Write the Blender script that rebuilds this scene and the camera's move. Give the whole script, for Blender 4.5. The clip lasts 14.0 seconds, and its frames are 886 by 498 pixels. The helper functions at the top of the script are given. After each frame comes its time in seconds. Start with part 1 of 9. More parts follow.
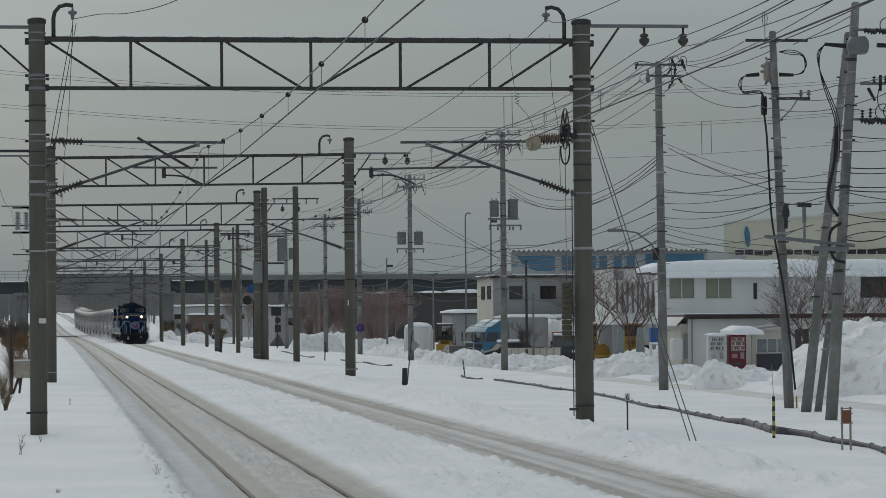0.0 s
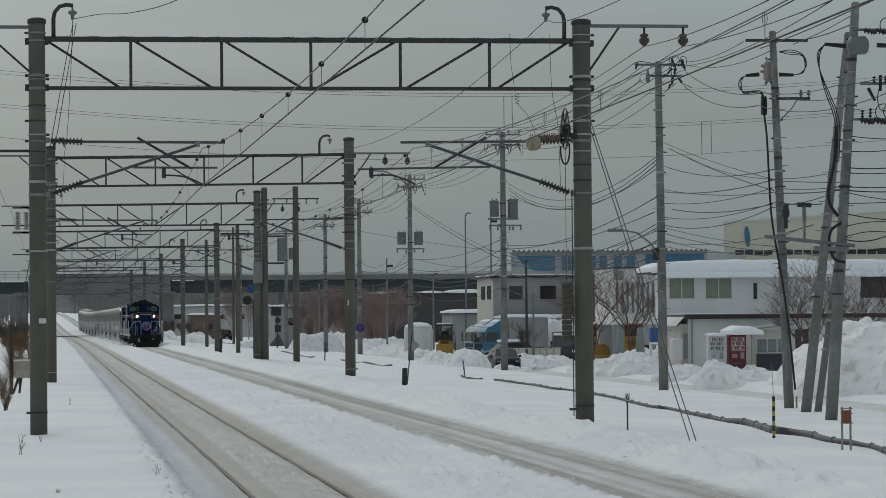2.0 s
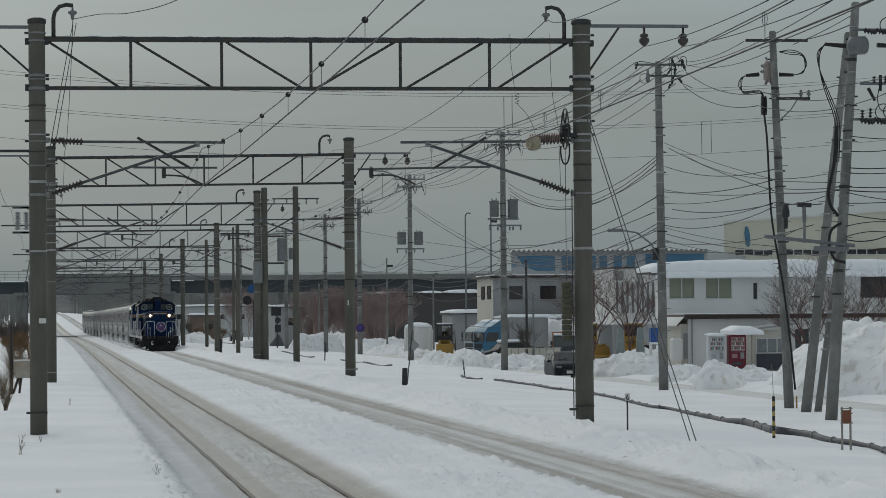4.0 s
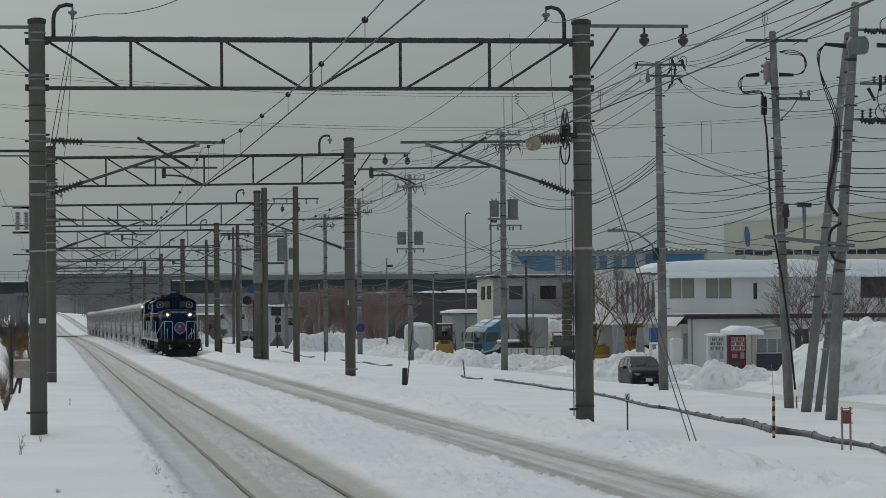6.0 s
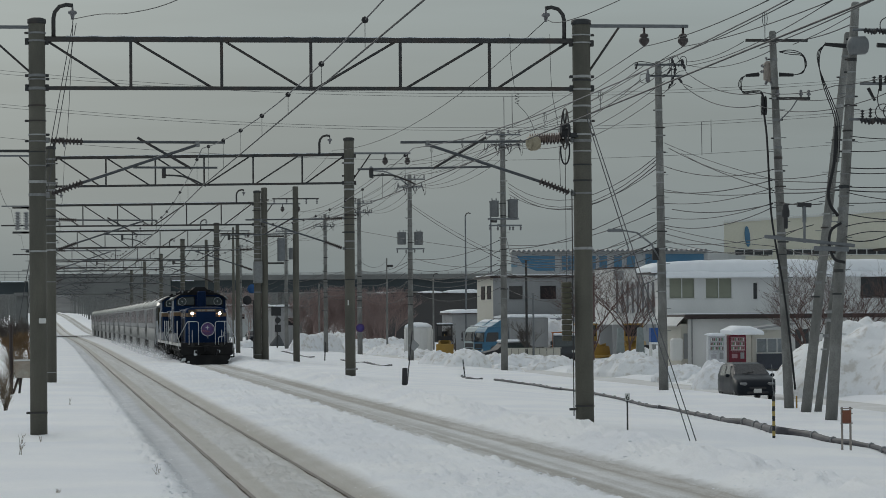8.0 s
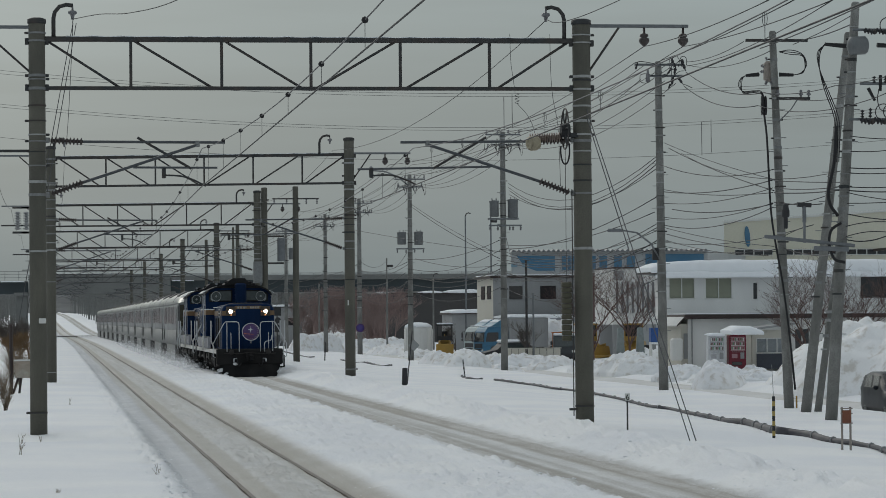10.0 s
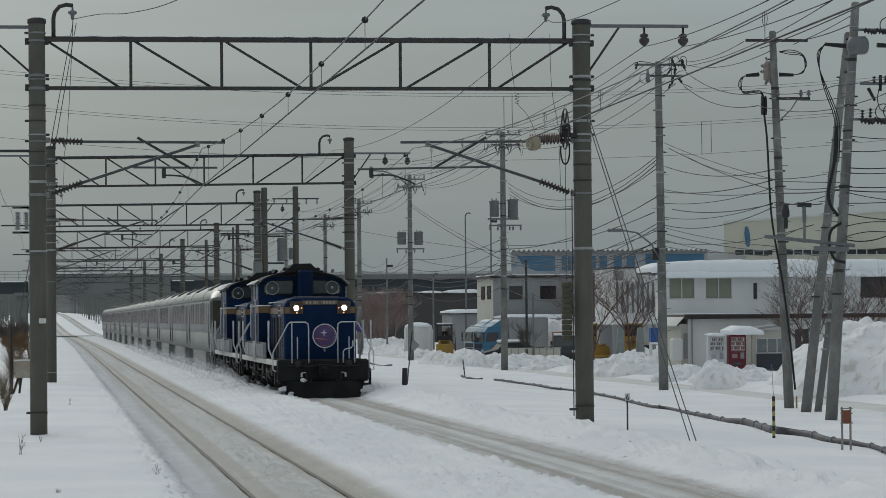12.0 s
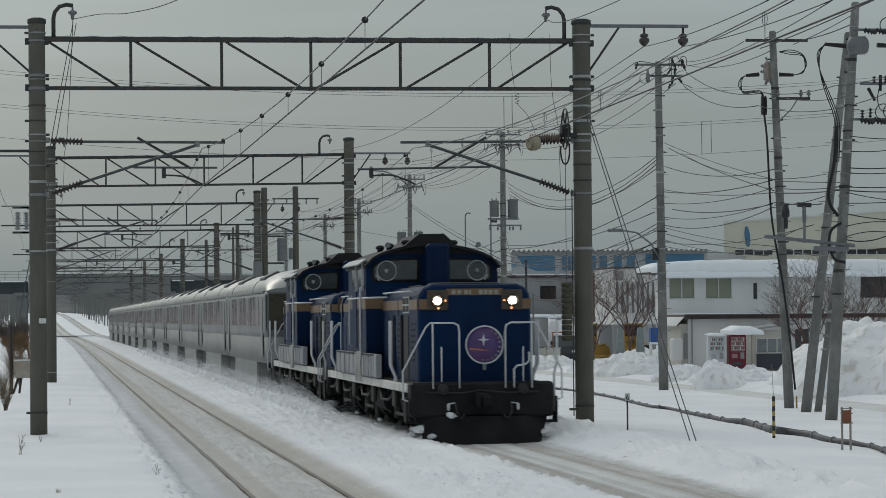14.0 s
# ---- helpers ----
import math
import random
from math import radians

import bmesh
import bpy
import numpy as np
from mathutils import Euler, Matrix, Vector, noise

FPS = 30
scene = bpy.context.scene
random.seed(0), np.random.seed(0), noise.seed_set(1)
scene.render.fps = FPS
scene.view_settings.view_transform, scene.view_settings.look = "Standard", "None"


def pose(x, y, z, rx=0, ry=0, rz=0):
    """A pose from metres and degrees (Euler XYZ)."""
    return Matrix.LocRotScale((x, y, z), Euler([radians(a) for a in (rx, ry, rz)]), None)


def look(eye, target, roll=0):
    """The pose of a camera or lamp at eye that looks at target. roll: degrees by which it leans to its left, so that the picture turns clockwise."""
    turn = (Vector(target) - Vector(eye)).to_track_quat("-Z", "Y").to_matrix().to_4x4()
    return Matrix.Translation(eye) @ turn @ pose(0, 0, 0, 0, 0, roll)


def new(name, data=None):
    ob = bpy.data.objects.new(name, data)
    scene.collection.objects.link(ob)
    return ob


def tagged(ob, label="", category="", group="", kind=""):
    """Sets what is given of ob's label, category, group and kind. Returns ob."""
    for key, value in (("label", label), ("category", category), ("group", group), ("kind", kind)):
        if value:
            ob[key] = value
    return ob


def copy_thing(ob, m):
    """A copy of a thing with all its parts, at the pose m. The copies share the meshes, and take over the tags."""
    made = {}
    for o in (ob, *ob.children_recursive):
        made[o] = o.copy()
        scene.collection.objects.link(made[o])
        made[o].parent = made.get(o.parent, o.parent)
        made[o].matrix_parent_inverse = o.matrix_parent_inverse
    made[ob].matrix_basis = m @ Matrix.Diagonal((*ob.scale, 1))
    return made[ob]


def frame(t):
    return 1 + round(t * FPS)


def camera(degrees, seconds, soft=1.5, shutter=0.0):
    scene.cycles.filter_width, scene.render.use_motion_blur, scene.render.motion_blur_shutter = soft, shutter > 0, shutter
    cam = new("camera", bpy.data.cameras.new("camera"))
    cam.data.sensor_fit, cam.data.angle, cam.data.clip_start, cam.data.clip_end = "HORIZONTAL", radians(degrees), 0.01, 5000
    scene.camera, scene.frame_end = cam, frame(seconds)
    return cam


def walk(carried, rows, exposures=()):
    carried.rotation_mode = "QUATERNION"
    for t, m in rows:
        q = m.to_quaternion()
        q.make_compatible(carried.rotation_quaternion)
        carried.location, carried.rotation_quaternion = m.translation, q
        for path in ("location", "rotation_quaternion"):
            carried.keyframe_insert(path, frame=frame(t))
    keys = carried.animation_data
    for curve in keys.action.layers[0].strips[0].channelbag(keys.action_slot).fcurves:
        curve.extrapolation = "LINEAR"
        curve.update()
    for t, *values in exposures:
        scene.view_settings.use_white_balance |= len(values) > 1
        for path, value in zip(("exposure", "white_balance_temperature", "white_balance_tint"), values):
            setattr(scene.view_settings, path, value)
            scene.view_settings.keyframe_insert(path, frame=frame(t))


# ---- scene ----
# ---- camera: on a tripod beside the line, long lens ----
cam = camera(17.15, 14.0, soft=0.6, shutter=0.4)
VIEW = look((0, 0, 2.4), (13.1484, 99.1045, 4.7260), -0.5)
walk(cam, [(0.0, VIEW), (14.0, VIEW)], exposures=[(0.0, -0.08), (8.0, -0.08), (11.0, -0.04), (12.5, -0.02), (14.0, 0.06)])

# ---- light: winter overcast with a veiled sun ----
SUN_AZ, SUN_EL = -20.0, 32.0          # degrees from +Y towards +X, and above the horizon


def make_world():
    w = bpy.data.worlds.new("overcast_sky")
    scene.world = w
    w.use_nodes = True
    nt = w.node_tree
    nt.nodes.clear()
    N, L = nt.nodes.new, nt.links.new
    out, bg = N("ShaderNodeOutputWorld"), N("ShaderNodeBackground")
    sky = N("ShaderNodeTexSky")
    sky.sky_type = "NISHITA"
    sky.sun_disc = False
    sky.sun_elevation, sky.sun_rotation = radians(SUN_EL), radians(SUN_AZ)
    sky.dust_density, sky.air_density = 4.0, 1.5
    dim = N("ShaderNodeMixRGB")
    dim.blend_type = "MULTIPLY"
    dim.inputs[0].default_value = 1.0
    dim.inputs[2].default_value = (0.07, 0.07, 0.07, 1)
    co = N("ShaderNodeTexCoord")
    sep = N("ShaderNodeSeparateXYZ")
    L(co.outputs["Generated"], sep.inputs[0])
    up = N("ShaderNodeValToRGB")      # overcast: zenith about three times the horizon
    up.color_ramp.elements[0].position, up.color_ramp.elements[0].color = 0.0, (0.208, 0.262, 0.280, 1)
    up.color_ramp.elements[1].position, up.color_ramp.elements[1].color = 1.0, (0.575, 0.615, 0.635, 1)
    e = up.color_ramp.elements.new(0.10)
    e.color = (0.265, 0.33, 0.355, 1)
    L(sep.outputs[2], up.inputs[0])
    mp = N("ShaderNodeMapping")
    mp.inputs["Scale"].default_value = (2.2, 2.2, 26.0)
    no = N("ShaderNodeTexNoise")
    no.inputs["Scale"].default_value, no.inputs["Detail"].default_value = 1.6, 6.0
    L(co.outputs["Generated"], mp.inputs[0])
    L(mp.outputs[0], no.inputs["Vector"])
    cl = N("ShaderNodeMapRange")
    cl.inputs[1].default_value, cl.inputs[2].default_value = 0.3, 0.7
    cl.inputs[3].default_value, cl.inputs[4].default_value = 0.90, 1.08
    L(no.outputs[0], cl.inputs[0])
    a, b = radians(SUN_AZ), radians(SUN_EL)
    dot = N("ShaderNodeVectorMath")
    dot.operation = "DOT_PRODUCT"
    dot.inputs[1].default_value = (math.sin(a) * math.cos(b), math.cos(a) * math.cos(b), math.sin(b))
    L(co.outputs["Generated"], dot.inputs[0])
    glow = N("ShaderNodeMapRange")    # the veiled sun brightens the cloud round it
    glow.interpolation_type = "SMOOTHSTEP"
    glow.inputs[1].default_value, glow.inputs[2].default_value = 0.80, 1.0
    glow.inputs[3].default_value, glow.inputs[4].default_value = 1.0, 2.2
    L(dot.outputs["Value"], glow.inputs[0])
    m1 = N("ShaderNodeMath")
    m1.operation = "MULTIPLY"
    L(cl.outputs[0], m1.inputs[0])
    L(glow.outputs[0], m1.inputs[1])
    mul = N("ShaderNodeVectorMath")
    mul.operation = "SCALE"
    L(up.outputs[0], mul.inputs[0])
    L(m1.outputs[0], mul.inputs["Scale"])
    L(sky.outputs[0], dim.inputs[1])
    mix = N("ShaderNodeMixRGB")
    mix.inputs[0].default_value = 0.88
    L(dim.outputs[0], mix.inputs[1])
    L(mul.outputs[0], mix.inputs[2])
    L(mix.outputs[0], bg.inputs[0])
    bg.inputs[1].default_value = 1.0
    L(bg.outputs[0], out.inputs[0])
    lamp = bpy.data.lights.new("sun", "SUN")
    lamp.energy, lamp.angle, lamp.color = 0.40, radians(25), (1.0, 0.95, 0.88)
    ob = new("sun", lamp)
    d = Vector(dot.inputs[1].default_value)
    ob.matrix_world = look(d * 50, (0, 0, 0))


make_world()
# ---- materials ----
def mat(name, base, rough=0.7, metal=0.0, vary=0.25, grain=6.0, fine=60.0, bump=0.15, dirt=None, dirt_amount=0.3, streak=0.0,
        random_value=0.0, coat=0.0, spec=0.4):
    """A surface with blotches and grain, a little relief, and dirt of its own shape."""
    m = bpy.data.materials.new(name)
    m.use_nodes = True
    nt = m.node_tree
    N, L = nt.nodes.new, nt.links.new
    p = nt.nodes["Principled BSDF"]
    p.inputs["Roughness"].default_value, p.inputs["Metallic"].default_value = rough, metal
    p.inputs["Coat Weight"].default_value = coat
    p.inputs["Specular IOR Level"].default_value = spec
    co = N("ShaderNodeTexCoord")
    src = co.outputs["Object"]
    if streak:
        mp = N("ShaderNodeMapping")
        mp.inputs["Scale"].default_value = (1, 1, streak)
        L(src, mp.inputs[0])
        big_src = mp.outputs[0]
    else:
        big_src = src
    big, small = N("ShaderNodeTexNoise"), N("ShaderNodeTexNoise")
    for n, s, d in ((big, grain, 5.0), (small, fine, 3.0)):
        n.inputs["Scale"].default_value, n.inputs["Detail"].default_value = s, d
    L(big_src, big.inputs["Vector"])
    L(src, small.inputs["Vector"])
    add = N("ShaderNodeMath")
    add.operation = "ADD"
    L(big.outputs[0], add.inputs[0])
    L(small.outputs[0], add.inputs[1])
    mr = N("ShaderNodeMapRange")
    mr.inputs[1].default_value, mr.inputs[2].default_value = 0.6, 1.4
    mr.inputs[3].default_value, mr.inputs[4].default_value = 1 - vary, 1 + vary
    L(add.outputs[0], mr.inputs[0])
    value = mr.outputs[0]
    if random_value:
        oi = N("ShaderNodeObjectInfo")
        rr = N("ShaderNodeMapRange")
        rr.inputs[3].default_value, rr.inputs[4].default_value = 1 - random_value, 1 + random_value
        L(oi.outputs["Random"], rr.inputs[0])
        mm = N("ShaderNodeMath")
        mm.operation = "MULTIPLY"
        L(value, mm.inputs[0])
        L(rr.outputs[0], mm.inputs[1])
        value = mm.outputs[0]
    sc = N("ShaderNodeVectorMath")
    sc.operation = "SCALE"
    sc.inputs[0].default_value = base[:3]
    L(value, sc.inputs["Scale"])
    col = sc.outputs[0]
    if dirt:
        dn = N("ShaderNodeTexNoise")
        dn.inputs["Scale"].default_value, dn.inputs["Detail"].default_value = grain * 0.45, 8.0
        L(big_src, dn.inputs["Vector"])
        dr = N("ShaderNodeMapRange")
        dr.inputs[1].default_value, dr.inputs[2].default_value = 0.42, 0.72
        dr.inputs[4].default_value = dirt_amount
        L(dn.outputs[0], dr.inputs[0])
        mx = N("ShaderNodeMixRGB")
        L(dr.outputs[0], mx.inputs[0])
        L(col, mx.inputs[1])
        mx.inputs[2].default_value = (*dirt[:3], 1)
        col = mx.outputs[0]
    L(col, p.inputs["Base Color"])
    rv = N("ShaderNodeMapRange")
    rv.inputs[3].default_value, rv.inputs[4].default_value = max(0.02, rough - 0.12), min(1.0, rough + 0.12)
    L(big.outputs[0], rv.inputs[0])
    L(rv.outputs[0], p.inputs["Roughness"])
    if bump:
        bp = N("ShaderNodeBump")
        bp.inputs["Strength"].default_value, bp.inputs["Distance"].default_value = bump, 0.02
        L(add.outputs[0], bp.inputs["Height"])
        L(bp.outputs[0], p.inputs["Normal"])
    return m


def glass_mat(name, tint=(0.03, 0.035, 0.04), rough=0.08):
    m = mat(name, tint, rough, 0.0, 0.3, 1.5, 8.0, 0.0)
    m.node_tree.nodes["Principled BSDF"].inputs["Specular IOR Level"].default_value = 0.7
    return m


def lamp_mat(name, color, strength):
    m = bpy.data.materials.new(name)
    m.use_nodes = True
    p = m.node_tree.nodes["Principled BSDF"]
    p.inputs["Base Color"].default_value = (*color, 1)
    p.inputs["Emission Color"].default_value = (*color, 1)
    p.inputs["Emission Strength"].default_value = strength
    return m


def snow_mat(name, tracks):
    """Settled snow; with tracks it is greyed and browned along the two lines and down the road."""
    m = bpy.data.materials.new(name)
    m.use_nodes = True
    nt = m.node_tree
    N, L = nt.nodes.new, nt.links.new
    p = nt.nodes["Principled BSDF"]
    p.inputs["Roughness"].default_value = 0.75
    p.inputs["Specular IOR Level"].default_value = 0.25

    def math_node(op, a, b=None, clamp=False):
        n = N("ShaderNodeMath")
        n.operation, n.use_clamp = op, clamp
        for k, v in ((0, a), (1, b)):
            if v is None:
                continue
            if isinstance(v, (int, float)):
                n.inputs[k].default_value = v
            else:
                L(v, n.inputs[k])
        return n.outputs[0]

    def noise_node(scale, detail, vec):
        n = N("ShaderNodeTexNoise")
        n.inputs["Scale"].default_value, n.inputs["Detail"].default_value = scale, detail
        L(vec, n.inputs["Vector"])
        return n.outputs[0]

    def ramp(v, lo, hi, a=0.0, b=1.0):
        n = N("ShaderNodeMapRange")
        n.interpolation_type = "SMOOTHSTEP"
        for k, x in enumerate((lo, hi, a, b)):
            n.inputs[k + 1].default_value = x
        L(v, n.inputs[0])
        return n.outputs[0]

    co = N("ShaderNodeTexCoord").outputs["Object"]
    grain = N("ShaderNodeMapping")
    grain.inputs["Scale"].default_value = (1.0, 0.3 if tracks else 1.0, 1.0)
    L(co, grain.inputs[0])
    lay = grain.outputs[0]
    big, mid, fine = noise_node(0.25, 4, co), noise_node(2.3, 6, lay), noise_node(24.0, 5, co)
    mixer = N("ShaderNodeMixRGB")
    L(ramp(big, 0.35, 0.65), mixer.inputs[0])
    mixer.inputs[1].default_value, mixer.inputs[2].default_value = (0.86, 0.87, 0.90, 1), (0.93, 0.93, 0.935, 1)
    col = mixer.outputs[0]
    if tracks:
        sep = N("ShaderNodeSeparateXYZ")
        L(co, sep.inputs[0])
        mp = N("ShaderNodeMapping")
        mp.inputs["Scale"].default_value = (1.0, 0.012, 1.0)
        L(co, mp.inputs[0])
        long = noise_node(3.5, 7, mp.outputs[0])
        far = math_node("MAXIMUM", math_node("DIVIDE", math_node("SUBTRACT", sep.outputs[1], 230.0), 220.0), 0.0)
        across = math_node("ADD", sep.outputs[0], math_node("MULTIPLY", math_node("MULTIPLY", far, far), 0.95))      # follows the curve far off
        wob = math_node("ADD", across, math_node("MULTIPLY", math_node("SUBTRACT", long, 0.5), 0.2))

        def band(x0, half, soft):
            return ramp(math_node("ABSOLUTE", math_node("SUBTRACT", wob, x0)), half, half + soft, 1.0, 0.0)

        # strips along the line: from, to, soft edge, strength, grain, tone
        for xa, xb, soft, amount, rough_grain, tone in (
                (1.95, 2.50, 0.25, 0.75, 0.5, (0.46, 0.47, 0.49)), (2.50, 4.30, 0.20, 0.66, 0.5, (0.47, 0.452, 0.415)), (2.76, 3.02, 0.10, 0.60, 0.2, (0.44, 0.41, 0.355)),
                (4.08, 4.34, 0.35, 0.62, 0.35, (0.43, 0.40, 0.35)), (7.45, 9.25, 0.25, 0.72, 0.8, (0.50, 0.49, 0.47)), (7.68, 7.92, 0.12, 0.65, 0.8, (0.36, 0.335, 0.30)),
                (8.12, 8.22, 0.10, 0.30, 0.4, (0.38, 0.36, 0.33)), (8.72, 9.08, 0.16, 0.68, 0.8, (0.37, 0.34, 0.30)), 
                (27.2, 30.8, 1.0, 0.30, 0.5, (0.58, 0.55, 0.50))):
            mx = N("ShaderNodeMixRGB")
            mottle = ramp(math_node("ADD", math_node("MULTIPLY", fine, 1.0 + rough_grain), math_node("ADD", mid, math_node("MULTIPLY", long, 1.6))),
                          1.75 + 0.5 * rough_grain - 0.45, 1.75 + 0.5 * rough_grain + 0.45, 1.0 - 0.55 * rough_grain, 1.05 + 0.3 * rough_grain)
            f = math_node("MULTIPLY", band((xa + xb) / 2, (xb - xa) / 2, soft), math_node("MULTIPLY", mottle, amount), True)
            L(f, mx.inputs[0])
            L(col, mx.inputs[1])
            mx.inputs[2].default_value = (*tone, 1)
            col = mx.outputs[0]
        for x0 in (2.72, 4.05):       # soot and rust in the flangeways
            mx = N("ShaderNodeMixRGB")
            near = ramp(math_node("ABSOLUTE", math_node("SUBTRACT", across, x0)), 0.02, 0.08, 1.0, 0.0)
            L(math_node("MULTIPLY", near, ramp(mid, 0.3, 0.65, 0.08, 0.45)), mx.inputs[0])
            L(col, mx.inputs[1])
            mx.inputs[2].default_value = (0.20, 0.165, 0.13, 1)
            col = mx.outputs[0]
    else:
        mx = N("ShaderNodeMixRGB")
        L(ramp(mid, 0.50, 0.70, 0.0, 0.55), mx.inputs[0])
        L(col, mx.inputs[1])
        mx.inputs[2].default_value = (0.50, 0.45, 0.38, 1)
        col = mx.outputs[0]
    flecks = N("ShaderNodeMixRGB")
    flecks.blend_type = "MULTIPLY"
    flecks.inputs[0].default_value = 1.0
    L(col, flecks.inputs[1])
    L(ramp(fine, 0.30, 0.55, 0.95, 1.0), flecks.inputs[2])
    L(flecks.outputs[0], p.inputs["Base Color"])
    bp = N("ShaderNodeBump")
    bp.inputs["Strength"].default_value, bp.inputs["Distance"].default_value = 0.8, 0.08
    L(math_node("ADD", mid, math_node("MULTIPLY", fine, 0.55)), bp.inputs["Height"])
    L(bp.outputs[0], p.inputs["Normal"])
    return m


SNOW = snow_mat("snow_ground", True)
SNOW_PILE = snow_mat("snow_heaped", False)
SNOW_CLEAN = mat("snow_clean", (0.83, 0.85, 0.88), 0.75, 0, 0.05, 1.5, 20, 0.4, spec=0.2)
CONCRETE = mat("pole_concrete", (0.118, 0.113, 0.094), 0.85, 0, 0.28, 3.0, 40, 0.25, (0.055, 0.055, 0.048), 0.6, 0.3)
CONCRETE_PALE = mat("pole_concrete_pale", (0.215, 0.215, 0.205), 0.85, 0, 0.4, 3.5, 30, 0.3, (0.08, 0.078, 0.07), 0.8, 0.5)
BAND = mat("galvanised_band", (0.22, 0.225, 0.225), 0.55, 0.4, 0.25, 8, 60, 0.1)
STEEL = mat("dark_steel", (0.042, 0.045, 0.047), 0.6, 0.2, 0.3, 5, 50, 0.15, (0.11, 0.07, 0.05), 0.4)
TUBE = mat("bracket_tube", (0.085, 0.092, 0.10), 0.5, 0.4, 0.3, 6, 60, 0.1)
BAND_PALE = mat("zinc_band", (0.34, 0.345, 0.34), 0.6, 0.3, 0.3, 8, 60, 0.1)
GALV = mat("galvanised_steel", (0.17, 0.18, 0.19), 0.5, 0.5, 0.25, 6, 60, 0.1)
PORCELAIN = mat("insulator_brown", (0.038, 0.029, 0.027), 0.4, 0, 0.2, 8, 50, 0.0, spec=0.6)
PORC_GREY = mat("insulator_grey", (0.16, 0.16, 0.17), 0.35, 0, 0.2, 8, 50, 0.0)
WIRE = mat("wire_black", (0.022, 0.022, 0.024), 0.6, 0.2, 0.2, 3, 30, 0.0)
WIRE_GREY = mat("wire_grey", (0.10, 0.10, 0.105), 0.6, 0.3, 0.2, 3, 30, 0.0)
RUBBER = mat("rubber_black", (0.018, 0.018, 0.02), 0.7, 0, 0.3, 8, 60, 0.2)
# ---- mesh building ----
class Geo:
    """Collects vertices and faces of one part."""

    def __init__(self):
        self.v, self.f, self.s = [], [], []

    def add(self, verts, faces, smooth=False):
        n = len(self.v)
        self.v.extend(tuple(p) for p in verts)
        self.f.extend(tuple(i + n for i in q) for q in faces)
        self.s.extend([smooth] * len(faces))
        return self

    def box(self, c, size, bevel=0.0, rz=0.0, rx=0.0, ry=0.0):
        hx, hy, hz = (a / 2 for a in size)
        m = Matrix.Translation(c) @ Euler((radians(rx), radians(ry), radians(rz))).to_matrix().to_4x4()
        if bevel <= 0:
            vs = [m @ Vector((x * hx, y * hy, z * hz)) for x in (-1, 1) for y in (-1, 1) for z in (-1, 1)]
            return self.add(vs, [(0, 1, 3, 2), (4, 6, 7, 5), (0, 4, 5, 1), (2, 3, 7, 6), (0, 2, 6, 4), (1, 5, 7, 3)])
        b = min(bevel, hx * 0.9, hy * 0.9, hz * 0.9)
        idx, vs = {}, []
        for x in (-1, 1):
            for y in (-1, 1):
                for z in (-1, 1):
                    for k in range(3):
                        d = [hx - b, hy - b, hz - b]
                        d[k] += b
                        idx[x, y, z, k] = len(vs)
                        vs.append(m @ Vector((x * d[0], y * d[1], z * d[2])))
        fs = []
        for k in range(3):
            i, j = [(1, 2), (0, 2), (0, 1)][k]
            for s in (-1, 1):
                q = []
                for a, c2 in ((-1, -1), (1, -1), (1, 1), (-1, 1)):
                    g = [0, 0, 0]
                    g[k], g[i], g[j] = s, a, c2
                    q.append(idx[(*g, k)])
                fs.append(tuple(q))
            for a in (-1, 1):
                for c2 in (-1, 1):
                    g, h = [0, 0, 0], [0, 0, 0]
                    g[k], h[k] = -1, 1
                    g[i] = h[i] = a
                    g[j] = h[j] = c2
                    fs.append((idx[(*g, i)], idx[(*h, i)], idx[(*h, j)], idx[(*g, j)]))
        for x in (-1, 1):
            for y in (-1, 1):
                for z in (-1, 1):
                    fs.append(tuple(idx[x, y, z, k] for k in range(3)))
        return self.add(vs, fs)

    def cyl(self, a, b, r0, r1=None, n=12, caps=True):
        r1 = r0 if r1 is None else r1
        a, b = Vector(a), Vector(b)
        d = (b - a).normalized()
        u = d.orthogonal().normalized()
        w = d.cross(u)
        ring = [(math.cos(2 * math.pi * i / n), math.sin(2 * math.pi * i / n)) for i in range(n)]
        vs = [a + (u * c + w * s) * r0 for c, s in ring] + [b + (u * c + w * s) * r1 for c, s in ring]
        self.add(vs, [(i, (i + 1) % n, n + (i + 1) % n, n + i) for i in range(n)], True)
        if caps:
            self.add(vs[:n], [tuple(range(n))])
            self.add(vs[n:], [tuple(range(n))])
        return self

    def tube(self, pts, r, n=6):
        pts = [Vector(p) for p in pts]
        rings, u = [], None
        for i, p in enumerate(pts):
            d = (pts[min(i + 1, len(pts) - 1)] - pts[max(i - 1, 0)]).normalized()
            u = d.orthogonal().normalized() if u is None else (u - d * u.dot(d)).normalized()
            w = d.cross(u)
            rings.append([p + (u * math.cos(2 * math.pi * k / n) + w * math.sin(2 * math.pi * k / n)) * r for k in range(n)])
        vs = [q for ring in rings for q in ring]
        fs = [(i * n + k, i * n + (k + 1) % n, (i + 1) * n + (k + 1) % n, (i + 1) * n + k) for i in range(len(pts) - 1) for k in range(n)]
        fs += [tuple(range(n)), tuple(range((len(pts) - 1) * n, len(pts) * n))]
        return self.add(vs, fs, True)

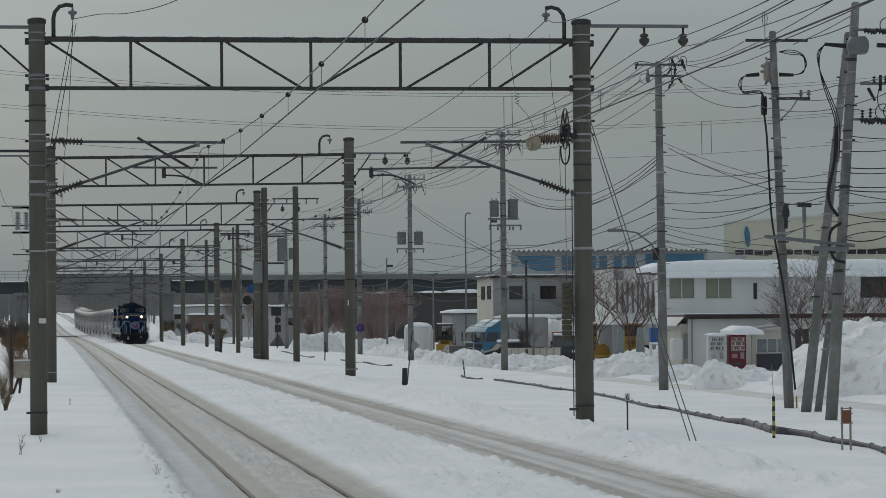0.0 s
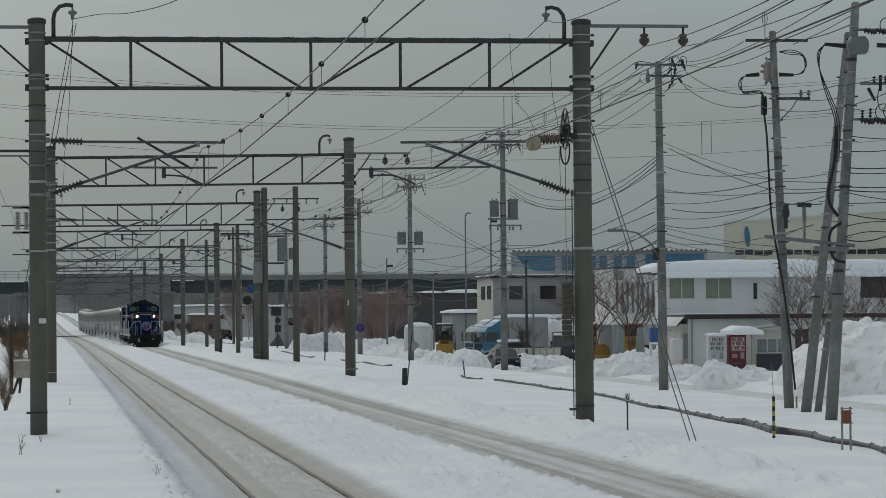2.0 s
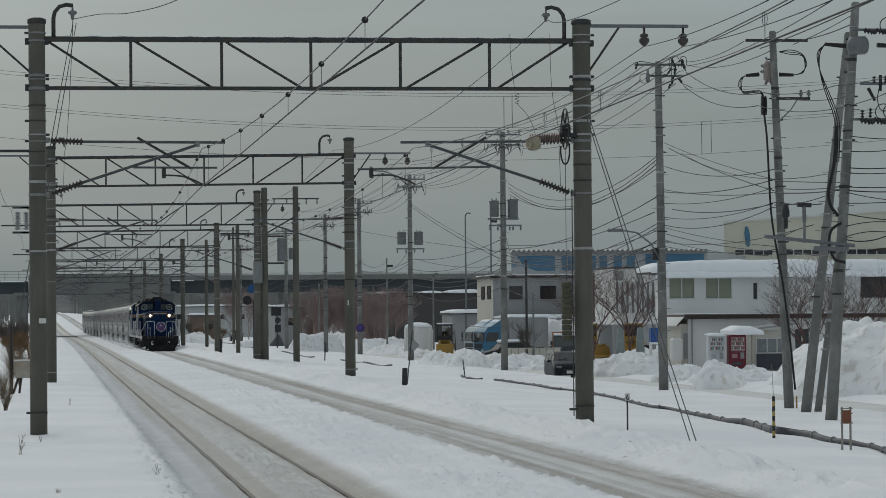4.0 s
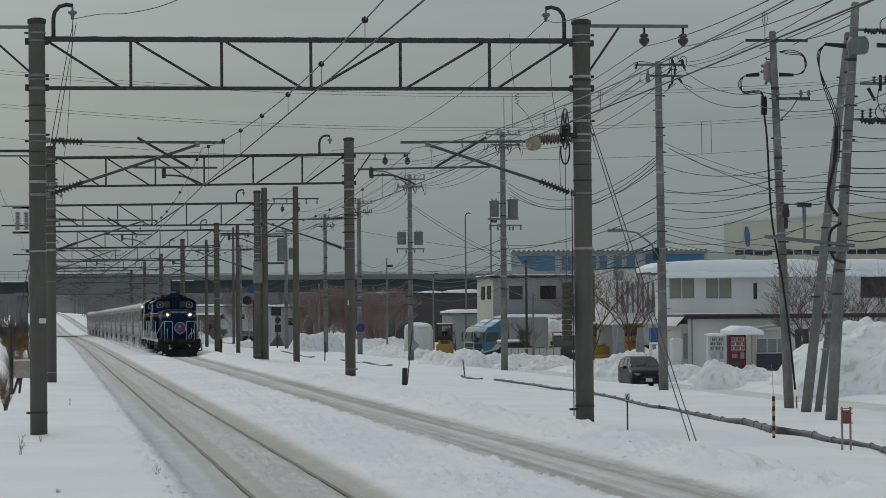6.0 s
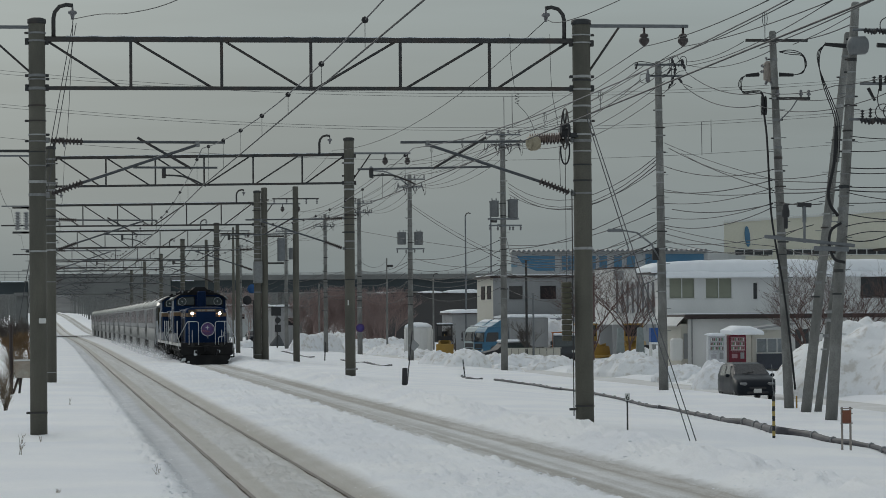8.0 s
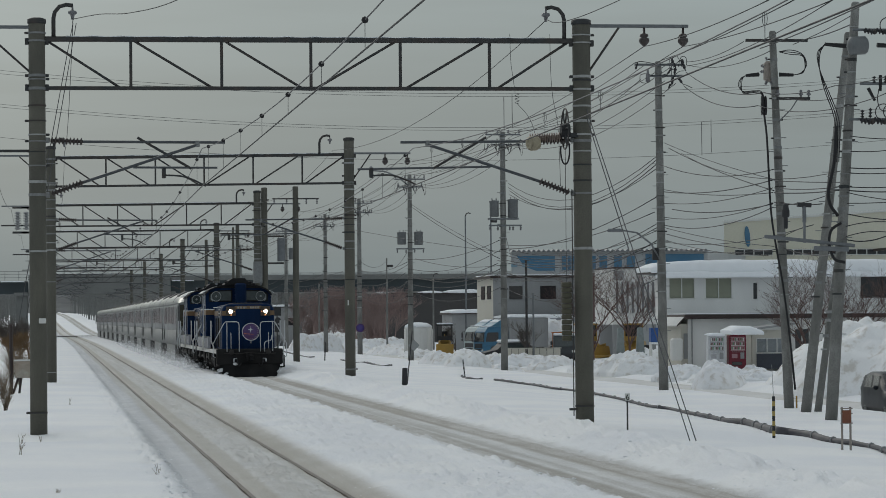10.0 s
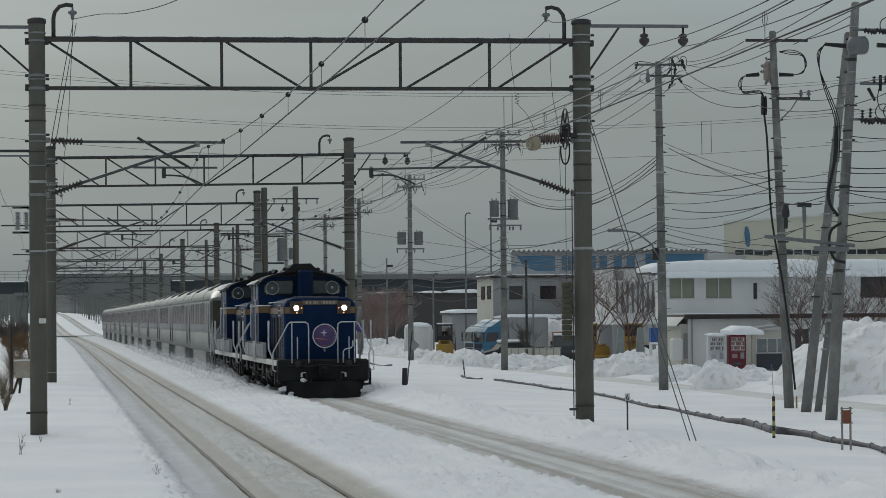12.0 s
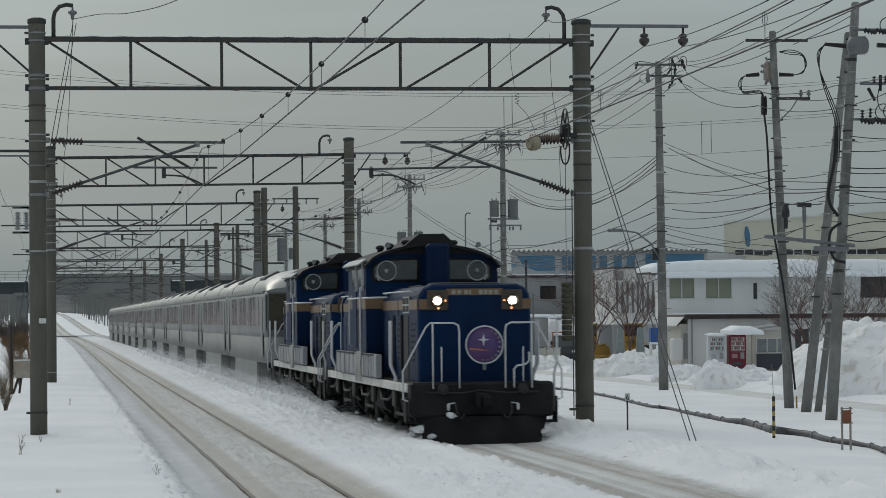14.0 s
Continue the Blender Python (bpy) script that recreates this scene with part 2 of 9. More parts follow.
    def lathe(self, base, axis, profile, n=14):
        """profile: (distance along the axis, radius)."""
        base, d = Vector(base), Vector(axis).normalized()
        u = d.orthogonal().normalized()
        w = d.cross(u)
        vs = [base + d * h + (u * math.cos(2 * math.pi * k / n) + w * math.sin(2 * math.pi * k / n)) * max(r, 1e-4)
              for h, r in profile for k in range(n)]
        m = len(profile)
        fs = [(i * n + k, i * n + (k + 1) % n, (i + 1) * n + (k + 1) % n, (i + 1) * n + k) for i in range(m - 1) for k in range(n)]
        fs += [tuple(range(n)), tuple(range((m - 1) * n, m * n))]
        return self.add(vs, fs, True)

    def ball(self, c, r, n=10, squash=1.0):
        m = max(4, n // 2)
        prof = [(-math.cos(math.pi * i / m) * r * squash, math.sin(math.pi * i / m) * r) for i in range(m + 1)]
        return self.lathe(c, (0, 0, 1), prof, n)

    def prism(self, outline, axis, a, b, smooth=False):
        """An outline of (u, v) drawn along x, y or z from a to b."""
        def at(u, v, h):
            return {"x": (h, u, v), "y": (u, h, v), "z": (u, v, h)}[axis]
        n = len(outline)
        vs = [at(u, v, a) for u, v in outline] + [at(u, v, b) for u, v in outline]
        self.add(vs, [(i, (i + 1) % n, n + (i + 1) % n, n + i) for i in range(n)], smooth)
        self.add(vs[:n], [tuple(range(n))])
        return self.add(vs[n:], [tuple(range(n))])

    def insulator(self, a, b, r, sheds=8, n=10):
        """A ribbed insulator from a to b."""
        a, b = Vector(a), Vector(b)
        h = (b - a).length
        prof = [(0, r * 0.4)]
        for i in range(sheds):
            t0 = h * (i + 0.15) / sheds
            prof += [(t0, r * 0.45), (t0 + h * 0.25 / sheds, r), (t0 + h * 0.5 / sheds, r * 0.95), (t0 + h * 0.6 / sheds, r * 0.45)]
        prof.append((h, r * 0.4))
        return self.lathe(a, b - a, prof, n)

    def mesh(self, name, material):
        me = bpy.data.meshes.new(name)
        me.from_pydata(self.v, [], self.f)
        me.polygons.foreach_set("use_smooth", self.s)
        bm = bmesh.new()
        bm.from_mesh(me)
        bmesh.ops.recalc_face_normals(bm, faces=bm.faces)
        bm.to_mesh(me)
        bm.free()
        me.materials.append(material)
        return me


def part(name, geo, material, parent=None, label=""):
    """One mesh object, under a thing or a part."""
    ob = new(name, geo if isinstance(geo, bpy.types.Mesh) else geo.mesh(name, material))
    if parent is not None:
        ob.parent = parent
    return tagged(ob, label)


def thing(name, m, label, category, group="", kind=""):
    ob = new(name)
    ob.empty_display_size = 0.3
    ob.matrix_basis = m
    return tagged(ob, label, category, group, kind)


def solid(name, geo, material, label, category="", group="", kind=""):
    """A thing that is one mesh."""
    return tagged(part(name, geo, material), label, category, group, kind)


def smooth(pts, n=5):
    """A rounded path through the points."""
    p = [Vector(q) for q in pts]
    p = [p[0] * 2 - p[1]] + p + [p[-1] * 2 - p[-2]]
    out = []
    for i in range(1, len(p) - 2):
        for k in range(n):
            t = k / n
            out.append(0.5 * ((2 * p[i]) + (p[i + 1] - p[i - 1]) * t + (2 * p[i - 1] - 5 * p[i] + 4 * p[i + 1] - p[i + 2]) * t * t
                              + (3 * p[i] - p[i - 1] - 3 * p[i + 1] + p[i + 2]) * t ** 3))
    out.append(p[-2])
    return out


def sag_line(a, b, sag, n=14):
    a, b = Vector(a), Vector(b)
    return [a.lerp(b, i / n) - Vector((0, 0, sag * 4 * (i / n) * (1 - i / n))) for i in range(n + 1)]


def fbm(x, y, scale, octaves=4, seed=0):
    """Value noise on arrays, about -1 to 1."""
    out, amp, total = np.zeros_like(x, dtype=float), 1.0, 0.0
    for o in range(octaves):
        u, v = x / scale + 17.3 * o + seed, y / scale - 9.1 * o + seed * 1.7
        i, j = np.floor(u), np.floor(v)
        fu, fv = u - i, v - j
        fu, fv = fu * fu * (3 - 2 * fu), fv * fv * (3 - 2 * fv)

        def h(a, b):
            s = np.sin(a * 127.1 + b * 311.7 + seed * 7.7) * 43758.5453
            return (s - np.floor(s)) * 2 - 1
        out += amp * ((h(i, j) * (1 - fu) + h(i + 1, j) * fu) * (1 - fv) + (h(i, j + 1) * (1 - fu) + h(i + 1, j + 1) * fu) * fv)
        total += amp
        amp *= 0.5
        scale *= 0.5
    return out / total
# ---- the ground: one snow sheet, two lines, the road and the yard ----
TRACKS = (3.30, 8.25)
RAILS = ((2.72, 4.05), (7.65, 8.85))


def rise(y):
    """The line climbs gently beyond the bridge."""
    d = np.clip((np.asarray(y, float) - 470.0) / 430.0, 0, 1)
    return 5.0 * d * d * (3 - 2 * d) * 0.95


def bend(y):
    """Sideways shift of the line: a slight curve far off."""
    d = np.clip(np.asarray(y, float) - 230.0, 0, None) / 220.0
    return -0.95 * d * d


PROFILE_X = [-4000, -60, -14, -6, -2.6, -1.2, 1.2, 1.7, 2.0, 2.5, 4.1, 4.6, 6.9, 7.5, 9.3, 9.75, 10.2, 10.65, 11.1, 11.5, 12.2, 13.5, 16.0, 19.0, 24.0, 25.2, 26.0, 26.6,
             31.4, 32.6, 35.0, 60, 4000]
PROFILE_Z = [-2.0, -1.6, -1.3, -0.8, -0.25, 0.03, 0.02, -0.02, -0.10, -0.05, -0.05, 0.05, 0.06, -0.06, -0.05, 0.07, 0.16, 0.17, 0.06, -0.01, -0.02, -0.04, -0.22, -0.50,
             -0.63, -0.62, -0.70, -1.07, -1.09, -0.88, -0.95, -1.0, -1.0]


def cells(x, y, size, seed):
    """Rounded blocks: a height for each cell, falling into grooves between them."""
    x, y = x / size, y / size
    ix, iy = np.floor(x), np.floor(y)
    first, second, tall = np.full(x.shape, 9.0), np.full(x.shape, 9.0), np.zeros(x.shape)
    for i in (-1, 0, 1):
        for j in (-1, 0, 1):
            cx, cy = ix + i, iy + j
            h1 = np.modf(np.abs(np.sin(cx * 127.1 + cy * 311.7 + seed) * 43758.5))[0]
            h2 = np.modf(np.abs(np.sin(cx * 269.5 + cy * 183.3 + seed) * 43758.5))[0]
            h3 = np.modf(np.abs(np.sin(cx * 419.2 + cy * 371.9 + seed) * 43758.5))[0]
            d = np.hypot(cx + h1 - x, cy + h2 - y)
            closer = d < first
            second = np.where(closer, first, np.minimum(second, d))
            tall = np.where(closer, h3, tall)
            first = np.where(closer, d, first)
    return tall * np.clip((second - first) * 2.2, 0, 1)


def ground_z(x, y):
    x, y = np.asarray(x, float), np.asarray(y, float)
    x = x - bend(y)
    z = np.interp(x, PROFILE_X, PROFILE_Z) + rise(y)
    near = np.clip(1.5 - y / 200.0, 0.15, 1)
    crumb = np.exp(-((x - 5.8) / 1.1) ** 2) * 0.75 + np.exp(-((x - 10.2) / 0.8) ** 2) * 0.9 + np.exp(-((x - 3.45) / 0.45) ** 4) * 0.5 \
        + np.exp(-((x - 1.7) / 0.25) ** 2) * 0.9 + np.exp(-((x - 7.3) / 0.25) ** 2) * 0.7
    z = z + crumb * near * (0.085 * fbm(x, y, 0.7, 3, 3) + 0.10 * fbm(x * 1.0, y * 0.5, 0.18, 3, 8) + 0.09 * cells(x + 0.05 * fbm(x, y, 0.3, 2, 2), y * 0.5, 0.18, 4.0))
    z = z + 0.035 * fbm(x, y * 0.35, 6.0, 3, 1) * np.clip(abs(x - 5.8) / 6 - 0.4, 0, 1)
    z = z + np.exp(-((x - 10.6) / 0.75) ** 2) * (0.10 * fbm(x, y * 0.6, 2.2, 4, 5) + 0.07 * np.abs(fbm(x, y, 0.8, 3, 15)) + 0.07 * cells(x + 0.1 * fbm(x, y, 0.5, 2, 2), y * 0.6, 0.5, 9.0))
    z = z + np.exp(-((x - 8.25) / 1.0) ** 4) * 0.020 * fbm(x * 7.0, y * 0.06, 1.0, 3, 13)
    yard = np.clip((x - 31.0) / 3.0, 0, 1) * np.clip((90 - x) / 20, 0, 1)
    z = z + yard * 0.22 * fbm(x, y, 5.0, 4, 2)
    rut = np.exp(-((x - 27.9) / 0.3) ** 2) + np.exp(-((x - 29.5) / 0.3) ** 2)
    z = z - rut * 0.06
    for c, rails in zip(TRACKS, RAILS):
        for xr in rails:
            d = np.abs(x - xr)
            z = z - (0.05 + 0.03 * fbm(x, y, 1.6, 2, 6)) * np.clip(1 - d / 0.10, 0, 1) * (1.0 if c < 5 else 0.35)
    for px, py, dz in ((-0.33, 64, -0.06), (-0.33, 61.5, -0.14), (0.9, 63.5, 0.07), (11.5, 114, 0.16), (11.8, 164, 0.14)):
        z = z + dz * np.exp(-((x - px) / 1.3) ** 2 - ((y - py) / 2.2) ** 2)
    return z


def gz(x, y):
    return float(ground_z(np.array([x]), np.array([y]))[0])


def sheet(name, xs, ys, zfun, material, lift=0.0):
    gx, gy = np.meshgrid(xs, ys)
    z = zfun(gx, gy) + lift
    n, m = len(xs), len(ys)
    co = np.stack([gx, gy, z], -1).reshape(-1, 3)
    a = (np.arange(m - 1)[:, None] * n + np.arange(n - 1)[None, :]).reshape(-1)
    faces = np.stack([a, a + 1, a + n + 1, a + n], -1)
    me = bpy.data.meshes.new(name)
    me.vertices.add(len(co))
    me.vertices.foreach_set("co", co.astype(np.float32).ravel())
    me.loops.add(faces.size)
    me.loops.foreach_set("vertex_index", faces.astype(np.int32).ravel())
    me.polygons.add(len(faces))
    me.polygons.foreach_set("loop_start", np.arange(0, faces.size, 4, dtype=np.int32))
    me.polygons.foreach_set("use_smooth", np.ones(len(faces), dtype=bool))
    me.update(calc_edges=True)
    me.materials.append(material)
    return new(name, me)


def build_ground():
    xs = np.concatenate([[-4000, -900, -300, -120, -60, -40, -28], np.arange(-20, 1.0, 0.35), np.arange(1.0, 11.8, 0.045),
                         np.arange(11.8, 36, 0.3), np.arange(36, 72, 1.0), [80, 100, 150, 300, 900, 4000]])
    ys = [-300, -60, -10, 10, 25, 34]
    y = 37.0
    while y < 640:
        ys.append(y)
        y += max(0.16, y * 0.005)
    ys += [680, 740, 820, 900, 1000, 1300, 2000, 3500, 5000]
    tagged(sheet("ground", xs, np.array(ys, float), ground_z, SNOW), "settled snow over the lineside, yard and track bed", "ground", kind="structure")
    rxs = np.arange(26.7, 31.31, 0.2)
    rys = np.concatenate([[10, 30, 50], np.arange(60, 330, 0.8)])
    tagged(sheet("road", rxs, rys, ground_z, mat("packed_snow", (0.66, 0.65, 0.64), 0.6, 0, 0.12, 0.8, 14, 0.5, (0.45, 0.42, 0.38), 0.5), 0.012),
           "packed rutted snow on the road beside the railway", "road", kind="structure")
    steel = mat("rail_steel", (0.10, 0.075, 0.055), 0.45, 0.7, 0.3, 3, 40, 0.1)
    for c, rails in zip(TRACKS, RAILS):
        for x in rails:
            g = Geo()
            ys2 = [10, 60, 150] + list(range(220, 860, 20))
            prof = [(-0.032, 0.0), (0.032, 0.0), (0.032, -0.035), (0.009, -0.05), (0.009, -0.12), (0.06, -0.14), (-0.06, -0.14), (-0.009, -0.12),
                    (-0.009, -0.05), (-0.032, -0.035)]
            vs = [(x + u + float(bend(yy)), yy, (-0.062 if c < 5 else -0.105) + v + float(rise(yy))) for yy in ys2 for u, v in prof]
            k = len(prof)
            g.add(vs, [(i * k + j, i * k + (j + 1) % k, (i + 1) * k + (j + 1) % k, (i + 1) * k + j) for i in range(len(ys2) - 1) for j in range(k)])
            tagged(part("rail", g, steel), "dark steel rail half buried in packed snow", "rail", "rails of the two lines", "structure")


build_ground()


def snow_pile(x, y, rx, ry, h, seed, rz=0.0, label="heap of cleared lumpy snow beside the road"):
    n, m = 110, 40
    t, an = np.meshgrid(np.arange(m + 1) / m, 2 * np.pi * np.arange(n) / n, indexing="ij")
    edge = 1 + 0.18 * np.sin(an * 2 + seed) + 0.08 * np.sin(an * 5 + seed * 2)
    u, v = t * np.cos(an) * rx * edge, t * np.sin(an) * ry * edge
    a = radians(rz)
    px, py = x + u * math.cos(a) - v * math.sin(a), y + u * math.sin(a) + v * math.cos(a)
    prof = 1 - t ** 3.0
    lump = 0.38 * fbm(px, py, 1.5, 3, seed) * h
    warp = 0.12 * fbm(px, py, 0.5, 2, seed + 1)
    calm = 0.35 if h > 2.1 else 0.7
    blocks = calm * 0.34 * cells(px + warp, py, 0.85, seed) + calm * 0.13 * cells(px, py + warp, 0.40, seed + 3) + 0.07 * fbm(px, py, 0.25, 2, seed + 9) - 0.15 * calm
    low = ground_z(px, py)
    z = np.maximum(low - 0.05, gz(x, y) + (h + lump) * prof + blocks * np.minimum(1, prof * 2.5))
    z[-1] = low[-1] - 0.15
    vs = np.stack([px, py, z], -1).reshape(-1, 3).tolist()
    fs = [(i * n + k, i * n + (k + 1) % n, (i + 1) * n + (k + 1) % n, (i + 1) * n + k) for i in range(m) for k in range(n)]
    return solid("snow_mound", Geo().add(vs, fs, True), SNOW_PILE, label, "snow pile", "snow piles along the road")


def snow_wall(a, b, h, seed):
    """A ploughed wall of snow: steep broken front, lumpy flat top, drawn out at both ends."""
    n = 90
    along = np.linspace(0, 1, n)
    prof = [(-0.75, -0.3), (-0.66, 0.05), (-0.58, 0.30), (-0.52, 0.55), (-0.46, 0.78), (-0.30, 0.94), (-0.05, 1.0), (0.3, 0.97), (0.7, 0.8), (1.1, 0.45), (1.5, -0.3)]
    way = (Vector(b) - Vector(a)).normalized()
    side = Vector((-way.y, way.x))
    vs = []
    for t in along:
        x0, y0 = a[0] + (b[0] - a[0]) * t, a[1] + (b[1] - a[1]) * t
        tall = h * min(1.0, 9 * t, 6 * (1 - t)) * (1 + 0.22 * float(fbm(np.array([x0]), np.array([y0]), 1.4, 3, seed)[0]))
        for k, (u, v) in enumerate(prof):
            j = 0.16 * float(fbm(np.array([x0 + 3 * k]), np.array([y0 + k]), 0.5, 3, seed + 2)[0])
            w = u * 1.1 + j
            vs.append((x0 + side.x * w, y0 + side.y * w, gz(x0, y0) - 0.12 + v * (tall + 0.12) + j * 0.4 * tall))
    m = len(prof)
    fs = [(i * m + k, i * m + k + 1, (i + 1) * m + k + 1, (i + 1) * m + k) for i in range(n - 1) for k in range(m - 1)]
    return solid("snow_mound", Geo().add(vs, fs, True), SNOW_PILE, "ploughed wall of snow with a steep broken front", "snow pile", "snow piles along the road")


snow_wall((21.95, 268.60), (27.04, 274.00), 1.55, 41.0)
# heaps, near ones first: place, half widths, height
NEAR_HEAPS = (
    (36.2, 118.0, 5.2, 5.5, 3.0), (38.6, 130.0, 5.9, 6.0, 2.6), (34.3, 106.0, 3.7, 4.5, 2.2), (31.15, 136.0, 1.4, 1.5, 1.2), (25.25, 180.0, 1.35, 2.6, 1.55), (26.35, 171.0, 0.9, 2.2, 0.55), (24.6, 188.0, 1.1, 3.0, 1.2), 
    (26.6, 306, 3.0, 2.0, 1.9), (29.2, 303, 2.6, 2.0, 2.0), (32.0, 306, 2.8, 2.0, 1.95), (35.0, 310, 2.6, 2.0, 1.8), (34.6, 146.0, 2.4, 2.2, 0.8), (32.6, 150.0, 1.5, 2.2, 0.95), 
    (32.8, 165.0, 2.1, 2.0, 1.8), (35.3, 176.0, 2.2, 2.0, 0.4),)
FAR_HEAPS = (
    (33.2, 180.0, 1.7, 2.0, 0.6), (32.3, 190.0, 1.6, 2.5, 1.0), (32.2, 200.0, 1.7, 2.4, 1.1), (34.2, 203.0, 1.6, 2.0, 0.9), (32.2, 213.0, 1.5, 3.0, 0.95), (32.4, 226.0, 1.7, 3.5, 0.6), 
    (32.0, 240.0, 1.8, 4.0, 0.5), (31.9, 257.0, 1.8, 5.0, 0.7), (43.2, 251.0, 3.2, 3.0, 3.1), (45.5, 222.0, 2.6, 2.0, 1.3), (31.6, 275.0, 2.2, 6.0, 1.4), (30.0, 298.0, 2.5, 7.0, 1.5), 
    (40.6, 196.0, 2.0, 2.0, 0.7), (37.0, 172.0, 1.8, 1.6, 0.35), (36.0, 190.0, 2.0, 2.0, 0.6),)
for i, (x, y, rx, ry, h) in enumerate(NEAR_HEAPS + FAR_HEAPS):
    rz = 10 if i == 1 else 0
    snow_pile(x, y, rx, ry, h * (0.62 if y > 140 and h < 2 else 1.0), 3.0 + i * 7.3, rz)


def snow_crumbs():
    """Loose lumps of snow thrown up beside and between the rails."""
    rng = np.random.default_rng(4)
    phi = (1 + 5 ** 0.5) / 2
    ico = np.array([(-1, phi, 0), (1, phi, 0), (-1, -phi, 0), (1, -phi, 0), (0, -1, phi), (0, 1, phi), (0, -1, -phi), (0, 1, -phi), (phi, 0, -1), (phi, 0, 1), (-phi, 0, -1), (-phi, 0, 1)]) / 1.9
    tri = np.array([(0, 11, 5), (0, 5, 1), (0, 1, 7), (0, 7, 10), (0, 10, 11), (1, 5, 9), (5, 11, 4), (11, 10, 2), (10, 7, 6), (7, 1, 8), (3, 9, 4), (3, 4, 2), (3, 2, 6), (3, 6, 8), (3, 8, 9), (4, 9, 5),
                    (2, 4, 11), (6, 2, 10), (8, 6, 7), (9, 8, 1)])
    # zone: centre, spread, how many, largest size
    for name, x0, sx, count, size in (("between", 5.8, 0.70, 7000, 0.024), ("bed", 3.45, 0.30, 18000, 0.015), ("edge", 1.70, 0.17, 3000, 0.030), ("lip", 7.35, 0.10, 1200, 0.032), ("shoulder", 9.75, 0.22, 2000, 0.032)):
        y = 39 * (150 / 39) ** rng.random(count)
        x = x0 + sx * rng.standard_normal(count)
        r = size * (0.25 + 0.75 * rng.random(count) ** 2.5)
        ok = np.ones(count, bool)
        for rails in RAILS:
            for xr in rails:
                ok &= np.abs(x - xr) > 0.06
        ok &= fbm(x, y * 0.4, 0.9, 3, 21) > rng.uniform(-0.35, 0.25, count)
        x, y, r = x[ok], y[ok], r[ok]
        z = ground_z(x, y) - r * 0.12
        shape = ico[None] * (1 + 0.35 * rng.standard_normal((len(x), 12, 1))) * np.array([1.0, 1.5, 0.30])
        co = shape * r[:, None, None] + np.stack([x, y, z], -1)[:, None, :]
        faces = (tri[None] + 12 * np.arange(len(x))[:, None, None]).reshape(-1, 3)
        me = bpy.data.meshes.new("snow_crumbs")
        me.from_pydata(co.reshape(-1, 3).tolist(), [], faces.tolist())
        me.polygons.foreach_set("use_smooth", [True] * len(me.polygons))
        me.materials.append(SNOW if name == "bed" else SNOW_CLEAN)
        tagged(new("snow_crumbs", me), "loose crumbled lumps of snow along the tracks", "snow", "snow crumbs along the tracks", "stuff")


snow_crumbs()
# ---- overhead line: portals, brackets and wires ----
def pole_mesh(g, x, z0, z1, r0, r1):
    g.lathe((x, 0, z0), (0, 0, 1), [(0, r0), ((z1 - z0) * 0.5, (r0 + r1) / 2), (z1 - z0 - 0.06, r1), (z1 - z0 - 0.02, r1 * 0.95), (z1 - z0, r1 * 0.6)], 18)


def cantilever(parent, s, x0, push=False):
    """A hinged bracket from the pole at x0 towards s (+1 or -1); with push its registration tube reaches past the wire."""
    def q(d, z):
        return (x0 + s * d, 0, z)
    top = part("top_tube", Geo().cyl(q(0.95, 6.27), q(4.05, 6.25), 0.030, n=8), TUBE, parent, "galvanised bracket tube")
    part("insulator", Geo().insulator(q(0.28, 6.30), q(0.98, 6.27), 0.085, 9), PORCELAIN, top, "ribbed brown porcelain insulator")
    low = part("stay_tube", Geo().cyl(q(0.95, 5.38), q(3.45, 6.2), 0.033, n=8), TUBE, parent)
    part("insulator", Geo().insulator(q(0.30, 5.14), q(0.97, 5.39), 0.085, 9), PORCELAIN, low, "ribbed brown porcelain insulator")
    part("strut", Geo().cyl(q(2.15, 6.36), q(3.32, 5.68), 0.028, n=8), STEEL, parent)
    reg = part("registration_tube", Geo().cyl(q(2.06, 5.71), q(5.0 if push else 3.88, 5.66 if push else 5.70), 0.024, n=8), TUBE, parent)
    part("drop_bracket", Geo().box(q(4.70 if push else 2.72, 5.58), (0.09, 0.06, 0.22), 0.015), STEEL, reg)
    part("steady_arm", Geo().tube(smooth([q(d, z) for d, z in (((4.68, 5.52), (4.28, 5.53), (4.0, 5.45), (3.73, 5.33)) if push else ((2.72, 5.54), (3.08, 5.52), (3.35, 5.44), (3.63, 5.30)))], 4), 0.02), STEEL, reg)
    part("clamp", Geo().box(q(3.45, 6.22), (0.1, 0.06, 0.14), 0.01), BAND, parent)
    for z in (6.3, 5.12):
        part("hinge", Geo().box(q(0.12, z), (0.30, 0.10, 0.12), 0.02), BAND, parent)


def hook(parent, x, s, dz=0.0):
    g = Geo().tube([(x, 0, 8.52 + dz), (x, 0, 8.95 + dz), (x + s * 0.03, 0, 9.08 + dz), (x + s * 0.13, 0, 9.2 + dz), (x + s * 0.28, 0, 9.24 + dz), (x + s * 0.42, 0, 9.22 + dz)], 0.045, 8)
    ob = part("hook_bracket", g, STEEL, parent)
    part("insulator", Geo().lathe((x + s * 0.41, 0, 9.22 + dz), (0, 0, -1), [(0, 0.02), (0.1, 0.025), (0.12, 0.09), (0.17, 0.1), (0.2, 0.05), (0.24, 0.04), (0.3, 0.03)], 10),
         PORC_GREY, ob, "grey disc insulator")


